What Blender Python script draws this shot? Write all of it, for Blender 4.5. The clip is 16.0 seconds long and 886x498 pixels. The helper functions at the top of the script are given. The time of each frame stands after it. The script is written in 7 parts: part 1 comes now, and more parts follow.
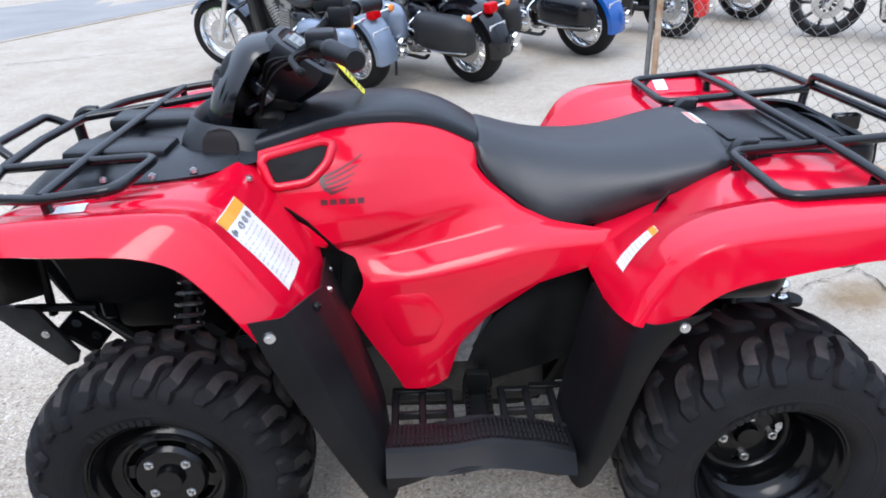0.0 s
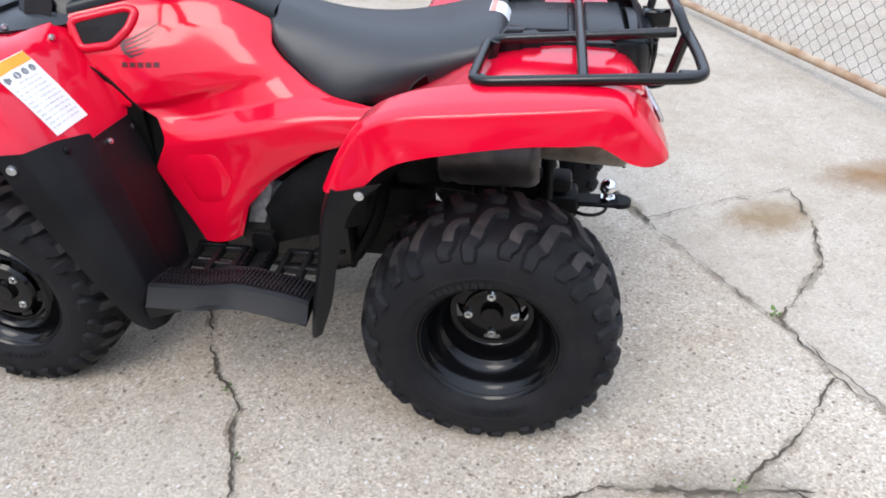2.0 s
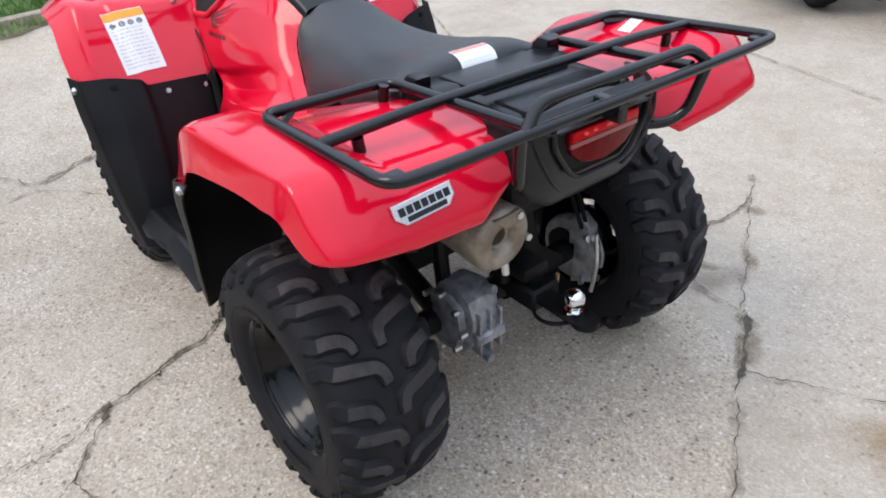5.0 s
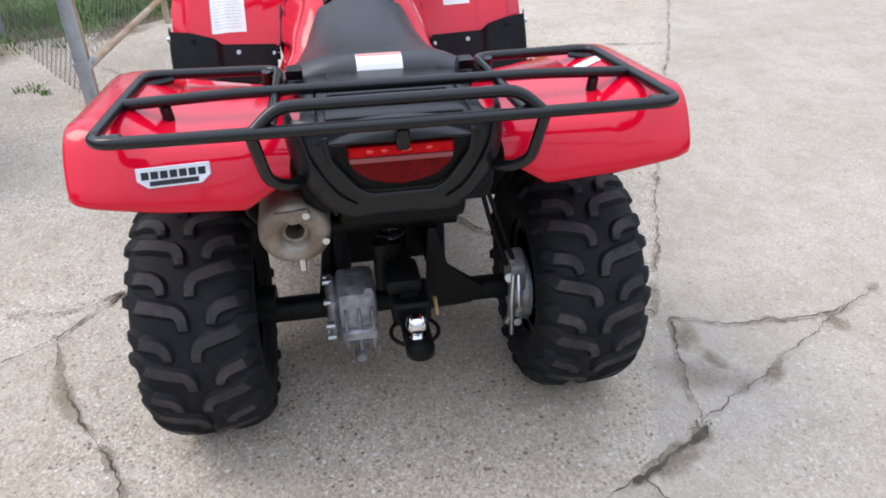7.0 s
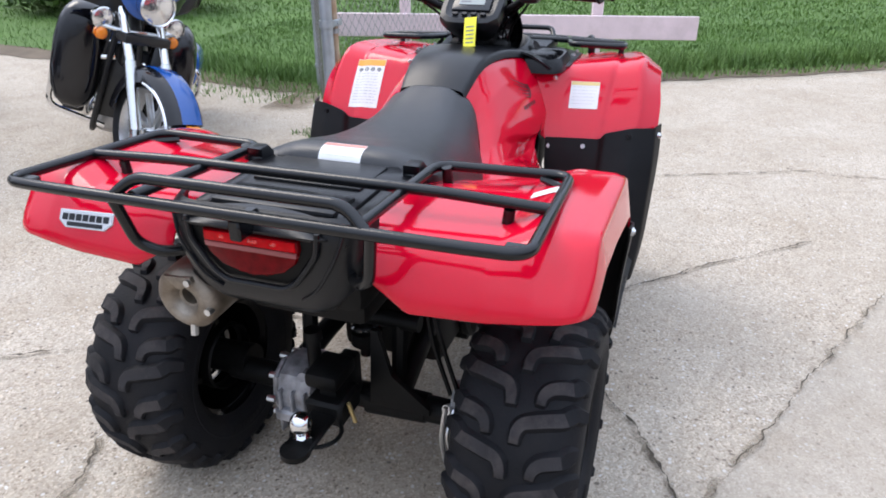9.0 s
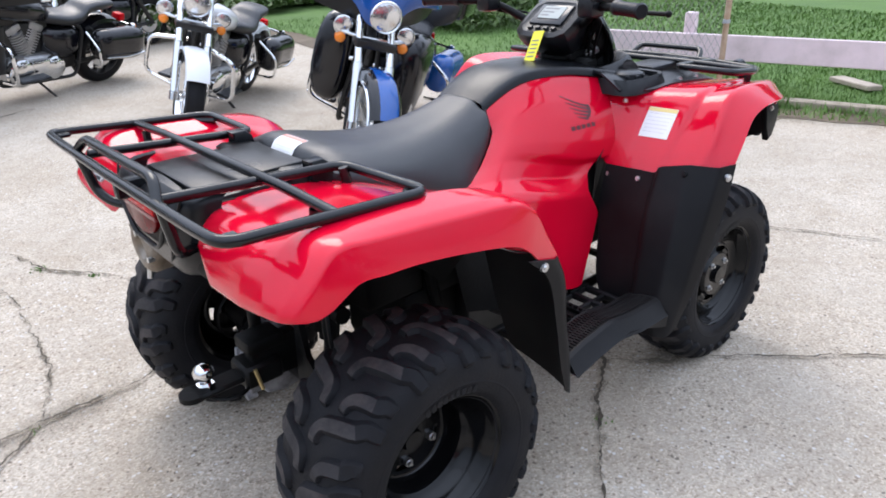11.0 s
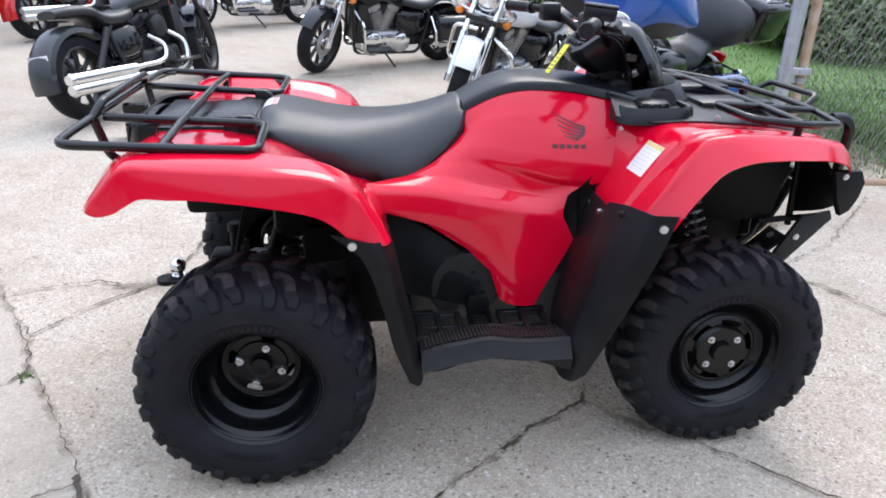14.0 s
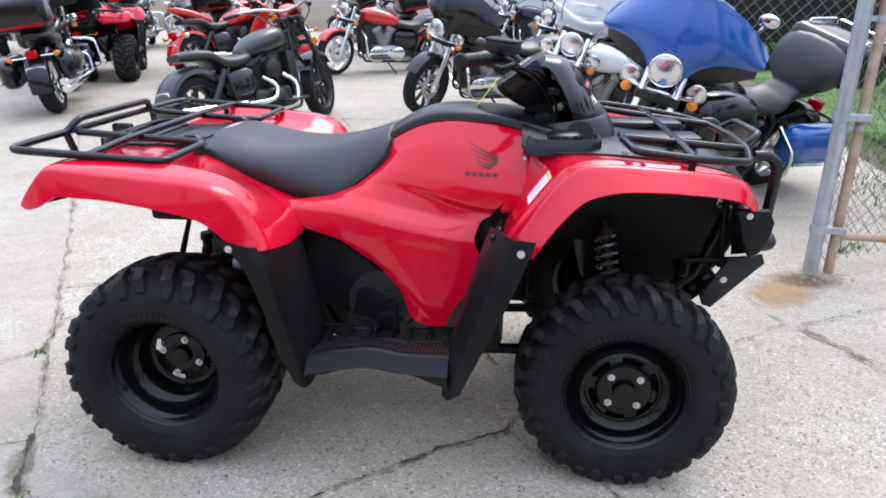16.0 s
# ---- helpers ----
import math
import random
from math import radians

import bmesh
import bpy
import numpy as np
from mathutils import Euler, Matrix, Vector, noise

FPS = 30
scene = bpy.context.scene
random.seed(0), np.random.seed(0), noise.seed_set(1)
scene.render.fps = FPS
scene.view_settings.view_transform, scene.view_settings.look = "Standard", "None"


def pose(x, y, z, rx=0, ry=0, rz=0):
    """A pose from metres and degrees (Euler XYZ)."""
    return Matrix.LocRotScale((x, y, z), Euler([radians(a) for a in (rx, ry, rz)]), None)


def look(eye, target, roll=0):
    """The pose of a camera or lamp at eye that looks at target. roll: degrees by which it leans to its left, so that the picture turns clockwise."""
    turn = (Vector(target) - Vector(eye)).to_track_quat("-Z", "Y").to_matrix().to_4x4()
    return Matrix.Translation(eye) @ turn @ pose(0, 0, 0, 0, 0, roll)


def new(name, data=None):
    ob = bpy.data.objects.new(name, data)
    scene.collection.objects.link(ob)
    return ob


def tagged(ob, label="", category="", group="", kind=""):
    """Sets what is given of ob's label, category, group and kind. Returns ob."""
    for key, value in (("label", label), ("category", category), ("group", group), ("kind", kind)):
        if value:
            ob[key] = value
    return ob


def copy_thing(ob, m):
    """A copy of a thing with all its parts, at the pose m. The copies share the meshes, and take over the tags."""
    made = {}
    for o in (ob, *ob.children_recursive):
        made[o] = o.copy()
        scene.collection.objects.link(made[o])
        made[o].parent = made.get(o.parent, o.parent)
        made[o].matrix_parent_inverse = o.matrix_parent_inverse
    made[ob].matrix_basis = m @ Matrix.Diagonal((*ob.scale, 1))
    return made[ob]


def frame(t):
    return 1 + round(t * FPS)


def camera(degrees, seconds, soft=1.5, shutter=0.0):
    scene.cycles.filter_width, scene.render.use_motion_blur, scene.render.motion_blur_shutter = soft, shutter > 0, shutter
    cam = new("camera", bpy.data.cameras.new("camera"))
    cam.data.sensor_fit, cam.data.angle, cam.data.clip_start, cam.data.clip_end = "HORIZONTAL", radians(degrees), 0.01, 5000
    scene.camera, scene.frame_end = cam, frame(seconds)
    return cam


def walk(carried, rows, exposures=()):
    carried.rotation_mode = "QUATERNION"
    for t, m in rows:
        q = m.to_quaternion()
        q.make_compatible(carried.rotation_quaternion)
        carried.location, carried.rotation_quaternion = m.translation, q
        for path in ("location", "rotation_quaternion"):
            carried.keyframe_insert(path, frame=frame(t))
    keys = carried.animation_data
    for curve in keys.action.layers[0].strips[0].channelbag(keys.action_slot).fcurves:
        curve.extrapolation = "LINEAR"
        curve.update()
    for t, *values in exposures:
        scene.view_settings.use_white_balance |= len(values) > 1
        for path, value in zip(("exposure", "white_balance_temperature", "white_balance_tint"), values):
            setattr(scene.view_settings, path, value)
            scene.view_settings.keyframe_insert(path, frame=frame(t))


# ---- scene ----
cam = camera(65.0, 16.0, soft=1.8)
PATH = [
    (0, (-0.049, -1.63, 1.369), (-0.01, 0.168, 0.495), -2.6),
    (0.5, (0.106, -1.672, 1.355), (0.08, 0.054, 0.345), -3.5),
    (1, (0.303, -1.681, 1.351), (0.232, 0.005, 0.276), -2.9),
    (1.5, (0.545, -1.749, 1.348), (0.393, -0.091, 0.24), -2.4),
    (2, (0.746, -1.74, 1.332), (0.463, -0.091, 0.236), -2.6),
    (2.5, (0.944, -1.656, 1.309), (0.541, -0.016, 0.239), -1.6),
    (3, (1.165, -1.572, 1.323), (0.562, 0.0, 0.244), -2.3),
    (3.5, (1.357, -1.485, 1.335), (0.546, -0.013, 0.252), -2.3),
    (3.7, (1.418, -1.424, 1.33), (0.533, 0.019, 0.264), -2.2),
    (5.8, (1.927, -0.652, 1.324), (0.382, 0.025, 0.249), -3.4),
    (6, (1.986, -0.568, 1.32), (0.403, 0.021, 0.249), -3.4),
    (6.5, (2.112, -0.358, 1.326), (0.486, 0.084, 0.249), -2.2),
    (7, (2.123, -0.127, 1.324), (0.443, 0.167, 0.28), -0.7),
    (7.5, (2.131, 0.084, 1.321), (0.406, 0.18, 0.314), -0.5),
    (8, (2.146, 0.299, 1.334), (0.41, 0.118, 0.359), -0.6),
    (8.5, (2.027, 0.495, 1.321), (0.297, 0.092, 0.401), -0.0),
    (8.7, (1.976, 0.57, 1.332), (0.253, 0.084, 0.44), 0.0),
    (10.8, (1.448, 1.409, 1.293), (0.17, 0.067, 0.539), -1.7),
    (11, (1.392, 1.457, 1.298), (0.199, 0.06, 0.506), -1.5),
    (11.5, (1.233, 1.554, 1.297), (0.193, 0.058, 0.471), -1.6),
    (12, (1.075, 1.66, 1.301), (0.159, 0.075, 0.496), -0.4),
    (12.5, (0.928, 1.805, 1.291), (0.207, 0.13, 0.47), 0.3),
    (13, (0.759, 1.866, 1.284), (0.212, 0.13, 0.456), 0.4),
    (13.5, (0.574, 1.91, 1.292), (0.17, 0.122, 0.491), 1.6),
    (14, (0.396, 2.044, 1.298), (0.133, 0.222, 0.517), 2.1),
    (14.5, (0.22, 2.103, 1.297), (0.056, 0.264, 0.53), 1.1),
    (15, (0.041, 2.106, 1.308), (-0.05, 0.241, 0.592), 2.2),
    (15.5, (-0.138, 2.158, 1.305), (-0.079, 0.272, 0.641), 1.6),
    (16, (-0.3, 2.173, 1.282), (-0.113, 0.298, 0.613), 1.2),
]
walk(cam, [(t, look(eye, target, roll)) for t, eye, target, roll in PATH],
     [(0, .57, 6080, 10), (1, .59, 6240, 10), (2, .61, 6440, 10), (3, .47, 6580, 10), (3.5, .36, 6600, 10), (6, .37, 6620, 11), (8, .42, 6560, 12), (11, .53, 6490, 12), (13, .58, 6430, 12), (14.5, .65, 6390, 12), (16, .63, 6340, 12)])

# ---- light ----
SUN_ELEV, SUN_AZ = 52.0, 200.0
world = bpy.data.worlds.new("sky")
scene.world = world
world.use_nodes = True
wn = world.node_tree
sky = wn.nodes.new("ShaderNodeTexSky")
sky.sky_type = "NISHITA"
sky.sun_disc = False
sky.sun_elevation = radians(SUN_ELEV)
sky.sun_rotation = radians(SUN_AZ)
sky.air_density, sky.dust_density, sky.ozone_density = 1.0, 4.0, 1.0
# overcast veil: far brighter overhead than at the horizon
tco = wn.nodes.new("ShaderNodeTexCoord")
sepz = wn.nodes.new("ShaderNodeSeparateXYZ")
wn.links.new(tco.outputs["Generated"], sepz.inputs[0])
rise = wn.nodes.new("ShaderNodeMapRange")
rise.inputs["From Min"].default_value, rise.inputs["From Max"].default_value = 0.0, 1.0
rise.inputs["To Min"].default_value, rise.inputs["To Max"].default_value = 0.20, 1.12
wn.links.new(sepz.outputs["Z"], rise.inputs["Value"])
veil = wn.nodes.new("ShaderNodeMixRGB")
veil.blend_type = "MULTIPLY"
veil.inputs[0].default_value = 1.0
veil.inputs[1].default_value = (8.7, 10.0, 12.4, 1)
wn.links.new(rise.outputs[0], veil.inputs[2])
soft_sky = wn.nodes.new("ShaderNodeMixRGB")
soft_sky.inputs[0].default_value = 0.8
wn.links.new(sky.outputs[0], soft_sky.inputs[1])
wn.links.new(veil.outputs[0], soft_sky.inputs[2])
wn.links.new(soft_sky.outputs[0], wn.nodes["Background"].inputs[0])
wn.nodes["Background"].inputs[1].default_value = 0.172
sun_data = bpy.data.lights.new("sun", "SUN")
sun_data.energy, sun_data.angle, sun_data.color = 0.9, radians(28), (1.0, 0.94, 0.85)
sun = new("sun", sun_data)
sun.matrix_world = pose(0, 0, 20, 90 - SUN_ELEV, 0, 180 - SUN_AZ)


# ---- materials ----
def mat(name, color, rough=0.5, metal=0.0, vary=0.12, scale=8.0, bump=0.0, bump_scale=120.0, coat=0.0, color2=None, spec=0.5, dirt=None, dirt_amount=0.0, dirt_scale=3.0):
    m = bpy.data.materials.new(name)
    m.use_nodes = True
    nt = m.node_tree
    p = nt.nodes["Principled BSDF"]
    tc = nt.nodes.new("ShaderNodeTexCoord")
    n1 = nt.nodes.new("ShaderNodeTexNoise")
    n1.inputs["Scale"].default_value = scale
    n1.inputs["Detail"].default_value = 6
    nt.links.new(tc.outputs["Object"], n1.inputs["Vector"])
    ramp = nt.nodes.new("ShaderNodeValToRGB")
    c2 = color2 or tuple(min(1, c * (1 + vary)) for c in color)
    c1 = color if color2 else tuple(c * (1 - vary) for c in color)
    ramp.color_ramp.elements[0].position, ramp.color_ramp.elements[1].position = 0.3, 0.7
    ramp.color_ramp.elements[0].color = (*c1, 1)
    ramp.color_ramp.elements[1].color = (*c2, 1)
    nt.links.new(n1.outputs["Fac"], ramp.inputs["Fac"])
    out = ramp.outputs["Color"]
    if dirt:
        n3 = nt.nodes.new("ShaderNodeTexNoise")
        n3.inputs["Scale"].default_value = dirt_scale
        n3.inputs["Detail"].default_value = 8
        n3.inputs["Roughness"].default_value = 0.7
        nt.links.new(tc.outputs["Object"], n3.inputs["Vector"])
        r3 = nt.nodes.new("ShaderNodeMapRange")
        r3.inputs["From Min"].default_value, r3.inputs["From Max"].default_value = 0.45, 0.75
        r3.inputs["To Max"].default_value = dirt_amount
        nt.links.new(n3.outputs["Fac"], r3.inputs["Value"])
        mx = nt.nodes.new("ShaderNodeMixRGB")
        mx.inputs[2].default_value = (*dirt, 1)
        nt.links.new(r3.outputs[0], mx.inputs[0])
        nt.links.new(out, mx.inputs[1])
        out = mx.outputs[0]
    nt.links.new(out, p.inputs["Base Color"])
    p.inputs["Metallic"].default_value = metal
    p.inputs["Specular IOR Level"].default_value = spec
    p.inputs["Coat Weight"].default_value = coat
    p.inputs["Coat Roughness"].default_value = 0.06
    rr = nt.nodes.new("ShaderNodeMapRange")
    rr.inputs["To Min"].default_value, rr.inputs["To Max"].default_value = rough * 0.85, min(1, rough * 1.15)
    nt.links.new(n1.outputs["Fac"], rr.inputs["Value"])
    nt.links.new(rr.outputs[0], p.inputs["Roughness"])
    if bump:
        n2 = nt.nodes.new("ShaderNodeTexNoise")
        n2.inputs["Scale"].default_value = bump_scale
        n2.inputs["Detail"].default_value = 3
        nt.links.new(tc.outputs["Object"], n2.inputs["Vector"])
        b = nt.nodes.new("ShaderNodeBump")
        b.inputs["Strength"].default_value = bump
        b.inputs["Distance"].default_value = 0.004
        nt.links.new(n2.outputs["Fac"], b.inputs["Height"])
        nt.links.new(b.outputs[0], p.inputs["Normal"])
    return m


RED = mat("red_plastic", (0.64, 0.002, 0.024), 0.11, vary=0.05, scale=4, spec=0.28, coat=0.40, bump=0.02, bump_scale=18)
BLACKP = mat("black_plastic", (0.006, 0.0068, 0.0086), 0.29, spec=0.38, vary=0.25, scale=10, bump=0.12, bump_scale=500)
GUARD = mat("guard_plastic", (0.006, 0.006, 0.007), 0.45, spec=0.2, vary=0.2, scale=6, bump=0.1, bump_scale=400, dirt=(0.03, 0.027, 0.024), dirt_amount=0.25)
SEATM = mat("seat_vinyl", (0.012, 0.013, 0.0155), 0.34, spec=0.62, vary=0.15, scale=12, bump=0.25, bump_scale=420)
RUBBER = mat("tyre_rubber", (0.0088, 0.0090, 0.0110), 0.64, spec=0.20, vary=0.25, scale=14, bump=0.25, bump_scale=160, dirt=(0.03, 0.026, 0.024), dirt_amount=0.3, dirt_scale=9)
LUGM = mat("tyre_tread", (0.029, 0.027, 0.0285), 0.7, spec=0.25, vary=0.3, scale=20, bump=0.25, bump_scale=160, dirt=(0.10, 0.083, 0.076), dirt_amount=0.7, dirt_scale=14)
RIMM = mat("black_rim_paint", (0.0035, 0.0035, 0.004), 0.14, vary=0.2, scale=10, spec=.30)
RACKM = mat("rack_black_paint", (0.005, 0.0055, 0.0065), 0.15, spec=0.45, vary=0.2, scale=30, bump=0.08, bump_scale=200)
DARKM = mat("dark_frame", (0.004, 0.004, 0.004), 0.5, spec=0.18, vary=0.4, scale=18, bump=0.15, bump_scale=100)
CHROME = mat("chrome", (0.78, 0.79, 0.80), 0.08, metal=1.0, vary=0.03, scale=5)
STEEL = mat("zinc_bolt", (0.62, 0.63, 0.64), 0.3, metal=1.0, vary=0.1, scale=60)
ALU = mat("cast_aluminium", (0.42, 0.42, 0.42), 0.42, metal=0.8, vary=0.15, scale=20, bump=0.25, bump_scale=90)
EXHM = mat("muffler_steel", (0.20, 0.155, 0.11), 0.5, metal=0.6, vary=0.3, scale=14, bump=0.2, color2=(0.36, 0.32, 0.27), dirt=(.07, .045, .03), dirt_amount=.75, dirt_scale=16)
WHITE = mat("white_label", (0.80, 0.80, 0.79), 0.35, vary=0.02)
INK = mat("label_ink", (0.16, 0.16, 0.17), 0.5)
ICON = mat("label_icon_grey", (0.22, 0.23, 0.23), 0.5, vary=.5, scale=120)
ORANGE = mat("label_orange", (0.85, 0.36, 0.03), 0.4, vary=0.05)
LOGO = mat("logo_decal", (0.085, 0.010, 0.014), 0.3)
YELLOW = mat("yellow_tag", (0.82, 0.75, 0.03), 0.5)
SILVER = mat("badge_silver", (0.66, 0.67, 0.69), 0.25, metal=0.6, vary=0.05)
TAILRED = mat("tail_lens_red", (0.50, 0.002, 0.006), 0.15, spec=.12, coat=0.0, vary=0.25, scale=60)
TAILDARK = mat("tail_lens_dark", (0.12, 0.002, 0.004), 0.15, spec=.12, coat=0.0, vary=0.25, scale=60)
AMBER = mat("amber_lens", (0.85, 0.24, 0.02), 0.15, coat=0.5)
REFLECTOR = mat("lamp_reflector", (0.82, 0.83, 0.84), 0.12, metal=0.9, vary=0.1, scale=40, bump=0.5, bump_scale=60)
LCD = mat("lcd_screen", (0.30, 0.33, 0.32), 0.45, spec=.3)
BLUEP = mat("blue_paint", (.010, .085, .34), 0.15, coat=0.5, vary=0.08)
BLACKG = mat("black_gloss_paint", (0.005, 0.005, 0.007), 0.16, spec=.4, coat=0.3, vary=0.1)
WHITEP = mat("white_paint", (0.75, 0.76, 0.77), 0.2, coat=0.6, vary=0.03)
REDP = mat("red_gloss_paint", (0.55, 0.012, 0.010), 0.18, coat=0.8, vary=0.08)
GREYP = mat("dark_grey_paint", (0.018, 0.021, 0.023), 0.3, coat=0.3, vary=0.08)
BLUEGREY = mat("blue_grey_paint", (0.16, 0.20, 0.27), 0.25, coat=0.6, vary=0.08)
ENGBLK = mat("engine_black", (0.013, 0.013, 0.013), 0.4, vary=0.3, scale=30, bump=0.2)
GALV = mat("galvanised_steel", (0.42, 0.45, 0.48), 0.42, metal=0.55, vary=0.15, scale=14, bump=0.1, dirt=(0.32, 0.27, 0.22), dirt_amount=0.4)
RUSTM = mat("rusty_pipe", (0.36, 0.22, 0.12), 0.7, vary=0.2, scale=9, bump=0.3, color2=(0.50, 0.40, 0.30), dirt=(0.20, 0.07, 0.025), dirt_amount=0.8, dirt_scale=6)
WIREM = mat("chain_link_wire", (0.19, 0.185, 0.17), 0.5, metal=0.35, vary=0.25, scale=12)
BOARDM = mat("pale_painted_board", (0.76, 0.61, 0.63), 0.7, vary=0.06, scale=5, bump=0.3, bump_scale=40, dirt=(0.4, 0.33, 0.3), dirt_amount=0.5)
SIDING = mat("white_siding", (0.62, 0.63, 0.62), 0.6, vary=0.06, scale=2)
CRACKM = mat("crack_dirt", (0.040, 0.031, 0.022), 0.95, vary=0.4, scale=30, bump=0.6, bump_scale=80, color2=(0.11, 0.088, 0.062))


def worn_edge_material():
    m = mat("worn_concrete_edge", (0.25, 0.205, 0.145), 0.95, vary=0.4, scale=40, bump=0.5, bump_scale=90, color2=(0.34, 0.29, 0.22))
    nt = m.node_tree
    bsdf = [n for n in nt.nodes if n.type == "BSDF_PRINCIPLED"][0]
    tc = nt.nodes.new("ShaderNodeTexCoord")
    a = nt.nodes.new("ShaderNodeTexNoise")
    a.inputs["Scale"].default_value, a.inputs["Detail"].default_value = 9.0, 8
    nt.links.new(tc.outputs["Object"], a.inputs["Vector"])
    r = nt.nodes.new("ShaderNodeMapRange")
    r.inputs["From Min"].default_value, r.inputs["From Max"].default_value, r.inputs["To Max"].default_value = 0.46, 0.68, 0.75
    nt.links.new(a.outputs["Fac"], r.inputs["Value"])
    nt.links.new(r.outputs[0], bsdf.inputs["Alpha"])
    return m


WORNM = worn_edge_material()
FAINT = mat("faded_print", (.56, .56, .57), .5, vary=.2, scale=40)
# clear screen; the whitish, partly opaque colour paints in its haze and reflections
SCREEN = mat("reflection_haze_screen", (.78, .82, .86), .06, spec=.6, vary=.1, scale=6)
SCREEN.node_tree.nodes["Principled BSDF"].inputs["Alpha"].default_value = 0.34
SOIL = mat("soil", (0.10, 0.075, 0.05), 0.95, vary=0.4, scale=4, bump=0.8, bump_scale=30, color2=(0.17, 0.13, 0.09))
TURF = mat("turf", (0.065, 0.13, 0.024), 0.9, vary=0.4, scale=1.2, bump=0.9, bump_scale=60, color2=(0.095, 0.175, 0.036))
BLADE = mat("grass_blade", (0.075, 0.155, 0.024), 0.6, vary=0.35, scale=2.0, color2=(0.125, 0.225, 0.042))
ASPHALT = mat("asphalt", (0.27, 0.262, 0.255), 0.9, vary=0.12, scale=1.5, bump=0.5, bump_scale=200)
BARK = mat("bark", (0.10, 0.08, 0.06), 0.9, vary=0.3, scale=12, bump=0.8, bump_scale=40)
LEAF = mat("leaf", (0.04, 0.085, 0.015), 0.55, vary=0.4, scale=3.0, color2=(0.085, 0.14, 0.03))


def concrete(name, stones, tone=(1.0, 1.0, 1.0)):
    """Worn concrete; stones: how far the aggregate shows, 0 to 1."""
    m = bpy.data.materials.new(name)
    m.use_nodes = True
    nt = m.node_tree
    p = nt.nodes["Principled BSDF"]
    geo = nt.nodes.new("ShaderNodeNewGeometry")

    def noise_at(scale, detail=4, rough=0.6):
        n = nt.nodes.new("ShaderNodeTexNoise")
        n.inputs["Scale"].default_value, n.inputs["Detail"].default_value, n.inputs["Roughness"].default_value = scale, detail, rough
        nt.links.new(geo.outputs["Position"], n.inputs["Vector"])
        return n.outputs["Fac"]

    def ramp(fac, stops):
        r = nt.nodes.new("ShaderNodeValToRGB")
        for i, (pos, col) in enumerate(stops):
            e = r.color_ramp.elements[i] if i < 2 else r.color_ramp.elements.new(pos)
            e.position, e.color = pos, (*col, 1)
        nt.links.new(fac, r.inputs["Fac"])
        return r.outputs["Color"]

    def mix(fac, a, b, mode="MIX"):
        n = nt.nodes.new("ShaderNodeMixRGB")
        n.blend_type = mode
        for i, v in ((0, fac), (1, a), (2, b)):
            if isinstance(v, (int, float)):
                n.inputs[i].default_value = v
            elif isinstance(v, tuple):
                n.inputs[i].default_value = (*v, 1)
            else:
                nt.links.new(v, n.inputs[i])
        return n.outputs[0]

    def cells(scale):
        vor = nt.nodes.new("ShaderNodeTexVoronoi")
        vor.inputs["Scale"].default_value = scale
        wob = nt.nodes.new("ShaderNodeTexNoise")
        wob.inputs["Scale"].default_value = scale * .9
        nt.links.new(geo.outputs["Position"], wob.inputs["Vector"])
        add = nt.nodes.new("ShaderNodeVectorMath")
        add.operation = "MULTIPLY_ADD"
        add.inputs[1].default_value = (.9 / scale,) * 3
        nt.links.new(wob.outputs["Color"], add.inputs[0])
        nt.links.new(geo.outputs["Position"], add.inputs[2])
        nt.links.new(add.outputs[0], vor.inputs["Vector"])
        sep = nt.nodes.new("ShaderNodeSeparateColor")
        nt.links.new(vor.outputs["Color"], sep.inputs[0])
        return vor.outputs["Distance"], sep.outputs[0], sep.outputs[1]

    base = ramp(noise_at(0.9, 6), [(0.3, tuple(a * b for a, b in zip((0.415, 0.362, 0.290), tone))), (0.7, tuple(a * b for a, b in zip((0.485, 0.436, 0.364), tone)))])
    stain = ramp(noise_at(2.7, 8, 0.7), [(0.42, (1, 1, 1)), (0.75, (0.84, 0.80, 0.75))])
    base = mix(1.0, base, stain, "MULTIPLY")
    grain = ramp(noise_at(150, 4, 0.75), [(0.28, (0.66, 0.64, 0.61)), (0.5, (0.99, 0.99, 0.99)), (0.72, (1.16, 1.15, 1.12))])
    base = mix(0.55, base, grain, "MULTIPLY")
    mottle = ramp(noise_at(13, 6, 0.7), [(0.34, (0.82, 0.795, 0.76)), (0.52, (1, 1, 1)), (0.68, (1.07, 1.07, 1.06))])
    base = mix(0.45, base, mottle, "MULTIPLY")
    # where the cement skin has worn off
    worn = ramp(noise_at(1.7, 5, 0.65), [(0.30, (0.45, 0.45, 0.45)), (0.60, (1, 1, 1))])
    worn = mix(1.0, worn, (stones, stones, stones), "MULTIPLY")
    # a bed of small tan and grey stones, then a few larger dark, rusty and white ones
    dist, pick, on = cells(175)
    tint = ramp(pick, [(0.0, (0.50, 0.45, 0.40)), (0.15, (0.80, 0.76, 0.71)), (0.5, (0.98, 0.97, 0.96)), (0.8, (1.16, 1.14, 1.11)), (0.97, (1.45, 1.42, 1.38))])
    base = mix(mix(1.0, worn, (.85, .85, .85), "MULTIPLY"), base, mix(1.0, base, tint, "MULTIPLY"))
    dist, pick, on = cells(64)
    shape = ramp(dist, [(0.27, (1, 1, 1)), (0.38, (0, 0, 0))])
    shown = ramp(on, [(0.60, (0, 0, 0)), (0.64, (1, 1, 1))])
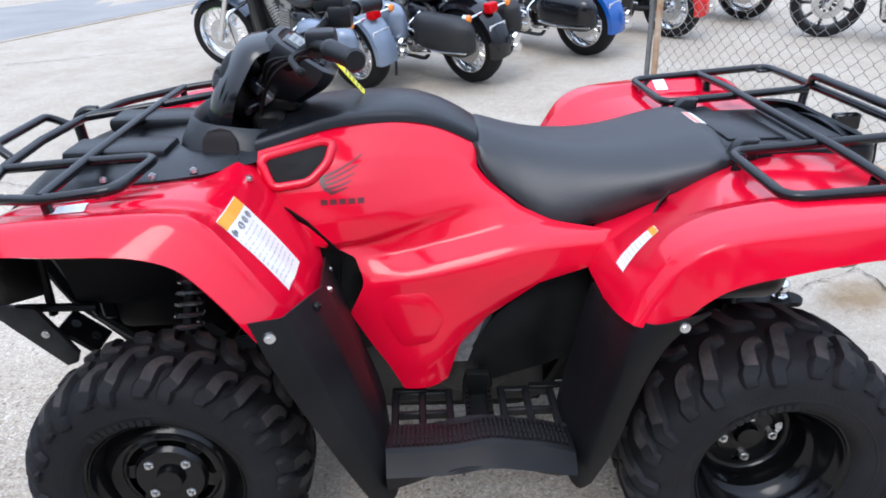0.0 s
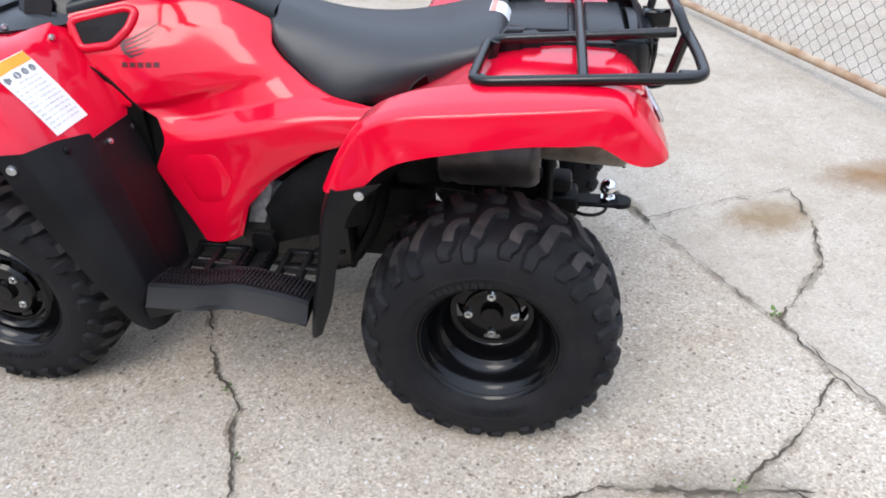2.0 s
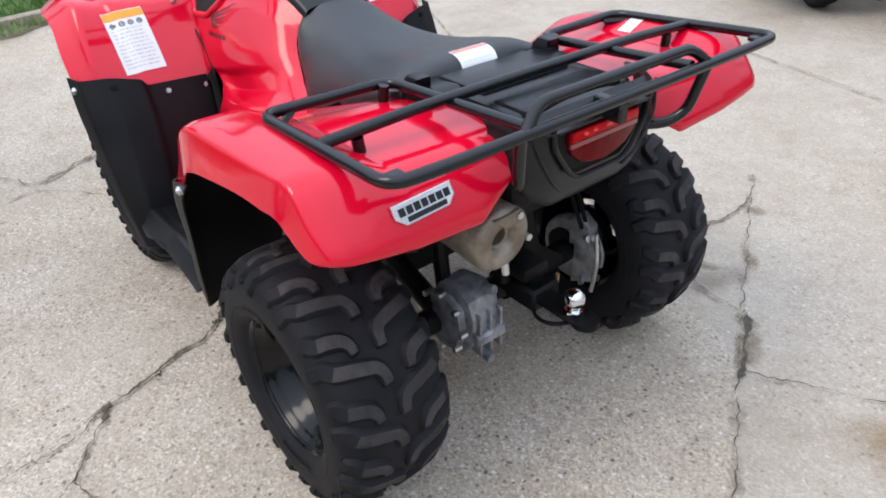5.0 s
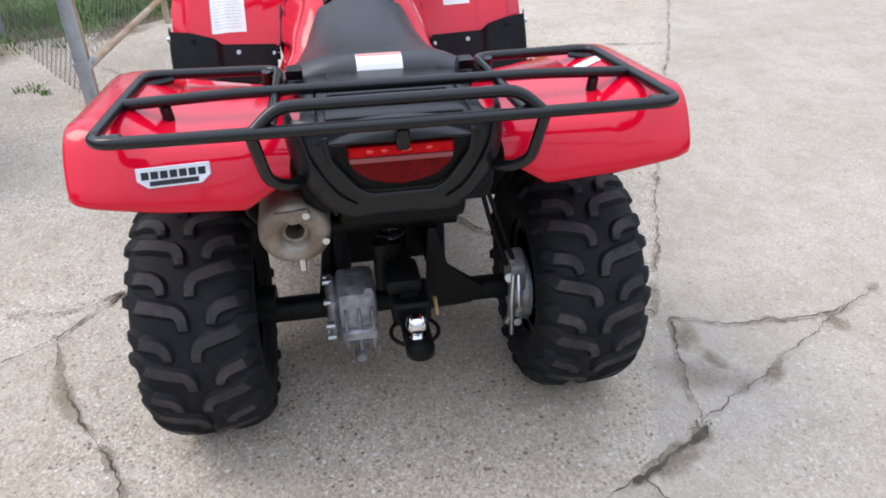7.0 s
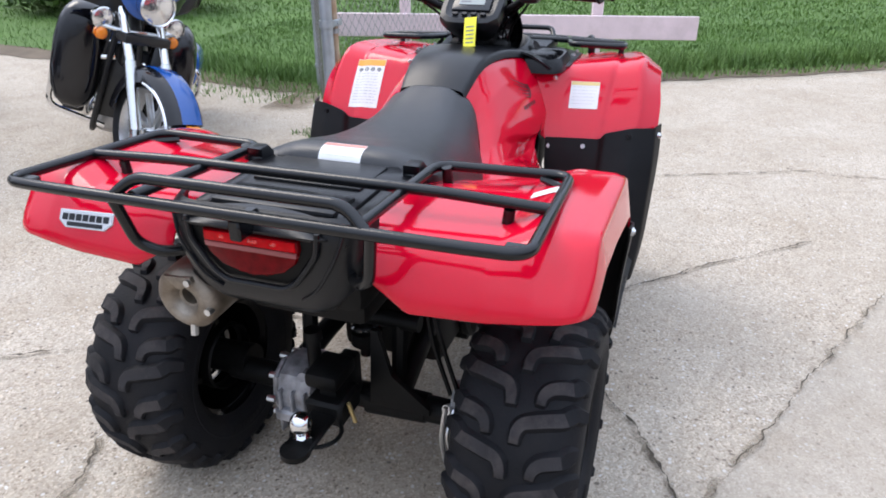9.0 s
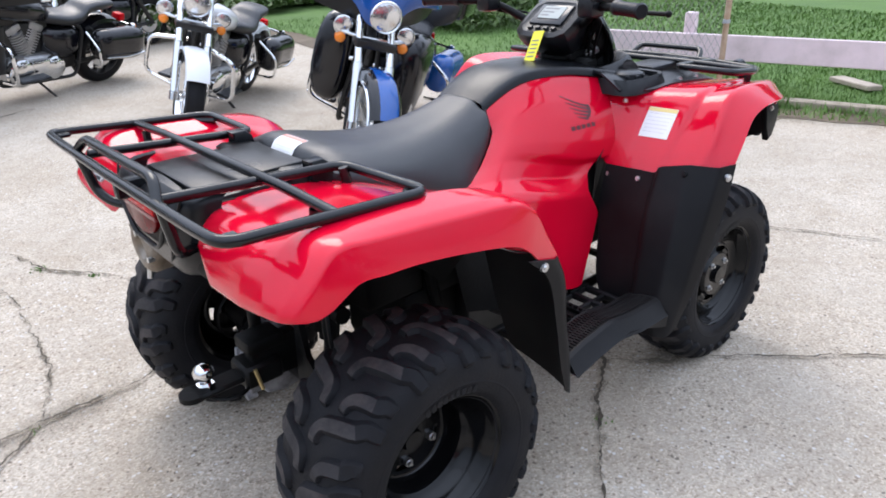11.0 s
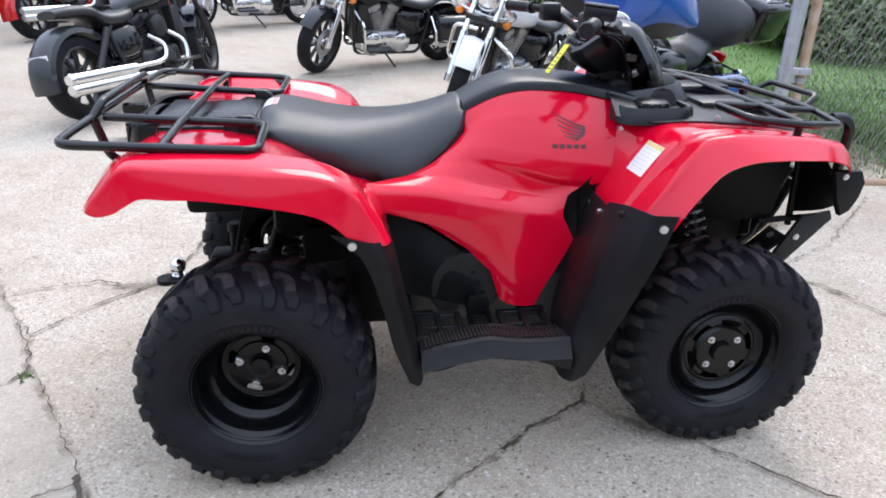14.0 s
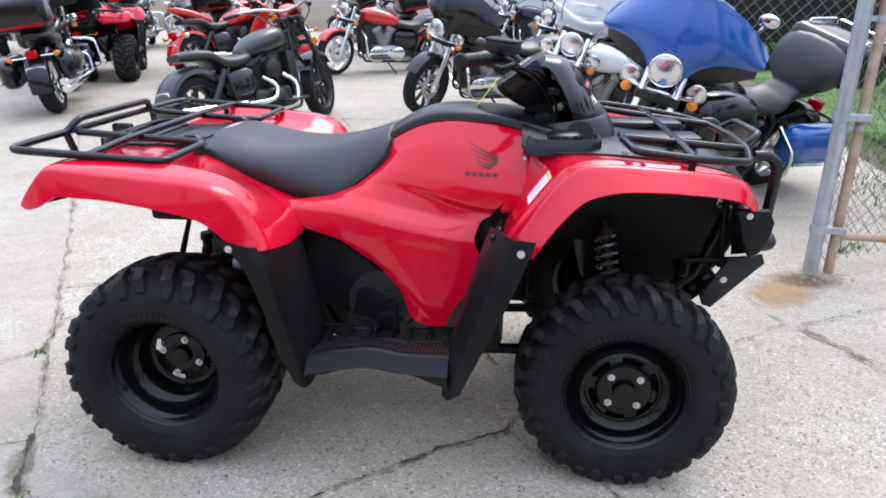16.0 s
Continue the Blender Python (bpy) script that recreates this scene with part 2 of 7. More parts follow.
    colour = ramp(pick, [(0.0, (0.09, 0.08, 0.07)), (0.22, (0.20, 0.15, 0.11)), (0.38, (0.33, 0.29, 0.24)), (0.62, (0.42, 0.37, 0.31)), (0.88, (0.62, 0.60, 0.57))])
    mask = mix(1.0, mix(1.0, shape, shown, "MULTIPLY"), worn, "MULTIPLY")
    base = mix(mask, base, colour)
    nt.links.new(base, p.inputs["Base Color"])
    p.inputs["Roughness"].default_value = 0.85
    p.inputs["Specular IOR Level"].default_value = 0.35
    b = nt.nodes.new("ShaderNodeBump")
    b.inputs["Strength"].default_value, b.inputs["Distance"].default_value = 0.4, 0.003
    nt.links.new(noise_at(150, 4, 0.7), b.inputs["Height"])
    nt.links.new(b.outputs[0], p.inputs["Normal"])
    return m


CONCRETE = concrete("exposed_aggregate_concrete", 1.0, (.99, .985, 1.0))
SMOOTHER = concrete("trowelled_concrete", 0.5, (.94, .94, .96))


def glass(name, tint=(1, 1, 1)):
    m = bpy.data.materials.new(name)
    m.use_nodes = True
    p = m.node_tree.nodes["Principled BSDF"]
    p.inputs["Base Color"].default_value = (*tint, 1)
    p.inputs["Roughness"].default_value = 0.03
    p.inputs["Transmission Weight"].default_value = 1.0
    p.inputs["IOR"].default_value = 1.2
    return m


GLASS = glass("clear_screen", (0.92, 0.95, 0.96))
SMOKE = glass("smoked_screen", (0.25, 0.27, 0.3))


# ---- mesh helpers ----
def V(*a):
    return Vector(a if len(a) > 1 else a[0])


def gz(y):
    """The yard rises gently away from its middle strip."""
    return .036 * min(max(0, abs(y) - 1.7), 9.0)


LIFT = [False]


def part(name, bm, material, parent=None, label="", smooth=40):
    if LIFT[0]:
        for v in bm.verts:
            v.co.z += gz(v.co.y)
    bmesh.ops.recalc_face_normals(bm, faces=bm.faces)
    me = bpy.data.meshes.new(name)
    lim = radians(smooth)
    for f in bm.faces:
        f.smooth = smooth > 0
    for e in bm.edges:
        if len(e.link_faces) == 2 and e.calc_face_angle(0) > lim:
            e.smooth = False
    bm.to_mesh(me)
    bm.free()
    if isinstance(material, (list, tuple)):
        for m in material:
            me.materials.append(m)
    else:
        me.materials.append(material)
    ob = new(name, me)
    if parent:
        ob.parent = parent
    if label:
        ob["label"] = label
    return ob


def thing(name, label, category, group="", m=None, kind=""):
    ob = new(name)
    ob.empty_display_size = 0.1
    if m is not None:
        ob.matrix_world = m
    return tagged(ob, label, category, group, kind)


def box(bm, lo, hi, m=None, bevel=0.0, seg=1):
    geo = bmesh.ops.create_cube(bm, size=1.0)["verts"]
    c, s = [(a + b) / 2 for a, b in zip(lo, hi)], [abs(b - a) for a, b in zip(lo, hi)]
    for v in geo:
        v.co = V(*[c[i] + v.co[i] * s[i] for i in range(3)])
    if bevel:
        edges = list({e for v in geo for e in v.link_edges})
        res = bmesh.ops.bevel(bm, geom=edges, offset=bevel, segments=seg, affect="EDGES", profile=0.5)
        geo = list({v for f in res["faces"] for v in f.verts} | {v for v in geo if v.is_valid})
    if m is not None:
        bmesh.ops.transform(bm, matrix=m, verts=geo)
    return geo


def rod(bm, a, b, r, r2=None, seg=12, cap=True):
    a, b = V(*a), V(*b)
    d = b - a
    r2 = r if r2 is None else r2
    q = d.to_track_quat("Z", "Y").to_matrix().to_4x4()
    return bmesh.ops.create_cone(bm, cap_ends=cap, segments=seg, radius1=r, radius2=r2, depth=d.length, matrix=Matrix.Translation((a + b) / 2) @ q)["verts"]


def ball(bm, c, r, seg=16, rings=10, scale=(1, 1, 1)):
    vs = bmesh.ops.create_uvsphere(bm, u_segments=seg, v_segments=rings, radius=r)["verts"]
    for v in vs:
        v.co = V(c[0] + v.co.x * scale[0], c[1] + v.co.y * scale[1], c[2] + v.co.z * scale[2])
    return vs


def rounded(pts, radius, n=4, closed=False):
    """A polyline with its corners rounded."""
    pts = [V(*p) for p in pts]
    out, k = [], len(pts)
    for i, p in enumerate(pts):
        if not closed and i in (0, k - 1):
            out.append(p)
            continue
        a, b = pts[i - 1] - p, pts[(i + 1) % k] - p
        r = min(radius, a.length * 0.45, b.length * 0.45)
        s, e = p + a.normalized() * r, p + b.normalized() * r
        out += [s.lerp(p, t / n).lerp(p.lerp(e, t / n), t / n) for t in range(n + 1)]
    return out


def smooth_line(pts, n=6, closed=False):
    """A smooth curve through the points that does not overshoot on uneven steps."""
    pts = [V(*p) for p in pts]
    k = len(pts)
    out = []
    for i in range(k if closed else k - 1):
        p1, p2 = pts[i], pts[(i + 1) % k]
        p0 = pts[i - 1] if (i > 0 or closed) else p1 * 2 - p2
        p3 = pts[(i + 2) % k] if (i + 2 < k or closed) else p2 * 2 - p1
        d0, d1, d2 = [max(1e-4, d.length) ** 0.6 for d in (p1 - p0, p2 - p1, p3 - p2)]
        m1 = ((p1 - p0) / d0 - (p2 - p0) / (d0 + d1) + (p2 - p1) / d1) * d1
        m2 = ((p2 - p1) / d1 - (p3 - p1) / (d1 + d2) + (p3 - p2) / d2) * d1
        for j in range(n):
            t = j / n
            t2, t3 = t * t, t ** 3
            out.append(p1 * (2 * t3 - 3 * t2 + 1) + m1 * (t3 - 2 * t2 + t) + p2 * (3 * t2 - 2 * t3) + m2 * (t3 - t2))
    if not closed:
        out.append(pts[-1])
    return out


def tube(bm, pts, r, seg=8, closed=False, cap=True):
    pts = [V(*p) for p in pts]
    pts = [p for i, p in enumerate(pts) if i == 0 or (p - pts[i - 1]).length > 1e-5]
    k = len(pts)
    rings = []
    up = None
    for i in range(k):
        if closed:
            t = pts[(i + 1) % k] - pts[i - 1]
        else:
            t = pts[min(i + 1, k - 1)] - pts[max(i - 1, 0)]
        t.normalize()
        if up is None:
            up = V(0, 0, 1) if abs(t.z) < 0.9 else V(1, 0, 0)
        x = t.cross(up).normalized()
        up = x.cross(t).normalized()
        rr = r[i] if isinstance(r, (list, tuple)) else r
        rings.append([bm.verts.new(pts[i] + (x * math.cos(2 * math.pi * j / seg) + up * math.sin(2 * math.pi * j / seg)) * rr) for j in range(seg)])
    for i in range(k if closed else k - 1):
        a, b = rings[i], rings[(i + 1) % k]
        for j in range(seg):
            bm.faces.new((a[j], a[(j + 1) % seg], b[(j + 1) % seg], b[j]))
    if cap and not closed:
        bm.faces.new(rings[0])
        bm.faces.new(rings[-1][::-1])


def lathe(bm, profile, seg=48, m=None, closed=False):
    """Turn (axial, radius) points round the y axis."""
    rings = []
    for y, r in profile:
        rings.append([bm.verts.new((r * math.cos(2 * math.pi * j / seg), y, r * math.sin(2 * math.pi * j / seg))) for j in range(seg)])
    k = len(rings)
    for i in range(k if closed else k - 1):
        a, b = rings[i], rings[(i + 1) % k]
        for j in range(seg):
            bm.faces.new((a[j], a[(j + 1) % seg], b[(j + 1) % seg], b[j]))
    vs = [v for r in rings for v in r]
    if m is not None:
        bmesh.ops.transform(bm, matrix=m, verts=vs)
    return vs


def skin(bm, rows, cap=False, wrap=False):
    grid = [[bm.verts.new(p) for p in row] for row in rows]
    for a, b in zip(grid, grid[1:]):
        n = len(a)
        for j in range(n if wrap else n - 1):
            f = (a[j], a[(j + 1) % n], b[(j + 1) % n], b[j])
            if len(set(f)) == 4:
                bm.faces.new(f)
    if cap:
        bm.faces.new(grid[0][::-1])
        bm.faces.new(grid[-1])
    return grid


def patch(bm, rows, nu=5, nv=5, thick=0.004):
    """A smooth shell through a grid of points."""
    fine = [smooth_line(r, nv) for r in rows]
    cols = [smooth_line(c, nu) for c in zip(*fine)]
    skin(bm, list(zip(*cols)))
    if thick:
        bmesh.ops.recalc_face_normals(bm, faces=bm.faces)
        bmesh.ops.solidify(bm, geom=bm.faces[:], thickness=thick)


def facets(bm, rows, radius=.012, nu=4, thick=.004, across=True, nv=5):
    """A shell whose creases between the grid's columns (or, not across, its rows) stay crisp."""
    if across:
        fine = [rounded(r, radius, 3) for r in rows]
        cols = [smooth_line(c, nu) for c in zip(*fine)]
    else:
        fine = [smooth_line(r, nv) for r in rows]
        cols = [rounded(c, radius, 3) for c in zip(*fine)]
    skin(bm, list(zip(*cols)))
    bmesh.ops.recalc_face_normals(bm, faces=bm.faces)
    bmesh.ops.solidify(bm, geom=bm.faces[:], thickness=thick)


def mirrored(rows):
    return [[(x, -y, z) for x, y, z in r] for r in rows]


def prism(bm, outline, axis, lo, hi, bevel=0.0):
    """A flat outline pulled along an axis (0, 1, 2)."""
    def at(p, h):
        q = list(p)
        q.insert(axis, h)
        return q
    a = [bm.verts.new(at(p, lo)) for p in outline]
    b = [bm.verts.new(at(p, hi)) for p in outline]
    n = len(a)
    faces = [bm.faces.new(a[::-1]), bm.faces.new(b)]
    for i in range(n):
        faces.append(bm.faces.new((a[i], a[(i + 1) % n], b[(i + 1) % n], b[i])))
    if bevel:
        edges = [e for f in faces[:2] for e in f.edges]
        bmesh.ops.bevel(bm, geom=edges, offset=bevel, segments=2, affect="EDGES", profile=0.5)
    return a + b


# ---- ground and pavement ----
def clip(poly, p, n, gap=0.0):
    """The part of a convex outline on the side of the line through p to which n points."""
    n = V(*n).normalized()
    d = [(V(*q) - V(*p)).dot(n) - gap for q in poly]
    out = []
    for i, q in enumerate(poly):
        j = (i + 1) % len(poly)
        if d[i] >= 0:
            out.append(tuple(q))
        if d[i] * d[j] < 0:
            t = d[i] / (d[i] - d[j])
            out.append(tuple(V(*q).lerp(V(*poly[j]), t)))
    return out


LIFT[0] = True
bm = bmesh.new()
skin(bm, [[(x, y, -0.05) for x in (-900, -30, 30, 900)] for y in (-900, -10.7, -1.7, 1.7, 10.7, 900)])
tagged(part("ground", bm, SOIL), "bare brown soil under the paved yard", "ground", kind="structure")

J1, J1N = (1.100, 0.521), (0.868, 0.497)
J2, J2N = (0.521, 0.827), (0.426, 0.905)
YARD = [(-4.2, -20), (24, -20), (24, 17), (-10, 17)]
slabs, smooth_slabs = [], []
east = clip(YARD, J1, J1N)
west = clip(YARD, J1, (-J1N[0], -J1N[1]))
for half in (east, west):
    pieces = [half]
    if half is west:
        pieces = [clip(west, J2, J2N)]
        rest = clip(west, J2, (-J2N[0], -J2N[1]))
        a = clip(rest, (1.25, -3.9), (0.16, 1.0))
        b = clip(rest, (1.25, -3.9), (-0.16, -1.0))
        pieces += [a, b]
    else:
        a = clip(east, (1.75, -0.55), (0.30, 0.95))
        b = clip(east, (1.75, -0.55), (-0.30, -0.95))
        pieces = [clip(a, (1.9, 4.2), (-0.4, -0.9)), clip(a, (1.9, 4.2), (0.4, 0.9)), b]
    for k, p in enumerate(pieces):
        (smooth_slabs if half is east or k == 0 else slabs).append(p)
pavement = thing("pavement", "worn pale exposed-aggregate concrete yard with cracks and joints", "pavement", kind="structure")
for y, n in ((-10.7, 1), (-1.7, 1), (1.7, 1), (10.7, 1)):
    slabs = [q for p in slabs if len(p) > 2 for q in (clip(p, (0, y), (0, n)), clip(p, (0, y), (0, -n))) if len(q) > 2]
    smooth_slabs = [q for p in smooth_slabs if len(p) > 2 for q in (clip(p, (0, y), (0, n)), clip(p, (0, y), (0, -n))) if len(q) > 2]
for outline in slabs + smooth_slabs:
    bm = bmesh.new()
    prism(bm, outline, 2, -0.12, 0.0)
    part("slab", bm, CONCRETE if outline in slabs else SMOOTHER, pavement, smooth=60)


def wander(pts, step=0.02, amp=0.0095, seed=1):
    rnd = random.Random(seed)
    out = []
    for a, b in zip(pts, pts[1:]):
        a, b = V(*a), V(*b)
        n = max(2, int((b - a).length / step))
        side = V(-(b - a).y, (b - a).x).normalized()
        drift = 0.0
        for i in range(n):
            drift = drift * 0.7 + rnd.uniform(-amp, amp)
            out.append(a.lerp(b, i / n) + side * drift * (1 if 0 < i else 0))
    out.append(V(*pts[-1]))
    return out


def ribbon(line, widths, z):
    bm = bmesh.new()
    left, right = [], []
    for i, (p, w) in enumerate(zip(line, widths)):
        t = line[min(i + 1, len(line) - 1)] - line[max(i - 1, 0)]
        s = V(-t.y, t.x).normalized()
        left.append((p.x + s.x * w[0], p.y + s.y * w[0], z))
        right.append((p.x - s.x * w[1], p.y - s.y * w[1], z))
    skin(bm, [left, right])
    return bm


def crack(pts, width=0.011, seed=1, name="crack"):
    """A thin dark crack with crumbled, dirty edges that come and go."""
    rnd = random.Random(seed)
    line = wander(pts, step=.012, amp=.006, seed=seed)
    z = 0.0015 + 0.00018 * (seed % 32)
    core, worn = [], []
    w, e0, e1 = width * .4, .012, .012
    for i in range(len(line)):
        w = max(width * .08, min(width * .62, w + rnd.uniform(-.26, .26) * width))
        if rnd.random() < .03:
            w = width * .12
        e0 = max(.0015, min(.020, e0 + rnd.uniform(-.007, .007)))
        e1 = max(.0015, min(.020, e1 + rnd.uniform(-.007, .007)))
        end = i in (0, len(line) - 1)
        core.append((.0006, .0006) if end else (w * rnd.uniform(.35, .65), w * rnd.uniform(.35, .65)))
        worn.append((.002, .002) if end else (e0, e1))
    part("worn_edge", ribbon(line, worn, z), WORNM, pavement)
    return part(name, ribbon(line, core, z + .0065), CRACKM, pavement)


CRACKS = [
    ([(1.10, 0.52), (1.38, 0.66), (1.68, 0.79)], .006), ([(1.68, 0.79), (1.69, 0.54), (1.64, 0.26), (1.54, 0.11), (1.45, -0.02), (1.47, -0.12), (1.53, -0.27), (1.58, -0.34)], .014),
    ([(-0.29, -0.14), (-0.24, -0.23), (-0.14, -0.41), (-0.04, -0.52), (0.05, -0.76), (0.08, -0.87), (0.14, -0.96), (0.16, -1.18)], .016),
    ([(0.38, -1.12), (0.28, -0.99), (0.06, -0.84)], .020), ([(0.28, -0.99), (0.50, -0.92), (0.73, -0.79), (0.89, -0.69)], .013),
    ([(0.12, -1.21), (0.11, -0.95), (0.06, -0.84)], .008), ([(0.96, 0.75), (0.84, 0.77), (0.54, 0.86)], .02), ([(0.54, 0.86), (0.61, 1.02), (0.62, 1.30), (0.59, 1.44)], .009),
    ([(-2.48, 1.27), (-2.44, 1.83), (-2.34, 2.21)], .012), ([(-1.57, -0.68), (-1.85, 0.01), (-2.01, 0.36), (-2.43, 1.30)], .012),
]
CRACKS_AWAY = [
    ([(-0.32, 0.28), (-0.68, 0.58), (-0.96, 0.84), (-1.39, 1.30)], .014), ([(-0.36, 0.18), (-0.32, 0.28), (-0.10, 0.42), (0.20, 0.67), (0.52, 0.83)], .022),
    ([(1.23, -2.45), (0.98, -2.16), (0.89, -1.87), (0.72, -1.67), (0.38, -1.12)], .016),
    ([(1.22, -2.16), (1.07, -1.68), (1.09, -0.98), (1.19, -0.67), (1.37, -0.49), (1.53, -0.27)], .012),
    ([(.985, .75), (1.04, .66), (1.09, .56), (1.12, .49)], .030), ([(1.37, -0.65), (1.19, -0.67), (0.89, -0.69)], .022), ([(-1.23, -0.46), (-1.50, -0.69), (-1.75, -0.35)], .012), ([(-1.41, -0.95), (-1.50, -0.69)], .010),
    ([(1.23, -0.62), (1.44, -0.70), (1.73, -0.61)], .012), ([(1.49, -4.94), (1.03, -3.80), (1.23, -2.45)], .010), ([(0.15, -5.29), (0.93, -4.93), (1.49, -4.94)], .01),
    ([(-0.96, 3.15), (0.59, 2.71), (1.60, 2.22)], .007), ([(-4.77, 5.53), (-2.67, 6.06), (-1.30, 6.42)], .02), ([(-2.76, -1.65), (-1.99, -0.91), (-1.57, -0.68)], .010),
]
for i, (pts, w) in enumerate(CRACKS + CRACKS_AWAY):
    crack(pts, w, seed=i + 3)
for i, (pts, w) in enumerate([([(0.50, 1.62), (0.99, 0.71), (1.10, 0.52), (1.41, -0.01), (1.75, -0.61), (2.60, -2.03), (4.59, -5.33)], .0065), ([(0.52, 0.83), (-0.61, 1.35), (-2.31, 2.23), (-5.82, 3.90)], .009)]):
    crack(pts, w, seed=i + 60, name="joint_dirt")


def stain(cx, cy, rx, ry, color, seed, strength=0.5):
    """A ragged, see-through patch of rust or wet dirt on the paving."""
    m = bpy.data.materials.new("stain")
    m.use_nodes = True
    nt = m.node_tree
    p = nt.nodes["Principled BSDF"]
    p.inputs["Base Color"].default_value = (*color, 1)
    p.inputs["Roughness"].default_value = 0.9
    tc = nt.nodes.new("ShaderNodeTexCoord")
    n = nt.nodes.new("ShaderNodeTexNoise")
    n.inputs["Scale"].default_value, n.inputs["Detail"].default_value = 3.0 / max(rx, ry), 6
    nt.links.new(tc.outputs["Object"], n.inputs["Vector"])
    g = nt.nodes.new("ShaderNodeTexGradient")
    g.gradient_type = "SPHERICAL"
    mp = nt.nodes.new("ShaderNodeMapping")
    mp.inputs["Scale"].default_value = (1 / rx, 1 / ry, 1)
    nt.links.new(tc.outputs["Object"], mp.inputs["Vector"])
    nt.links.new(mp.outputs[0], g.inputs[0])
    mul = nt.nodes.new("ShaderNodeMath")
    mul.operation = "MULTIPLY"
    nt.links.new(g.outputs["Fac"], mul.inputs[0])
    nt.links.new(n.outputs["Fac"], mul.inputs[1])
    r = nt.nodes.new("ShaderNodeMapRange")
    r.inputs["From Min"].default_value, r.inputs["From Max"].default_value, r.inputs["To Max"].default_value = 0.08, 0.42, strength
    nt.links.new(mul.outputs[0], r.inputs["Value"])
    nt.links.new(r.outputs[0], p.inputs["Alpha"])
    bm = bmesh.new()
    ring = [bm.verts.new((rx * math.cos(a * math.pi / 12), ry * math.sin(a * math.pi / 12), 0)) for a in range(24)]
    bm.faces.new(ring)
    LIFT[0] = False
    ob = part("stain", bm, m, pavement)
    LIFT[0] = True
    ob.location = (cx, cy, 0.0015 + gz(cy))
    ob.rotation_euler = (0, 0, seed)
    return ob


stain(1.55, 0.57, .27, .17, (.30, .19, .08), .5, .5)
stain(2.09, 0.94, .38, .20, (.30, .16, .06), .3, .6)
stain(-1.66, -1.12, .42, .20, (.42, .25, .11), .9, .8)
stain(-1.80, -1.26, .24, .16, (.30, .22, .13), .3, .7)
stain(-3.05, -2.45, .55, .42, (.20, .15, .10), .7, .8)
stain(-3.55, -1.65, .42, .24, (.20, .15, .10), -.9, .8)
stain(1.62, -2.93, .62, .46, (.12, .12, .12), .2, .8)
stain(1.42, -2.82, .42, .36, (.13, .13, .128), 1.1, .7)
stain(0.80, 0.84, .22, .10, (.20, .16, .12), 1.2, .35)
for cx, cy, rx, ry, turn in ((.63, .87, .13, .075, -.3), (.74, .90, .10, .05, .4), (.84, 1.03, .09, .045, -1.0), (.66, 1.36, .08, .07, .2), (1.07, .64, .15, .05, -1.05), (1.00, .73, .07, .05, .2), (.56, -.90, .20, .05, .5)):
    stain(cx, cy, rx * .8, ry * .8, (.26, .20, .13), turn, .55)
stain(1.15, -0.66, .34, .12, (.20, .17, .13), .2, .35)


def tuft(cx, cy, radius, count, height, seed):
    """A few small weeds that grow from a crack."""
    rnd = random.Random(seed)
    bm = bmesh.new()
    for _ in range(count):
        a, d = rnd.uniform(0, 6.28), radius * rnd.random() ** 0.7
        x, y = cx + math.cos(a) * d, cy + math.sin(a) * d
        h, lean, w = height * rnd.uniform(.5, 1.2), rnd.uniform(0, 6.28), rnd.uniform(.002, .005)
        dx, dy = math.cos(lean), math.sin(lean)
        reach = h * rnd.uniform(.3, 1.1)
        p = [(x - dy * w, y + dx * w, 0), (x + dy * w, y - dx * w, 0), (x + dx * reach * .5 + dy * w * .8, y + dy * reach * .5 - dx * w * .8, h * .7), (x + dx * reach, y + dy * reach, h)]
        vs = [bm.verts.new(q) for q in p]
        bm.faces.new((vs[0], vs[1], vs[2]))
        bm.faces.new((vs[0], vs[2], vs[3]))
    return tagged(part("weeds", bm, BLADE), "small green weeds growing out of a pavement crack", "weeds", "crack weeds", "stuff")


for i, (x, y, r, n, h) in enumerate([(1.44, -0.00, .035, 60, .022), (-0.09, -0.47, .02, 22, .015), (0.04, -0.70, .02, 18, .014), (0.92, -1.91, .05, 50, .025), (0.75, -1.69, .03, 40, .02), (0.97, 0.75, .025, 34, .014), (-0.05, 0.47, .04, 40, .012), (1.22, -0.64, .03, 26, .014), (-2.25, -1.83, .12, 120, .05), (-2.15, -1.71, .05, 60, .06)]):
    tuft(x, y, r * .8, n // 2, h * .55, i)

def litter(cx, cy, rx, ry, count, seed):
    """Dry leaves and chips blown against a post."""
    rnd = random.Random(seed)
    bm = bmesh.new()
    for _ in range(count):
        x, y = cx + rnd.gauss(0, rx), cy + rnd.gauss(0, ry)
        e = Euler((rnd.uniform(-.6, .6), rnd.uniform(-.6, .6), rnd.uniform(0, 6.28))).to_matrix()
        k = rnd.uniform(.005, .014)
        bm.faces.new([bm.verts.new(V(x, y, .010) + e @ V(*q)) for q in ((-k, 0, 0), (0, -k * .5, .003), (k, 0, 0), (0, k * .5, .003))])
    return tagged(part("leaf_litter", bm, mat("dry_leaf", (.20, .15, .10), .85, vary=.4, scale=40, color2=(.42, .36, .28))), "dry brown leaves and chips lying on concrete", "leaf litter", "leaf litter", "stuff")


litter(-1.90, -1.25, .09, .05, 60, 1)
litter(-3.35, -2.25, .10, .30, 70, 2)
litter(-4.15, -1.0, .10, .35, 60, 3)

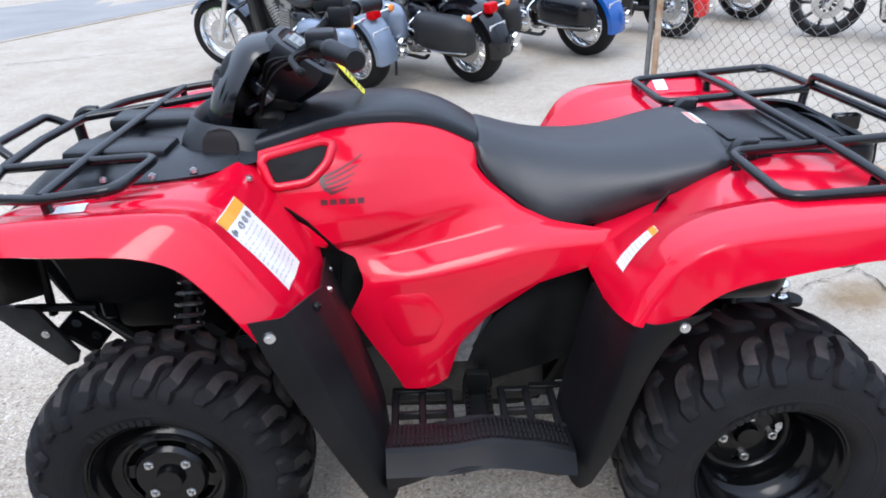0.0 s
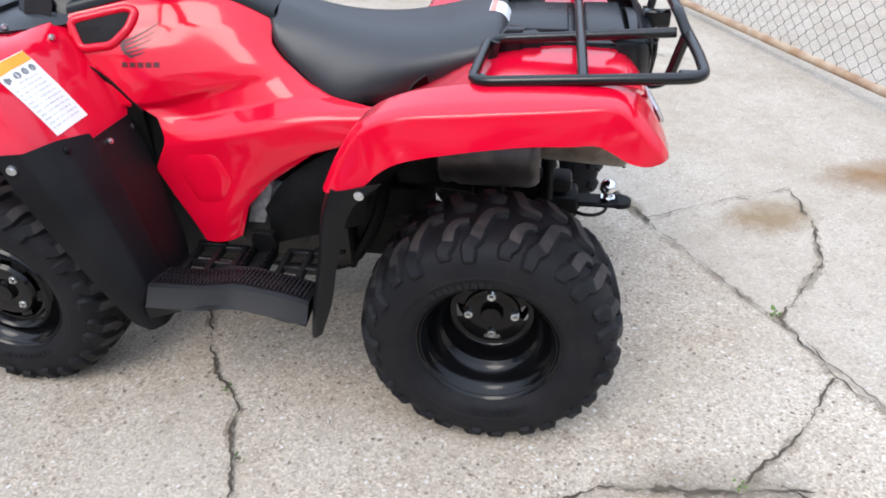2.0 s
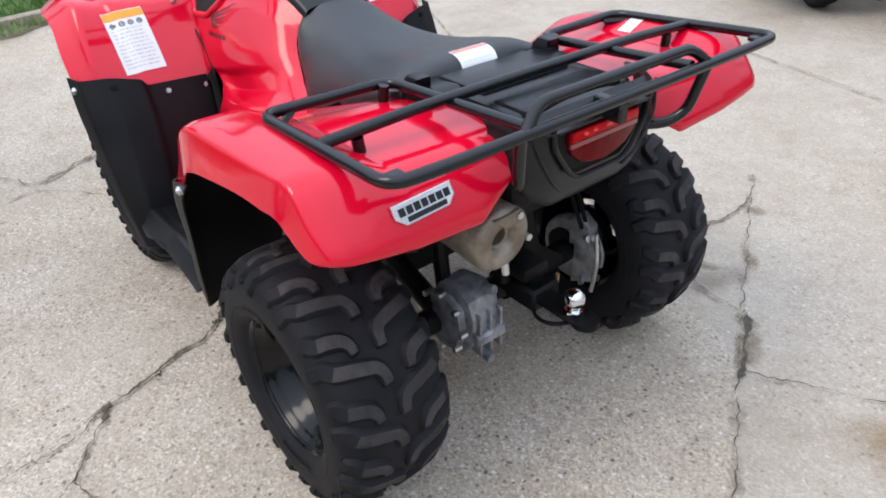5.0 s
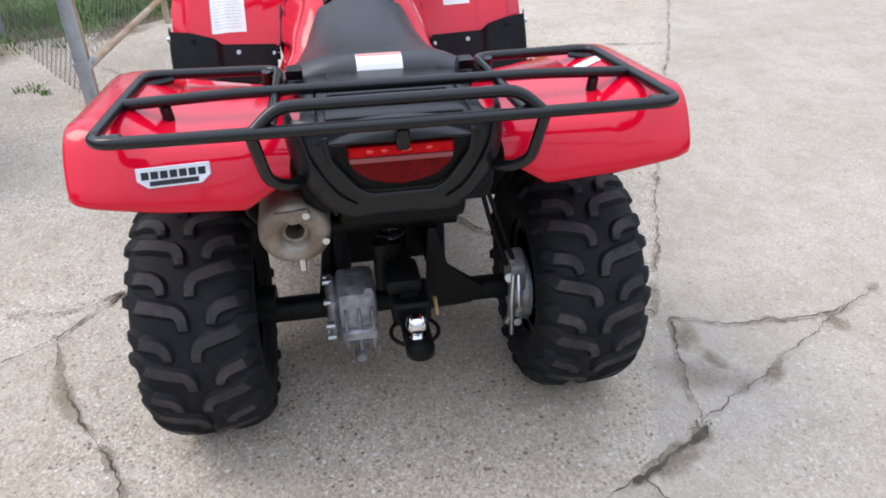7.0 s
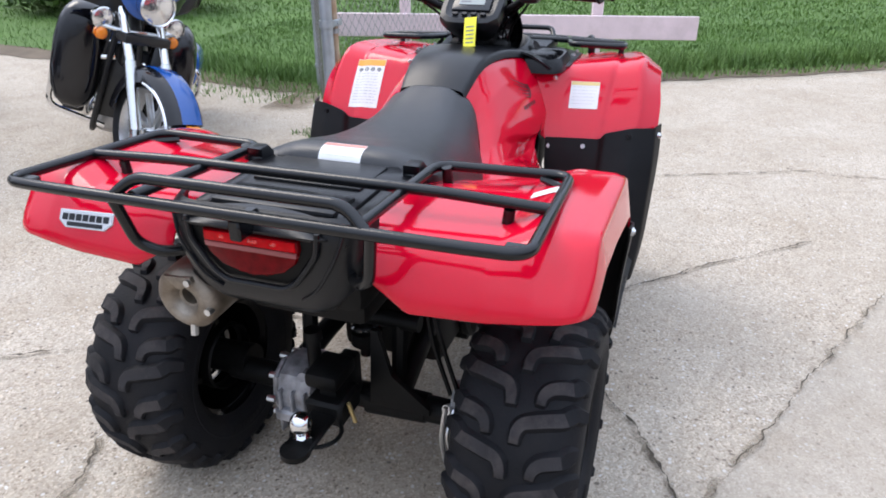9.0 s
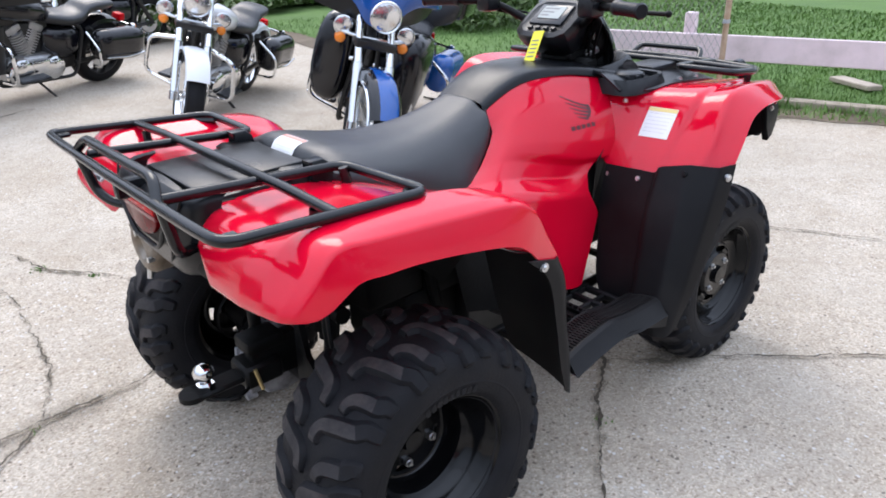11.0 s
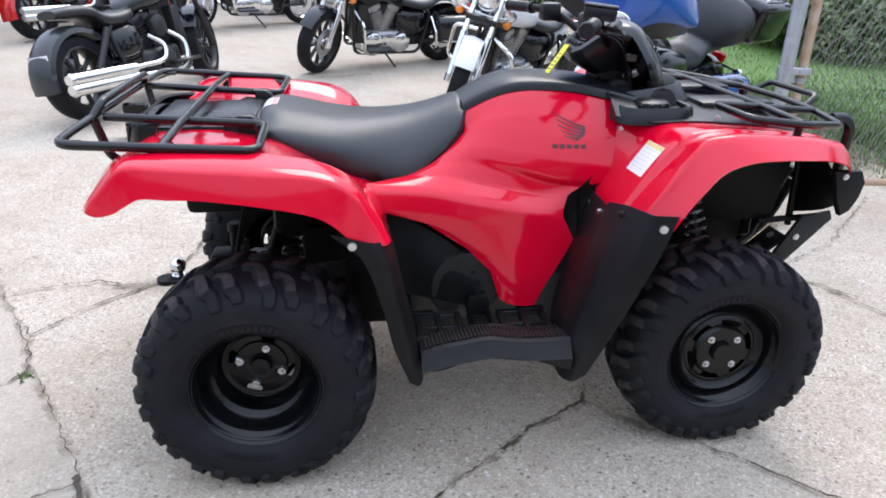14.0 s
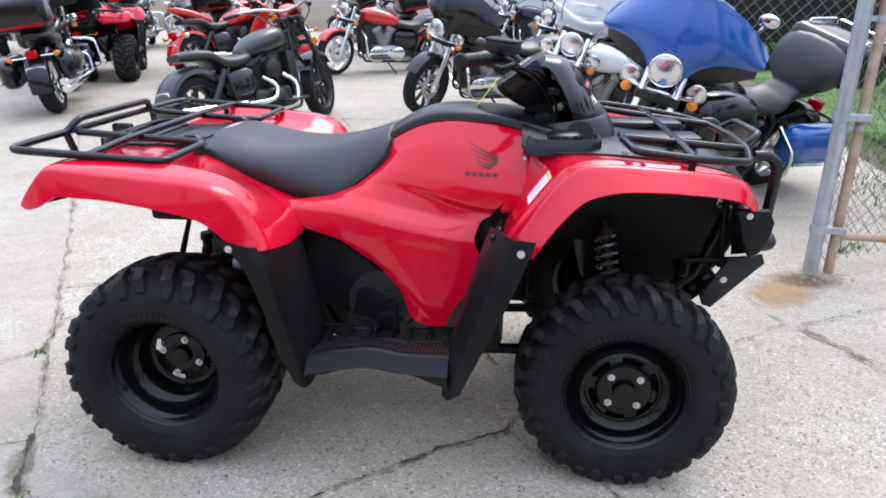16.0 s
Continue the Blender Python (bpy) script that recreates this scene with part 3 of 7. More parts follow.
# lawn beyond the yard: edge strip of soil, then turf with blades
EDGE = [(-3.6, -17.6), (-3.48, -5.3), (-3.32, -3.2), (-3.3, -2.6), (-3.58, -1.95), (-4.0, -1.35), (-4.36, -.85), (-4.56, -.3), (-4.72, .0), (-5.12, .75), (-5.9, 2.1), (-6.6, 3.4), (-7.2, 6.2), (-9.8, 11.5)]
edge = wander(EDGE, 0.25, 0.05, 5)
bm = bmesh.new()
skin(bm, [[(p.x + .10, p.y, 0.004) for p in edge], [(p.x - .18, p.y, .03) for p in edge], [(p.x - .5, p.y, .03) for p in edge]])
tagged(part("verge", bm, SOIL), "strip of bare soil between concrete and grass", "verge", kind="structure")
bm = bmesh.new()
skin(bm, [[(p.x - .22, p.y, 0.034) for p in edge], [(p.x - .8, p.y, .05) for p in edge], [(-9, p.y, .05) for p in edge], [(-60, p.y, .05) for p in edge]])
tagged(part("lawn", bm, TURF), "mown green lawn beyond the yard", "lawn", kind="structure")


def edge_x(y):
    for a, b in zip(edge, edge[1:]):
        if a.y <= y <= b.y:
            return a.x + (b.x - a.x) * (y - a.y) / max(1e-6, b.y - a.y)
    return -6


def blades(count, y0, y1, depth, height, seed, power=1.0, inset=.16):
    rnd = random.Random(seed)
    verts, faces = [], []
    for _ in range(count):
        y = rnd.uniform(y0, y1)
        off = depth * rnd.random() ** power
        x = edge_x(y) - inset - off
        h, lean, w = height * rnd.uniform(.4, 1.3), rnd.uniform(0, 6.28), rnd.uniform(.003, .006) * (1 + off * .5)
        dx, dy, reach = math.cos(lean), math.sin(lean), height * rnd.uniform(.2, .9)
        z = .035 + gz(y)
        n = len(verts)
        verts += [(x - dy * w, y + dx * w, z), (x + dy * w, y - dx * w, z), (x + dx * reach, y + dy * reach, z + h)]
        faces.append((n, n + 1, n + 2))
    me = bpy.data.meshes.new("grass")
    me.from_pydata(verts, [], faces)
    me.materials.append(BLADE)
    return tagged(new("grass", me), "short green grass blades of the lawn", "grass", kind="stuff")


blades(52000, -4.6, 4.5, 3.2, .05, 1, 1.5)
blades(60000, -9, 6, 9.0, .06, 2, 1.0)
blades(6000, -4.6, -1.0, .5, .12, 3)
blades(7000, .2, 3.6, .55, .15, 4)
blades(3500, -5.0, 2.4, .45, .07, 5, 1.0, -.20)
blades(900, -3.3, -1.7, .9, .06, 6, 1.0, -.65)

# street beyond the yard
bm = bmesh.new()
near = [V(*p) for p in ((-40, -2.0, .012), (-6.4, 4.75, .012), (-4.96, 7.0, .012), (-3.2, 9.75, .012), (-2.55, 10.7, .012), (5, 22.5, .012))]
far = [V(*p) for p in ((-60, 60, .012), (-20, 40, .012), (-10, 40, .012), (-5, 40, .012), (-2, 45, .012), (20, 80, .012))]
skin(bm, [[a.lerp(b, f) for a, b in zip(near, far)] for f in (0, .01, .02, .035, .05, .07, .1, .14, .2, .4, 1)])
tagged(part("road", bm, ASPHALT), "grey worn asphalt street", "road", kind="structure")
bm = bmesh.new()
line = [(-6.4, 4.73, 0), (-4.96, 6.98, 0), (-3.2, 9.73, 0), (3, 19.4, 0)]
for a, b in zip(line, line[1:]):
    a, b = V(*a), V(*b)
    s = V(-(b - a).y, (b - a).x, 0).normalized() * .06
    skin(bm, [[a - s, b - s], [a - s + V(0, 0, .012), b - s + V(0, 0, .012)], [a + s + V(0, 0, .012), b + s + V(0, 0, .012)], [a + s, b + s]])
tagged(part("kerb", bm, CONCRETE), "low pale concrete kerb along the street", "kerb", kind="structure")
LIFT[0] = False


# ---- the quad bike ----
atv = thing("quad_bike", "red and black utility quad bike standing on concrete", "quad bike")


def both(name, rows, material, label="", nu=5, nv=5, thick=0.004, smooth=40):
    out = []
    for r in (rows, mirrored(rows)):
        bm = bmesh.new()
        patch(bm, r, nu, nv, thick)
        out.append(part(name, bm, material, atv, label, smooth))
    return out


def bolts(parent, places, normal, r=.008, material=None):
    n = V(*normal).normalized()
    for p in places:
        bm = bmesh.new()
        p = V(*p)
        rod(bm, p - n * .004, p + n * .003, r, r * .9, 10)
        rod(bm, p + n * .003, p + n * .006, r * .55, r * .5, 6)
        part("bolt", bm, material or STEEL, parent)


REAR_FENDER_ROOT = [(.925, .20, .795), (.925, .20, .80), (.918, .20, .815), (.90, .19, .845), (.875, .17, .862), (.82, .15, .866), (.75, .13, .868), (.60, .15, .845), (.47, .17, .78), (.38, .18, .742), (.305, .20, .708), (.285, .24, .66)]
REAR_FENDER_VALLEY = [(.938, .285, .745), (.946, .285, .752), (.93, .27, .805), (.904, .27, .855), (.876, .27, .866), (.82, .27, .866), (.75, .27, .866), (.58, .26, .855), (.47, .27, .805), (.395, .28, .765), (.325, .29, .715), (.29, .30, .648)]
REAR_FENDER_SHELF = [(.945, .42, .757), (.953, .42, .765), (.933, .42, .82), (.903, .42, .858), (.875, .42, .868), (.82, .42, .869), (.75, .42, .869), (.58, .42, .862), (.445, .42, .838), (.378, .42, .800), (.322, .42, .732), (.288, .42, .655)]
REAR_FENDER_RIDGE = [(.943, .50, .768), (.951, .50, .776), (.924, .492, .835), (.888, .487, .878), (.858, .485, .891), (.80, .482, .895), (.75, .48, .895), (.58, .48, .885), (.44, .482, .858), (.378, .485, .822), (.325, .50, .752), (.288, .50, .672)]
REAR_FENDER_SHOULDER = [(.94, .545, .775), (.947, .548, .782), (.903, .558, .847), (.867, .557, .883), (.842, .557, .893), (.79, .557, .891), (.745, .557, .888), (.58, .557, .876), (.437, .557, .856), (.378, .555, .826), (.328, .548, .760), (.29, .55, .685)]
REAR_FENDER_CREST = [(.934, .568, .78), (.935, .575, .786), (.89, .587, .843), (.858, .586, .879), (.836, .586, .887), (.785, .586, .883), (.735, .586, .878), (.578, .586, .865), (.437, .586, .848), (.384, .583, .818), (.340, .58, .752), (.303, .582, .689)]
REAR_FENDER_HEM = [(.915, .586, .781), (.898, .592, .782), (.872, .594, .789), (.844, .596, .806), (.816, .597, .82), (.765, .598, .817), (.70, .599, .814), (.572, .602, .796), (.455, .602, .768), (.418, .601, .745), (.378, .598, .708), (.328, .593, .692)]
REAR_FENDER = [list(row) for row in zip(REAR_FENDER_ROOT, REAR_FENDER_VALLEY, REAR_FENDER_SHELF, REAR_FENDER_RIDGE, REAR_FENDER_SHOULDER, REAR_FENDER_CREST, REAR_FENDER_HEM)]
rear_fenders = []
for rows in (REAR_FENDER, mirrored(REAR_FENDER)):
    bm = bmesh.new()
    facets(bm, rows, .008, 4)
    rear_fenders.append(part("rear_fender", bm, RED, atv, "glossy red plastic rear fender", 50))
FRONT_FENDER_ROOT = [(-.30, .24, .70), (-.325, .238, .75), (-.335, .232, .835), (-.35, .225, .90), (-.50, .27, .89), (-.66, .27, .88), (-.79, .26, .865), (-.855, .25, .848), (-.885, .25, .835), (-.915, .25, .795)]
FRONT_FENDER_VALLEY = [(-.275, .31, .655), (-.325, .31, .74), (-.385, .30, .83), (-.43, .30, .882), (-.505, .31, .895), (-.66, .31, .885), (-.79, .30, .87), (-.858, .29, .853), (-.888, .29, .838), (-.92, .29, .795)]
FRONT_FENDER_STEP = [(-.275, .425, .66), (-.33, .425, .748), (-.395, .43, .838), (-.448, .435, .893), (-.51, .435, .907), (-.66, .425, .899), (-.79, .395, .884), (-.858, .37, .864), (-.89, .36, .846), (-.922, .355, .797)]
FRONT_FENDER_GROOVE = [(-.285, .442, .662), (-.34, .443, .748), (-.407, .446, .834), (-.456, .45, .886), (-.512, .45, .899), (-.66, .44, .891), (-.79, .41, .877), (-.858, .385, .86), (-.89, .375, .843), (-.922, .367, .797)]
FRONT_FENDER_SHOULDER = [(-.298, .53, .69), (-.345, .544, .771), (-.40, .534, .855), (-.45, .524, .904), (-.515, .524, .916), (-.66, .509, .907), (-.79, .474, .887), (-.858, .444, .867), (-.888, .415, .846), (-.918, .405, .797)]
FRONT_FENDER_CREST = [(-.32, .572, .695), (-.36, .56, .762), (-.415, .55, .846), (-.465, .54, .895), (-.524, .54, .907), (-.663, .525, .898), (-.79, .49, .878), (-.856, .46, .858), (-.882, .45, .838), (-.912, .432, .796)]
FRONT_FENDER_HEM = [(-.36, .602, .70), (-.42, .60, .79), (-.475, .59, .842), (-.54, .585, .862), (-.59, .583, .866), (-.69, .564, .860), (-.79, .520, .842), (-.85, .488, .823), (-.872, .474, .811), (-.895, .458, .792)]
FRONT_FENDER = [list(row) for row in zip(FRONT_FENDER_ROOT, FRONT_FENDER_VALLEY, FRONT_FENDER_STEP, FRONT_FENDER_GROOVE, FRONT_FENDER_SHOULDER, FRONT_FENDER_CREST, FRONT_FENDER_HEM)]
FENDER_R = [list(row) for row in FRONT_FENDER]
FENDER_L = [list(row) for row in FRONT_FENDER]
for i, p in enumerate([(-.30, .235, .70), (-.325, .228, .75), (-.335, .205, .835), (-.35, .175, .895)]):
    FENDER_R[i][0] = p
for i, p in enumerate([(-.298, .225, .71), (-.33, .200, .775), (-.385, .185, .845), (-.43, .195, .897)]):
    FENDER_L[i][0] = p
front_fenders = []
for rows in (FENDER_R, mirrored(FENDER_L)):
    bm = bmesh.new()
    facets(bm, rows, .011, 4)
    front_fenders.append(part("front_fender", bm, RED, atv, "glossy red plastic front fender", 50))

SIDE_REAR = [(0.058, 0.094, 0.893), (0.06, 0.106, 0.878), (0.06, 0.122, 0.853), (0.063, 0.132, 0.84), (0.085, 0.145, 0.815), (0.118, 0.16, 0.789), (0.148, 0.172, 0.767), (0.165, 0.18, 0.758), (0.235, 0.205, 0.735), (0.345, 0.25, 0.73), (0.362, 0.27, 0.716), (0.335, 0.281, 0.672), (0.18, 0.286, 0.624), (0.065, 0.29, 0.545), (0.0, 0.302, 0.48), (-0.03, 0.309, 0.395)]
SIDE_BACK = [(-0.02, 0.102, 0.934), (-0.015, 0.118, 0.916), (0.002, 0.138, 0.885), (0.01, 0.148, 0.872), (0.03, 0.166, 0.838), (0.055, 0.184, 0.806), (0.075, 0.192, 0.786), (0.088, 0.198, 0.772), (0.13, 0.225, 0.738), (0.16, 0.266, 0.717), (0.165, 0.28, 0.702), (0.19, 0.286, 0.655), (0.1, 0.294, 0.598), (0.015, 0.302, 0.525), (-0.025, 0.31, 0.46), (-0.05, 0.316, 0.385)]
SIDE_MIDDLE = [(-0.1, 0.11, 0.952), (-0.1, 0.128, 0.936), (-0.1, 0.152, 0.905), (-0.1, 0.164, 0.89), (-0.1, 0.188, 0.845), (-0.09, 0.21, 0.795), (-0.055, 0.216, 0.762), (-0.05, 0.212, 0.742), (-0.02, 0.226, 0.705), (0.02, 0.276, 0.688), (0.03, 0.29, 0.67), (0.06, 0.295, 0.63), (0.0, 0.3, 0.572), (-0.045, 0.308, 0.505), (-0.065, 0.316, 0.445), (-0.075, 0.32, 0.378)]
SIDE_FORE = [(-0.22, 0.128, 0.947), (-0.22, 0.145, 0.929), (-0.22, 0.17, 0.897), (-0.22, 0.182, 0.883), (-0.22, 0.21, 0.838), (-0.21, 0.234, 0.774), (-0.2, 0.238, 0.722), (-0.185, 0.222, 0.706), (-0.15, 0.226, 0.678), (-0.11, 0.27, 0.655), (-0.11, 0.282, 0.64), (-0.1, 0.286, 0.6), (-0.13, 0.288, 0.558), (-0.125, 0.298, 0.495), (-0.115, 0.31, 0.44), (-0.105, 0.319, 0.374)]
SIDE_FRONT = [(-0.345, 0.164, 0.928), (-0.348, 0.18, 0.911), (-0.348, 0.2, 0.88), (-0.347, 0.208, 0.866), (-0.343, 0.228, 0.822), (-0.334, 0.25, 0.762), (-0.315, 0.25, 0.716), (-0.255, 0.236, 0.7), (-0.22, 0.24, 0.68), (-0.205, 0.258, 0.636), (-0.206, 0.266, 0.62), (-0.225, 0.272, 0.584), (-0.24, 0.274, 0.557), (-0.2, 0.29, 0.49), (-0.16, 0.304, 0.43), (-0.13, 0.314, 0.373)]
SIDE = [list(row) for row in zip(SIDE_REAR, SIDE_BACK, SIDE_MIDDLE, SIDE_FORE, SIDE_FRONT)]
LEFT_SIDE = [list(row) for row in SIDE]
for i, p in enumerate([(-.405, .186, .920), (-.408, .196, .903), (-.409, .206, .880), (-.408, .210, .866), (-.404, .220, .825), (-.352, .240, .765), (-.310, .250, .715)]):
    LEFT_SIDE[i][4] = p
    x, y, z = SIDE[i][3]
    LEFT_SIDE[i][3] = (x - .03 * (i < 5), y + .006 * (i < 5), z)
covers = []
for rows in (SIDE, mirrored(LEFT_SIDE)):
    bm = bmesh.new()
    facets(bm, rows, .008, 4, .004, False, 7)
    covers.append(part("side_cover", bm, RED, atv, "glossy red plastic side cover with knee recess", 50))

# black tank cover, front deck and rear deck
TOPC = [(.066, .098, .886, .074, .913, .919), (.02, .104, .913, .078, .942, .948), (-.03, .109, .935, .082, .965, .971), (-.075, .114, .947, .086, .977, .983), (-.14, .120, .951, .092, .980, .986), (-.25, .140, .947, .108, .972, .978), (-.35, .172, .928, .14, .955, .962), (-.41, .190, .915, .155, .938, .946)]
bm = bmesh.new()
half = [[(x, w, z), (x, w - .005, z + .022), (x, w2 - .012, z2 + .002), (x, w2 * .45, zt), (x, 0, zt + .002)] for x, w, z, w2, z2, zt in TOPC]
facets(bm, [[(x, -y, z) for x, y, z in h] + [p for p in h[::-1][1:]] for h in half], .012, 5, .006)
part("tank_cover", bm, BLACKP, atv, "matt black plastic tank cover")
DECK = [(-.325, .255, .905, .18, .948, .955), (-.42, .295, .895, .2, .925, .935), (-.52, .30, .898, .2, .915, .92), (-.66, .295, .888, .2, .905, .905), (-.80, .28, .868, .18, .888, .89), (-.90, .26, .835, .16, .855, .86), (-.955, .25, .78, .15, .80, .80)]
bm = bmesh.new()
patch(bm, [[(x, -w * k, z), (x, -w2 * k, z2), (x, -w2 * .5, zt), (x, 0, zt), (x, w2 * .5, zt), (x, w2, z2), (x, w, z)] for (x, w, z, w2, z2, zt), k in zip(DECK, (.60, .70, .95, 1, 1, 1, 1))], 4, 4, .006)
part("front_deck", bm, BLACKP, atv, "black plastic front deck under the rack")
# raised ribs on the front deck
for y in (-.13, .13):
    bm = bmesh.new()
    box(bm, (-.82, y - .055, .89), (-.60, y + .055, .925), bevel=.012, seg=2)
    part("deck_panel", bm, BLACKP, atv)
bm = bmesh.new()
box(bm, (.60, -.145, .85), (.885, .145, .882), bevel=.012, seg=2)
box(bm, (.63, -.12, .875), (.765, .12, .889), bevel=.006, seg=2)
box(bm, (.80, -.13, .875), (.89, .13, .890), bevel=.008, seg=2)
part("rear_deck", bm, BLACKP, atv, "black plastic deck between the rear fenders")
for s in (1, -1):
    bm = bmesh.new()
    box(bm, (.61, s * .145, .855), (.88, s * .175, .876), bevel=.006, seg=2)
    part("deck_trim", bm, BLACKP, atv)

# seat
SEAT = [(.044, .878, .088, .906, .066), (.062, .862, .112, .917, .072), (.070, .840, .130, .921, .078), (.095, .806, .147, .914, .084), (.150, .762, .170, .896, .094), (.222, .718, .204, .880, .108), (.33, .724, .206, .872, .132), (.43, .755, .210, .880, .156), (.52, .785, .216, .898, .168), (.58, .812, .212, .907, .164), (.610, .83, .198, .900, .150), (.630, .84, .168, .870, .12)]
bm = bmesh.new()
rows = []
for x, zl, wl, zt, wt in SEAT:
    zm = zl + (zt - zl) * .55
    half = [(wl * .93, zl), (wl, zl + .010), ((wl + wt) * .5 + .012 + .016 * min(1, max(0, (x - .15) / .25)), zm), (wt + .012, zt - .022), (wt * .72, zt - .004), (wt * .35, zt)]
    rows.append([V(x, y, z) for y, z in half] + [V(x, 0, zt)] + [V(x, -y, z) for y, z in half[::-1]])
fine = [smooth_line(r, 3) for r in rows]
cols = [smooth_line(c, 5) for c in zip(*fine)]
skin(bm, list(zip(*cols)), cap=True)
seat = part("seat", bm, SEATM, atv, "black vinyl saddle seat")
bm = bmesh.new()
tube(bm, smooth_line([(x, wl * .96, zl + .004) for x, zl, wl, zt, wt in SEAT], 4), .004, 6)
part("seat_piping", bm, SEATM, seat)
bm = bmesh.new()
tube(bm, smooth_line([(x, -wl * .96, zl + .004) for x, zl, wl, zt, wt in SEAT], 4), .004, 6)
part("seat_piping", bm, SEATM, seat)

# raised deck edge behind the saddle
bm = bmesh.new()
prism(bm, [(.596, .838), (.604, .866), (.622, .880), (.690, .886), (.705, .880), (.705, .845)], 1, -.188, .188, .008)
part("deck_edge", bm, BLACKP, atv, "black moulded deck edge behind the seat")
for sd in (1, -1):
    bm = bmesh.new()
    prism(bm, [(.600, .842), (.612, .892), (.630, .908), (.668, .908), (.655, .885), (.668, .866), (.640, .846)], 1, sd * .165, sd * .200, .006)
    part("deck_lug", bm, BLACKP, atv)

# mud guards
FRONT_GUARD = [
    [(-.268, .262, .697), (-.256, .44, .732), (-.276, .53, .748), (-.312, .598, .745), (-.368, .613, .745)],
    [(-.240, .268, .60), (-.222, .44, .625), (-.232, .535, .635), (-.275, .603, .645), (-.338, .617, .655)],
    [(-.205, .295, .50), (-.187, .45, .50), (-.192, .545, .50), (-.23, .6, .50), (-.283, .612, .515)],
    [(-.168, .325, .39), (-.16, .46, .385), (-.163, .55, .385), (-.195, .595, .385), (-.235, .605, .40)],
    [(-.155, .365, .31), (-.145, .47, .29), (-.148, .55, .283), (-.168, .585, .287), (-.20, .592, .312)],
]
# the inner panel is set back behind a moulded step
STEPPED = [[(row[0][0] - .012, *row[0][1:]), (row[1][0] - .012, row[1][1] - .004, row[1][2] - .024 * (i == 0)), (row[1][0] + .002, row[1][1] + .012, row[1][2]), *row[2:]] for i, row in enumerate(FRONT_GUARD)]
fg = []
for rows in (STEPPED, mirrored(STEPPED)):
    bm = bmesh.new()
    facets(bm, rows, .010, 5, .005)
    fg.append(part("front_mud_guard", bm, GUARD, atv, "black plastic front mud guard", 40))
REAR_GUARD = [
    [(.285, .33, .645), (.29, .45, .655), (.30, .54, .692), (.33, .60, .703), (.425, .606, .726)],
    [(.27, .33, .59), (.273, .45, .60), (.28, .545, .63), (.302, .598, .645), (.362, .602, .668)],
    [(.25, .335, .50), (.252, .455, .50), (.258, .548, .515), (.275, .587, .52), (.315, .59, .54)],
    [(.225, .345, .40), (.223, .46, .395), (.23, .55, .395), (.245, .58, .395), (.283, .583, .41)],
    [(.21, .355, .335), (.204, .46, .312), (.208, .54, .292), (.222, .567, .292), (.245, .572, .31)],
]
rg = both("rear_mud_guard", REAR_GUARD, GUARD, "black plastic rear mud guard", 5, 4, .005, 35)
for s, f, r in ((1, fg[0], rg[0]), (-1, fg[1], rg[1])):
    bolts(f, [(-.335, s * .612, .715)], (.3, s, 0), .011)
    bolts(f, [(-.262, s * .525, .725)], (1, 0, .3), .009, GUARD)
    bolts(f, [(-.261, s * .386, .682), (-.274, s * .275, .670)], (1, 0, .3), .008)
    bolts(r, [(.38, s * .607, .70)], (0, s, 0), .011)

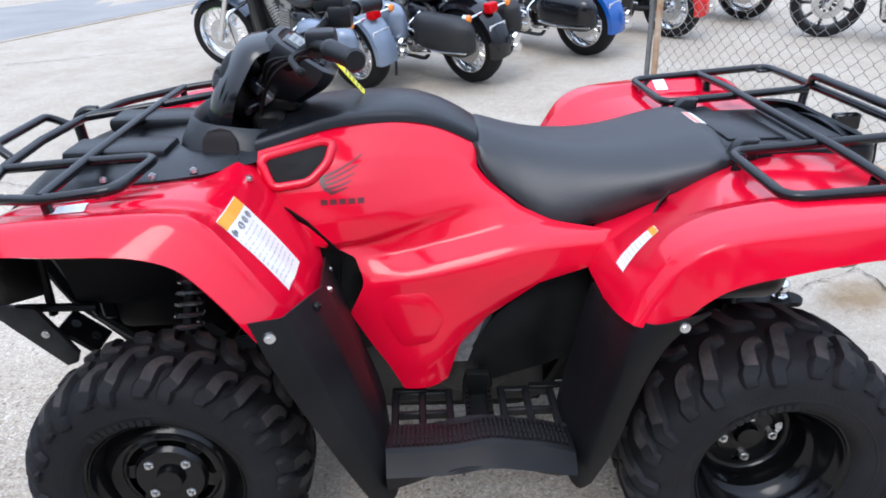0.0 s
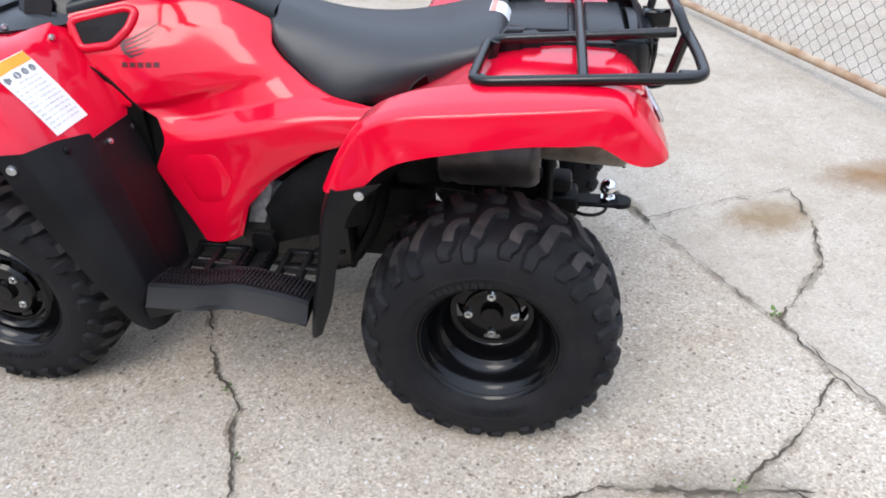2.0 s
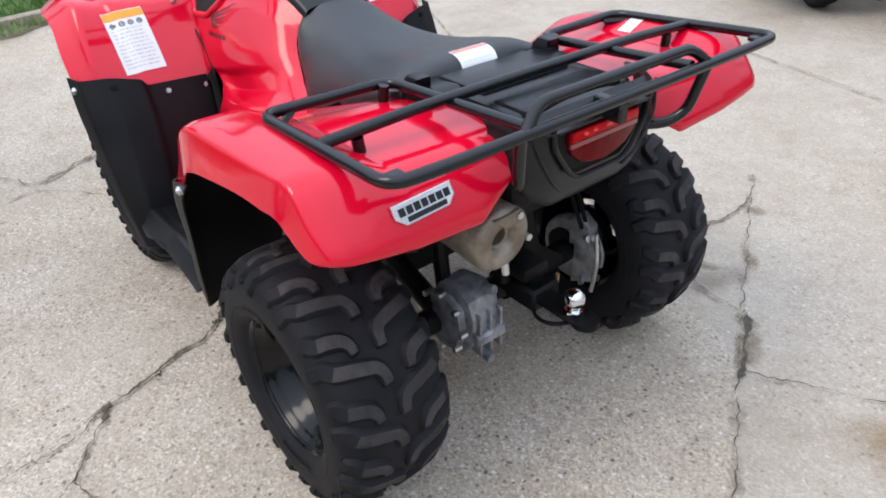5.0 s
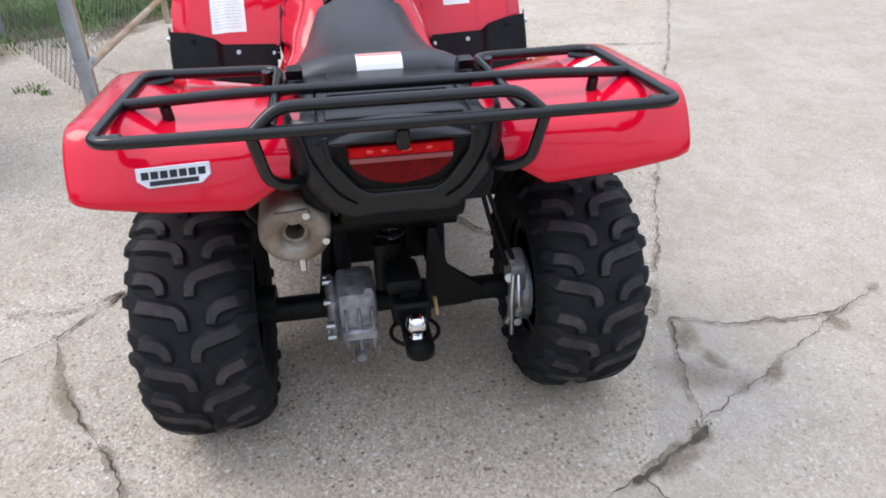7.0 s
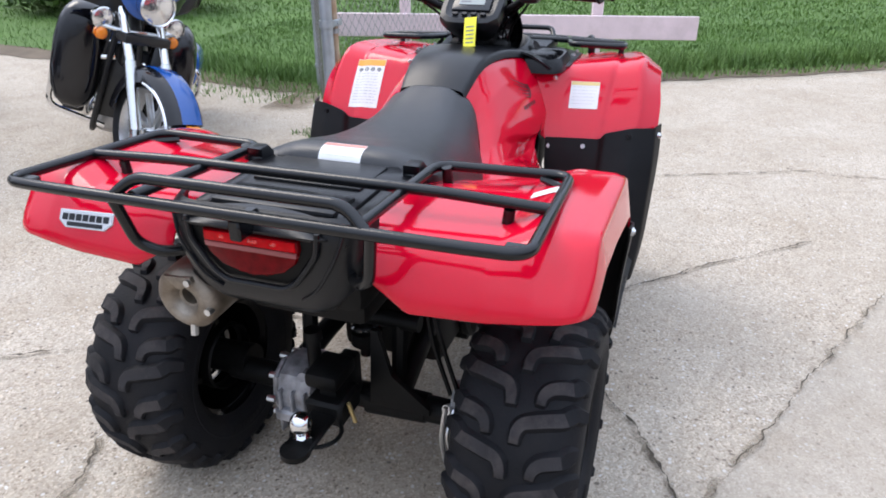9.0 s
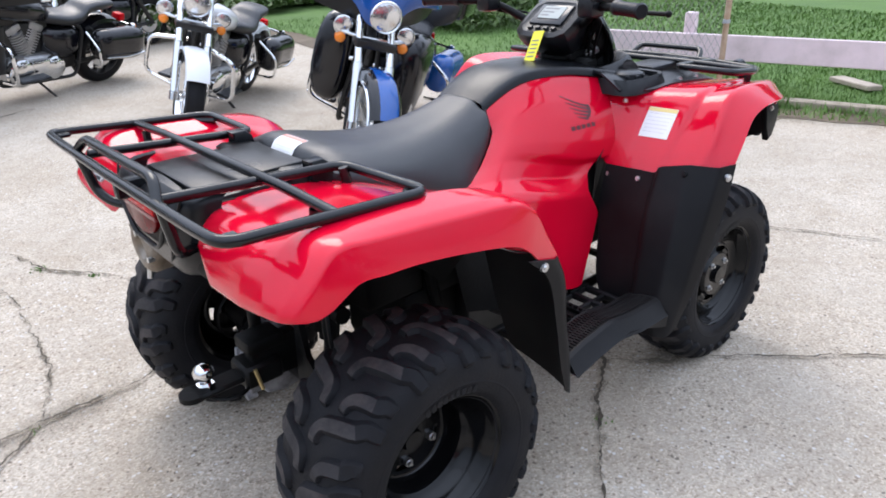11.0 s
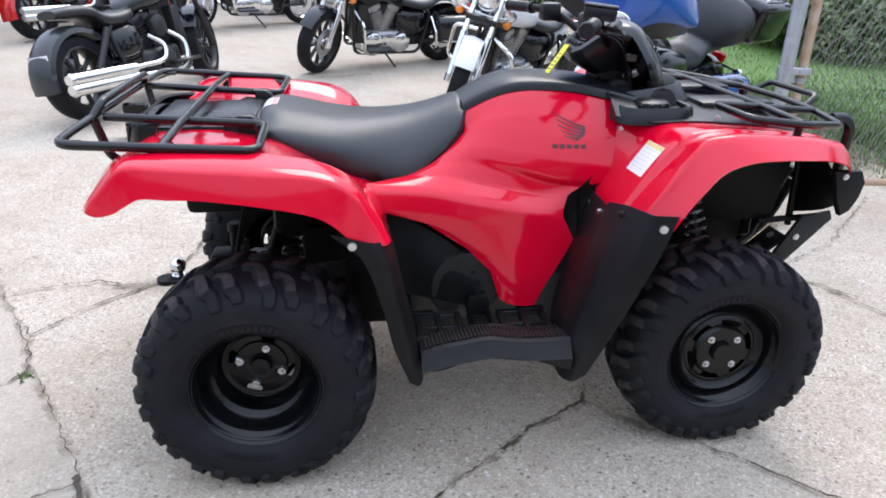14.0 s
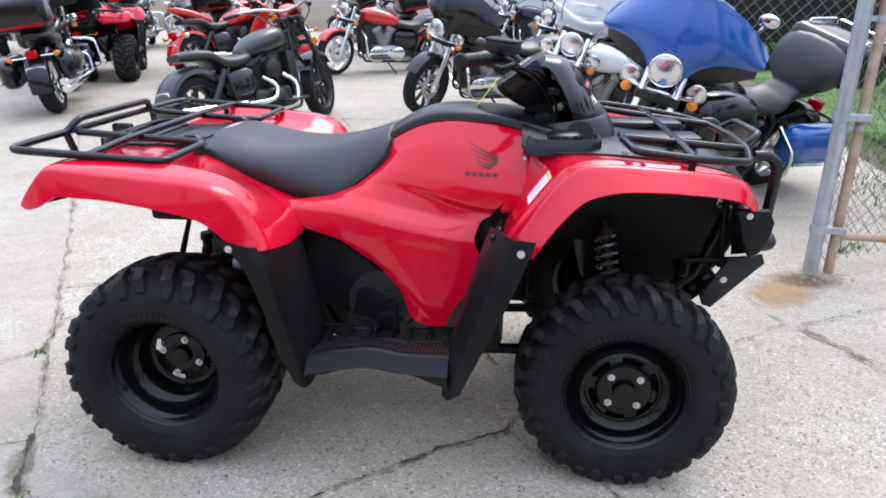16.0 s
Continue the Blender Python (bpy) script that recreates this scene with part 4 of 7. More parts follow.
# footboards with pegs
for s in (1, -1):
    bm = bmesh.new()
    n = 18
    rows = []
    for i in range(n + 1):
        x = -.165 + .38 * i / n
        k = i / n
        hump = .014 * math.exp(-((k - .56) / .16) ** 2)
        up = .398 + hump - .020 * max(0, (k - .78) / .22) ** 1.5
        lo = .322 + .052 * math.sin(math.pi * min(1, k * 1.15) * .85) ** 1.2
        rows.append([(x, s * .445, up - .022), (x, s * .50, up - .004), (x, s * .542, up), (x, s * .552, up - .004), (x, s * .576, up - .034), (x, s * .584, up - .040), (x, s * .580, lo), (x, s * .53, lo + .004), (x, s * .445, lo + .02)])
    skin(bm, rows, cap=True, wrap=True)
    board = part("footboard", bm, GUARD, atv, "black textured footboard", 24)
    bm = bmesh.new()
    for i in range(38):
        x = -.150 + i * .0094
        k = (x + .165) / .38
        z = .398 + .014 * math.exp(-((k - .56) / .16) ** 2) - .020 * max(0, (k - .78) / .22) ** 1.5
        for y0 in (.462, .482, .502, .522):
            box(bm, (x, s * y0, z - .012), (x + .005, s * (y0 + .014), z - .0125 + (y0 - .445) * .17 + .002))
    tagged(part("grip_ribs", bm, GUARD, board), kind="stuff")
    # well floor in front of and behind the peg: bars round open cells
    for x0, x1 in ((-.160, -.022), (.082, .212)):
        for y0, y1 in ((.300, .318), (.375, .388), (.440, .462)):
            bm = bmesh.new()
            box(bm, (x0, s * y0, .338), (x1, s * y1, .358), bevel=.003)
            part("well_bar", bm, GUARD, board)
        for c in range(3):
            x = x0 + (x1 - x0 - .016) * c / 2
            bm = bmesh.new()
            box(bm, (x, s * .302, .340), (x + .016, s * .460, .360), bevel=.003)
            part("well_bar", bm, GUARD, board)
    bm = bmesh.new()
    prism(bm, [(.0, .345), (.060, .345), (.070, .395), (.062, .420), (.012, .424), (.004, .40)], 1, s * .315, s * .340, .004)
    box(bm, (.004, s * .33, .352), (.066, s * .455, .366), bevel=.003)
    peg = part("foot_peg", bm, DARKM, board, "toothed steel foot peg")
    bm = bmesh.new()
    for x in (.004, .054):
        box(bm, (x, s * .335, .365), (x + .010, s * .455, .379), bevel=.002)
        for i in range(6):
            box(bm, (x + .002, s * (.345 + i * .018), .378), (x + .008, s * (.355 + i * .018), .388))
    part("peg_teeth", bm, DARKM, peg)
    for x in (-.15, .165):
        bm = bmesh.new()
        box(bm, (x - .01, s * .30, .358), (x + .07, s * .318, .366), bevel=.002)
        part("edge_strip", bm, DARKM, board)


# ---- wheels of the quad ----
def lug(bm, prof, path, height, half):
    """One raised tread block that follows the tyre's shoulder. path: (way over the shoulder 0 to 1, angle, half width)."""
    steps = [math.hypot(b[0] - a[0], b[1] - a[1]) for a, b in zip(prof, prof[1:])]
    total = sum(steps)

    def at(d, v, h):
        d = max(-.004, min(d, total - .0005))
        i, left = 0, d
        while i < len(steps) - 1 and left > steps[i]:
            left -= steps[i]
            i += 1
        t = left / steps[i]
        (y0, r0), (y1, r1) = prof[i], prof[i + 1]
        ny, nr = -(r1 - r0) / steps[i], (y1 - y0) / steps[i]
        if i + 1 < len(steps):
            (ya, ra), (yb, rb) = prof[i + 1], prof[i + 2]
            my, mr = -(rb - ra) / steps[i + 1], (yb - ya) / steps[i + 1]
            ny, nr = ny + (my - ny) * t, nr + (mr - nr) * t
        r, y, a = r0 + (r1 - r0) * t + nr * h, (y0 + (y1 - y0) * t + ny * h) * half, v / .285
        return V(r * math.cos(a), y, r * math.sin(a))
    line = smooth_line([(s * total, a * .285, w) for s, a, w in path], 3)
    rows = []
    for i, p in enumerate(line):
        t = line[min(i + 1, len(line) - 1)] - line[max(i - 1, 0)]
        nx, ny = -t.y, t.x
        ln = math.hypot(nx, ny)
        nx, ny, w = nx / ln, ny / ln, p.z
        end = i in (0, len(line) - 1)
        rows.append([bm.verts.new(at(p.x + nx * w * k, p.y + ny * w * k, height * (h if not end else min(h, .72)))) for k, h in ((-1.6, -.25), (-1.12, .72), (-.86, 1), (.86, 1), (1.12, .72), (1.6, -.25))])
    for a, b, p in zip(rows, rows[1:], line):
        for j in range(5):
            bm.faces.new((a[j], a[j + 1], b[j + 1], b[j])).material_index = 1 if j == 2 and p.x < total * .47 else 0
    for row, d in ((rows[0], line[0] - line[1]), (rows[-1], line[-1] - line[-2])):
        d = d.normalized() * .008
        p = line[0] if row is rows[0] else line[-1]
        foot = [bm.verts.new(at(p.x + d.x + (-d.y if row is rows[0] else -d.y) / .008 * p.z * k, p.y + d.y + d.x / .008 * p.z * k, -.25 * height)) for k in (-1.1, 1.1)]
        q = [bm.verts.new(v.co) for v in row]
        try:
            bm.faces.new((q[1], q[2], q[3], q[4], foot[1], foot[0]) if (q[1].co - foot[0].co).length < (q[1].co - foot[1].co).length else (q[1], q[2], q[3], q[4], foot[0], foot[1]))
        except ValueError:
            pass


def quad_wheel(width, count, dish, spokes, way):
    root = new("wheel")
    root["label"] = "knobbly black tyre on a black steel rim"
    hw = width / 2
    lip = .172 if spokes else .165
    prof = [(0, .2885), (hw * .35, .288), (hw * .62, .284), (hw * .82, .273), (hw * .955, .252), (hw * 1.01, .221), (hw * .985, .192), (hw * .93, lip + .010), (hw * .84, lip - .002), (hw * .78, lip - .012)]
    bm = bmesh.new()
    full = [(-y, r) for y, r in prof[::-1]] + prof[1:]
    full = [(p.x, p.y) for p in smooth_line([(y, r, 0) for y, r in full], 3)]
    lathe(bm, full, 72)
    # raised bands and moulded blocks on the sidewall
    for s in (1, -1):
        lathe(bm, [(s * hw * 1.004, .208), (s * hw * 1.014, .2055), (s * hw * 1.012, .203), (s * hw * .998, .201)], 72)
    tyre = part("tyre", bm, RUBBER, root, "black rubber tyre with deep blocks", 50)
    bm = bmesh.new()
    for s in (1, -1):
        for k in range(9):
            a0 = .9 + k * .085
            for a in (a0, a0 + 3.3):
                rows = [[(r * math.cos(a + w), s * hw * (1.003 if r < .195 else 1.012), r * math.sin(a + w)) for w in (0, .03, .06)] for r in (.180, .196)]
                skin(bm, rows)
    tagged(part("sidewall_marking", bm, RUBBER, tyre), kind="stuff")
    bm = bmesh.new()
    shoulder = prof[:7]
    d = 2 * math.pi / count
    for half in (1, -1):
        for i in range(count):
            a = d * (i + (.5 if half < 0 else 0))
            # hooked arm from the crown over the shoulder, then a shorter shoulder block
            arm = [(.045, -.52, .0100), (.055, -.36, .0115), (.105, -.25, .0125), (.20, -.20, .0135), (.34, -.14, .0140), (.48, -.08, .0145), (.56, .02, .0140), (.64, .03, .0140), (.73, .04, .0115)]
            block = [(.235, .04, .0085), (.25, .17, .0110), (.31, .27, .0130), (.43, .33, .0140), (.52, .36, .0145), (.58, .44, .0140), (.67, .45, .0120)]
            for path in (arm, block):
                lug(bm, shoulder, [(u, way * (a + d * k), w) for u, k, w in path], .0120, half)
    part("tread", bm, [RUBBER, LUGM], tyre, smooth=38)
    # rim: rolled lip, deep barrel with a step, pressed disc
    bm = bmesh.new()
    o = hw * .80
    inner = [(dish + .014, .124), (dish + .004, .116), (dish, .106)] if spokes else [(dish + .062, .126), (dish + .056, .119), (dish + .050, .112), (dish + .020, .108), (dish + .006, .106), (dish, .100)]
    lathe(bm, [(-o, lip - .008), (-o + .006, lip - .003), (-o + .012, lip - .008), (-o + .02, .142), (-.01, .138), (o - .035, lip - .023), (o - .02, lip - .014), (o - .01, lip - .005), (o, lip), (o + .005, lip), (o + .006, lip - .003), (o + .001, lip - .009), (o - .012, lip - .013), (o - .020, lip - .020), (o - .026, lip - .024), (o - .040, lip - .030)] + inner, 64)
    rim = part("rim", bm, RIMM, root, "glossy black steel rim", 40)
    bm = bmesh.new()
    if spokes:
        # raised pressed disc with long slots round its edge
        lathe(bm, [(dish, .107), (dish + .004, .10), (dish + .003, .095)], 56)
        lathe(bm, [(dish + .004, .080), (dish + .014, .072), (dish + .016, .045), (dish + .013, .030), (dish + .026, .027), (dish + .027, .0)], 40)
        for i in range(6):
            a = math.pi / 3 * i + .2
            rows = []
            for rr, w, h in ((.098, .036, .003), (.088, .026, .008), (.077, .030, .005)):
                rows.append([(rr * math.cos(a) - t * w * math.sin(a), dish + h, rr * math.sin(a) + t * w * math.cos(a)) for t in (-.62, -.3, 0, .3, .62)])
            skin(bm, rows)
    else:
        lathe(bm, [(dish, .101), (dish - .003, .094), (dish - .003, .086)], 56)
        lathe(bm, [(dish - .003, .070), (dish + .006, .066), (dish + .008, .04), (dish + .006, .028), (dish + .020, .024), (dish + .020, .0)], 40)
        for i in range(4):
            a = math.pi / 2 * (i + .5)
            rows = []
            for rr, w in ((.088, .100), (.078, .082), (.068, .078)):
                rows.append([(rr * math.cos(a + t * w / rr), dish - .001, rr * math.sin(a + t * w / rr)) for t in (-.5, -.25, 0, .25, .5)])
            skin(bm, rows)
    part("disc", bm, RIMM, rim, "black wheel disc with slots", 40)
    for i in range(4):
        a = math.pi / 2 * i + (.0 if not spokes else .75)
        bm = bmesh.new()
        x, z = .055 * math.sin(a), .055 * math.cos(a)
        rod(bm, (x, dish + .004, z), (x, dish + .018, z), .0115, .0108, 6)
        rod(bm, (x, dish + .018, z), (x, dish + .025, z), .0065, .005, 8)
        part("wheel_nut", bm, STEEL, rim)
    bm = bmesh.new()
    rod(bm, (0, -.16, 0), (0, dish - .012, 0), .046, .042, 20)
    lathe(bm, [(-.09, .085), (-.085, .09), (-.06, .09), (-.055, .08)], 32)
    if spokes:
        rod(bm, (0, -.07, 0), (0, dish - .03, 0), .118, .112, 32)
    part("hub", bm, DARKM, rim)
    return root


wheels = []
for x, y, make in ((.634, .455, (.262, 13, -.020, False)), (-.634, .408, (.212, 14, .048, True))):
    for sd in (1, -1):
        w = quad_wheel(*make, sd)
        w.location = (x, sd * y, .292)
        if sd < 0:
            w.rotation_euler = (0, 0, math.pi)
        w.parent = atv
        wheels.append(w)
HUB = .292
wheels[0].rotation_euler = (0, radians(-17), 0)

# ---- racks ----
ZR = .905
rack = new("rear_rack")
rack.parent = atv
rack["label"] = "black tubular steel rear carrier rack"
for s in (1, -1):
    bm = bmesh.new()
    tube(bm, rounded([(.982, s * .220, ZR + .010), (.592, s * .214, ZR - .016), (.584, s * .490, ZR - .014), (.996, s * .503, ZR + .012), (1.002, s * .40, ZR + .013), (1.004, 0, ZR + .013)], .04, 5), .0108, 10)
    part("side_loop", bm, RACKM, rack, "black painted side hoop of the rack")
    for a, b in (((.787, s * .42, ZR - .010), (.787, s * .415, .855)), ((.61, s * .24, ZR - .012), (.60, s * .24, .845))):
        bm = bmesh.new()
        rod(bm, a, b, .011, seg=10)
        part("rack_foot", bm, RACKM, rack)
    bm = bmesh.new()
    tube(bm, rounded([(.996, s * .252, ZR + .010), (.976, s * .236, .82), (.955, s * .205, .795), (.90, s * .16, .785)], .03, 4), .0110, 10)
    part("rack_strut", bm, RACKM, rack, "black strut down to the tail")
    bm = bmesh.new()
    box(bm, (.955, s * .458, ZR + .002), (.99, s * .494, ZR + .012), bevel=.003)
    part("corner_tab", bm, RACKM, rack)
    bm = bmesh.new()
    tube(bm, [(.635, s * .486, ZR - .020), (.594, s * .435, ZR - .022)], .007, 6)
    part("corner_brace", bm, RACKM, rack)
bm = bmesh.new()
tube(bm, rounded([(.787, -.492, ZR - .002), (.787, -.30, ZR + .006), (.787, .30, ZR + .006), (.787, .492, ZR - .002)], .05, 4), .0108, 10)
part("cross_bar", bm, RACKM, rack)
bm = bmesh.new()
tube(bm, rounded([(1.000, -.248, ZR + .012), (.984, -.205, ZR + .048), (.984, .205, ZR + .048), (1.000, .248, ZR + .012)], .04, 5), .0108, 10)
part("raised_bar", bm, RACKM, rack, "raised rear stop bar of the rack")

frack = new("front_rack")
frack.parent = atv
frack["label"] = "black tubular steel front carrier rack"
for s in (1, -1):
    bm = bmesh.new()
    tube(bm, rounded([(-.93, s * .205, .899), (-.74, s * .238, .920), (-.583, s * .275, .938), (-.600, s * .448, .934), (-.74, s * .443, .917), (-.892, s * .375, .897), (-.935, s * .195, .898), (-.945, 0, .900)], .032, 4), .0104, 10)
    part("side_loop", bm, RACKM, frack)
    bm = bmesh.new()
    rod(bm, (-.74, s * .43, .915), (-.74, s * .425, .875), .010, seg=8)
    part("rack_foot", bm, RACKM, frack)
    bm = bmesh.new()
    tube(bm, rounded([(-.93, s * .285, .896), (-.968, s * .285, .898), (-.992, s * .285, .870), (-.984, s * .285, .70)], .03, 4), .0145, 10)
    part("rack_strut", bm, RACKM, frack, "thick black strut from the rack to the bumper")
    bm = bmesh.new()
    tube(bm, [(-.640, s * .446, .922), (-.612, s * .37, .928)], .007, 6)
    part("corner_brace", bm, RACKM, frack)
bm = bmesh.new()
tube(bm, rounded([(-.740, -.440, .919), (-.740, -.24, .924), (-.740, .24, .924), (-.740, .440, .919)], .04, 4), .0104, 10)
part("cross_bar", bm, RACKM, frack)
bm = bmesh.new()
tube(bm, rounded([(-.945, -.138, .900), (-.985, -.122, .926), (-.985, .122, .926), (-.945, .138, .900)], .025, 4), .0100, 10)
part("raised_bar", bm, RACKM, frack)


# ---- handlebar, headlight pod, instruments ----
def rrect(cx, cy, hx, hy, z, n=5, e=3.2):
    out = []
    for i in range(4 * n):
        a = 2 * math.pi * i / (4 * n)
        c, s = math.cos(a), math.sin(a)
        k = (abs(c) ** e + abs(s) ** e) ** (-1 / e)
        out.append((cx + hx * c * k, cy + hy * s * k, z))
    return out


bm = bmesh.new()
face = pose(-.325, 0, 1.068, 0, 36, 0)
skin(bm, [[face @ V(*q) for q in rrect(0, 0, hx, hy, z, e=4.5)] for hx, hy, z in ((.035, .05, -.10), (.06, .075, -.055), (.080, .098, -.01), (.084, .102, .018), (.080, .098, .030), (.066, .082, .034), (.060, .074, .030))], cap=True, wrap=True)
inst = part("instrument_pod", bm, BLACKP, atv, "black instrument housing on the handlebar", 35)
bm = bmesh.new()
box(bm, (-.052, -.062, .028), (.030, .062, .036), face, .004, 2)
part("bezel", bm, BLACKG, inst)
bm = bmesh.new()
box(bm, (-.042, -.042, .036), (.010, .042, .0385), face, .001)
part("screen", bm, LCD, inst, "grey liquid crystal display")
bm = bmesh.new()
for k in range(3):
    box(bm, (-.034 + .014 * k, -.036, .0385), (-.028 + .014 * k, .020 - .012 * k, .0390), face)
part("screen_segments", bm, INK, inst)
for y in (-.045, -.015, .015, .045):
    bm = bmesh.new()
    box(bm, (.038, y - .009, .030), (.050, y + .009, .036), face, .002)
    part("button", bm, BLACKP, inst)
# front shell of the headlight pod, leaning forward
SHELL_HALF = [
    [(-.388, .00, 1.136), (-.380, .040, 1.134), (-.362, .075, 1.122), (-.345, .085, 1.110)],
    [(-.442, .00, 1.124), (-.435, .045, 1.122), (-.412, .090, 1.112), (-.392, .102, 1.100)],
    [(-.482, .00, 1.078), (-.474, .052, 1.076), (-.446, .106, 1.068), (-.424, .120, 1.058)],
    [(-.520, .00, 1.02), (-.512, .058, 1.018), (-.478, .116, 1.012), (-.452, .130, 1.005)],
    [(-.545, .00, .955), (-.535, .058, .955), (-.498, .112, .955), (-.470, .122, .952)],
    [(-.55, .00, .92), (-.54, .05, .92), (-.50, .10, .922), (-.475, .105, .922)],
]
SHELL = [[(x, -y, z) for x, y, z in half[:0:-1]] + half for half in SHELL_HALF]
bm = bmesh.new()
patch(bm, SHELL, 4, 3, .005)
pod = part("headlight_pod", bm, BLACKG, atv, "black plastic headlight shell")
bm = bmesh.new()
def collar_ring(cx, hx, hy, z, rise):
    return [(x, y, z + rise * (cx - x) / hx) for x, y, z in rrect(cx, 0, hx, hy, z)]


skin(bm, [rrect(-.47, 0, .135, .185, .895), collar_ring(-.468, .125, .172, .925, .006), collar_ring(-.462, .112, .150, .952, .016), collar_ring(-.460, .106, .144, .957, .016), collar_ring(-.460, .100, .138, .953, .016), collar_ring(-.462, .085, .12, .915, .004)], wrap=True)
part("pod_collar", bm, BLACKP, atv, "black collar round the steering column", 50)
# dark brown arch films on the closed collar paint the shade of its openings
for s in (1, -1):
    bm = bmesh.new()
    arch = [(-.036, -.030), (-.036, .006), (-.024, .024), (0, .031), (.024, .024), (.036, .006), (.036, -.030)]
    place = pose(-.485, s * .178, .935, 0, 0, 0) @ Matrix.Rotation(radians(s * 32), 4, "X")
    ring = [place @ V(u, 0, v) for u, v in arch]
    bm.faces.new([bm.verts.new(q) for q in ring])
    bmesh.ops.solidify(bm, geom=bm.faces[:], thickness=.006)
    part("collar_opening", bm, mat("painted_hollow_shade", (.010, .006, .006), .7), atv)
bm = bmesh.new()
ball(bm, (-.462, 0, 1.015), .075, 20, 12, (.62, 1.3, 1.1))
part("lamp_bucket", bm, DARKM, pod)
bm = bmesh.new()
ball(bm, (-.508, 0, 1.02), .045, 16, 10, (.4, 1.1, .9))
part("headlamp", bm, GLASS, pod)
bm = bmesh.new()
rod(bm, (-.47, 0, .86), (-.36, 0, 1.10), .022, seg=12)
box(bm, (-.42, -.06, .96), (-.33, .06, 1.0), bevel=.01)
box(bm, (-.43, -.10, .925), (-.36, .10, .975), bevel=.012)
part("steering_column", bm, DARKM, atv)
for s in (1, -1):
    bm = bmesh.new()
    tube(bm, smooth_line([(-.345, 0, 1.07), (-.335, s * .10, 1.075), (-.27, s * .20, 1.13), (-.215, s * .30, 1.142), (-.165, s * .41, 1.142)], 6), .0115, 10)
    bar = part("handlebar", bm, DARKM, atv, "black tubular handlebar")
    bm = bmesh.new()
    lathe(bm, [(0, .0), (0, .017), (.006, .021), (.012, .017)] + [(.016 + i * .008 + o, r) for i in range(12) for o, r in ((0, .0165), (.003, .018), (.006, .0165))] + [(.118, .02), (.128, .02), (.13, .0)], 14, Matrix.Translation((-.162, s * .42, 1.142)) @ V(-.055, -s * .115, 0).to_track_quat("Y", "Z").to_matrix().to_4x4())
    part("grip", bm, BLACKP, bar, "black rubber hand grip")
    bm = bmesh.new()
    box(bm, (-.275, s * .20 - .028, 1.11), (-.215, s * .20 + .028, 1.165), bevel=.01, seg=2)
    part("switch_box", bm, BLACKP, bar)
    bm = bmesh.new()
    tube(bm, smooth_line([(-.27, s * .23, 1.13), (-.29, s * .30, 1.128), (-.27, s * .38, 1.126), (-.255, s * .435, 1.128)], 5), .006, 8)
    ball(bm, (-.254, s * .437, 1.128), .009, 10, 6)
    part("brake_lever", bm, DARKM, bar, "black brake lever")
    bm = bmesh.new()
    for k in range(3):
        tube(bm, smooth_line([(-.255, s * (.19 + .01 * k), 1.115), (-.33 - .02 * k, s * (.17 - .02 * k), 1.09), (-.40, s * (.10 - .02 * k), 1.0 + .01 * k), (-.42, s * (.09 - .02 * k), .90)], 5), .004, 6)
    part("cable", bm, DARKM, bar, "black control cables")
# wiring and couplings behind the headlight shell
rnd = random.Random(8)
for k, (x, y, z, sx, sy, sz) in enumerate(((-.41, -.085, 1.03, .02, .012, .012), (-.40, -.06, 1.00, .016, .014, .012), (-.43, -.08, .985, .02, .012, .010), (-.41, .085, 1.035, .018, .012, .012), (-.425, .07, .985, .022, .012, .010), (-.39, .05, 1.06, .018, .012, .012))):
    bm = bmesh.new()
    box(bm, (-sx, -sy, -sz), (sx, sy, sz), pose(x, y, z, rnd.uniform(-30, 30), rnd.uniform(-40, 40), rnd.uniform(-40, 40)), .003)
    part("wire_coupling", bm, ALU if k in (1, 4) else BLACKG, atv, "small plug of the wiring")
bm = bmesh.new()
for k in range(9):
    y0, y1 = rnd.uniform(-.09, .09), rnd.uniform(-.10, .10)
    tube(bm, smooth_line([(-.35 - rnd.uniform(0, .03), y0, 1.08), (-.39 - rnd.uniform(0, .03), (y0 + y1) * .6, 1.04), (-.41 - rnd.uniform(0, .04), y1, .99), (-.42, y1 * .8, .92)], 4), rnd.uniform(.003, .0055), 6)
part("wiring", bm, DARKM, atv, "black wiring and hoses behind the headlight")
# brake fluid box on the right bar
bm = bmesh.new()
box(bm, (-.042, -.028, -.016), (.042, .028, .016), pose(-.262, .215, 1.165, 0, -6, -20), .006, 2)
box(bm, (-.045, -.031, .014), (.045, .031, .022), pose(-.262, .215, 1.165, 0, -6, -20), .003)
part("brake_reservoir", bm, BLACKP, atv, "black brake fluid box with a flat lid")
bm = bmesh.new()
box(bm, (-.246, -.225, 1.12), (-.236, -.205, 1.15), bevel=.002)
part("stop_switch", bm, mat("switch_red", (.6, .03, .02), .4), atv, "red stop switch")
# key with yellow tag
bm = bmesh.new()
tag_at = Matrix.Translation((-.245, .014, 1.062)) @ Matrix.Rotation(radians(-36), 4, "Y") @ Matrix.Rotation(radians(8), 4, "X")
box(bm, (-.0012, -.019, -.098), (.0012, .019, 0), tag_at, .0005)
tag = part("key_tag", bm, YELLOW, atv, "yellow paper key tag")
bm = bmesh.new()
for i in range(5):
    box(bm, (.0012, -.012, -.086 + i * .013), (.0018, .012, -.082 + i * .013), tag_at)
part("tag_print", bm, INK, tag)
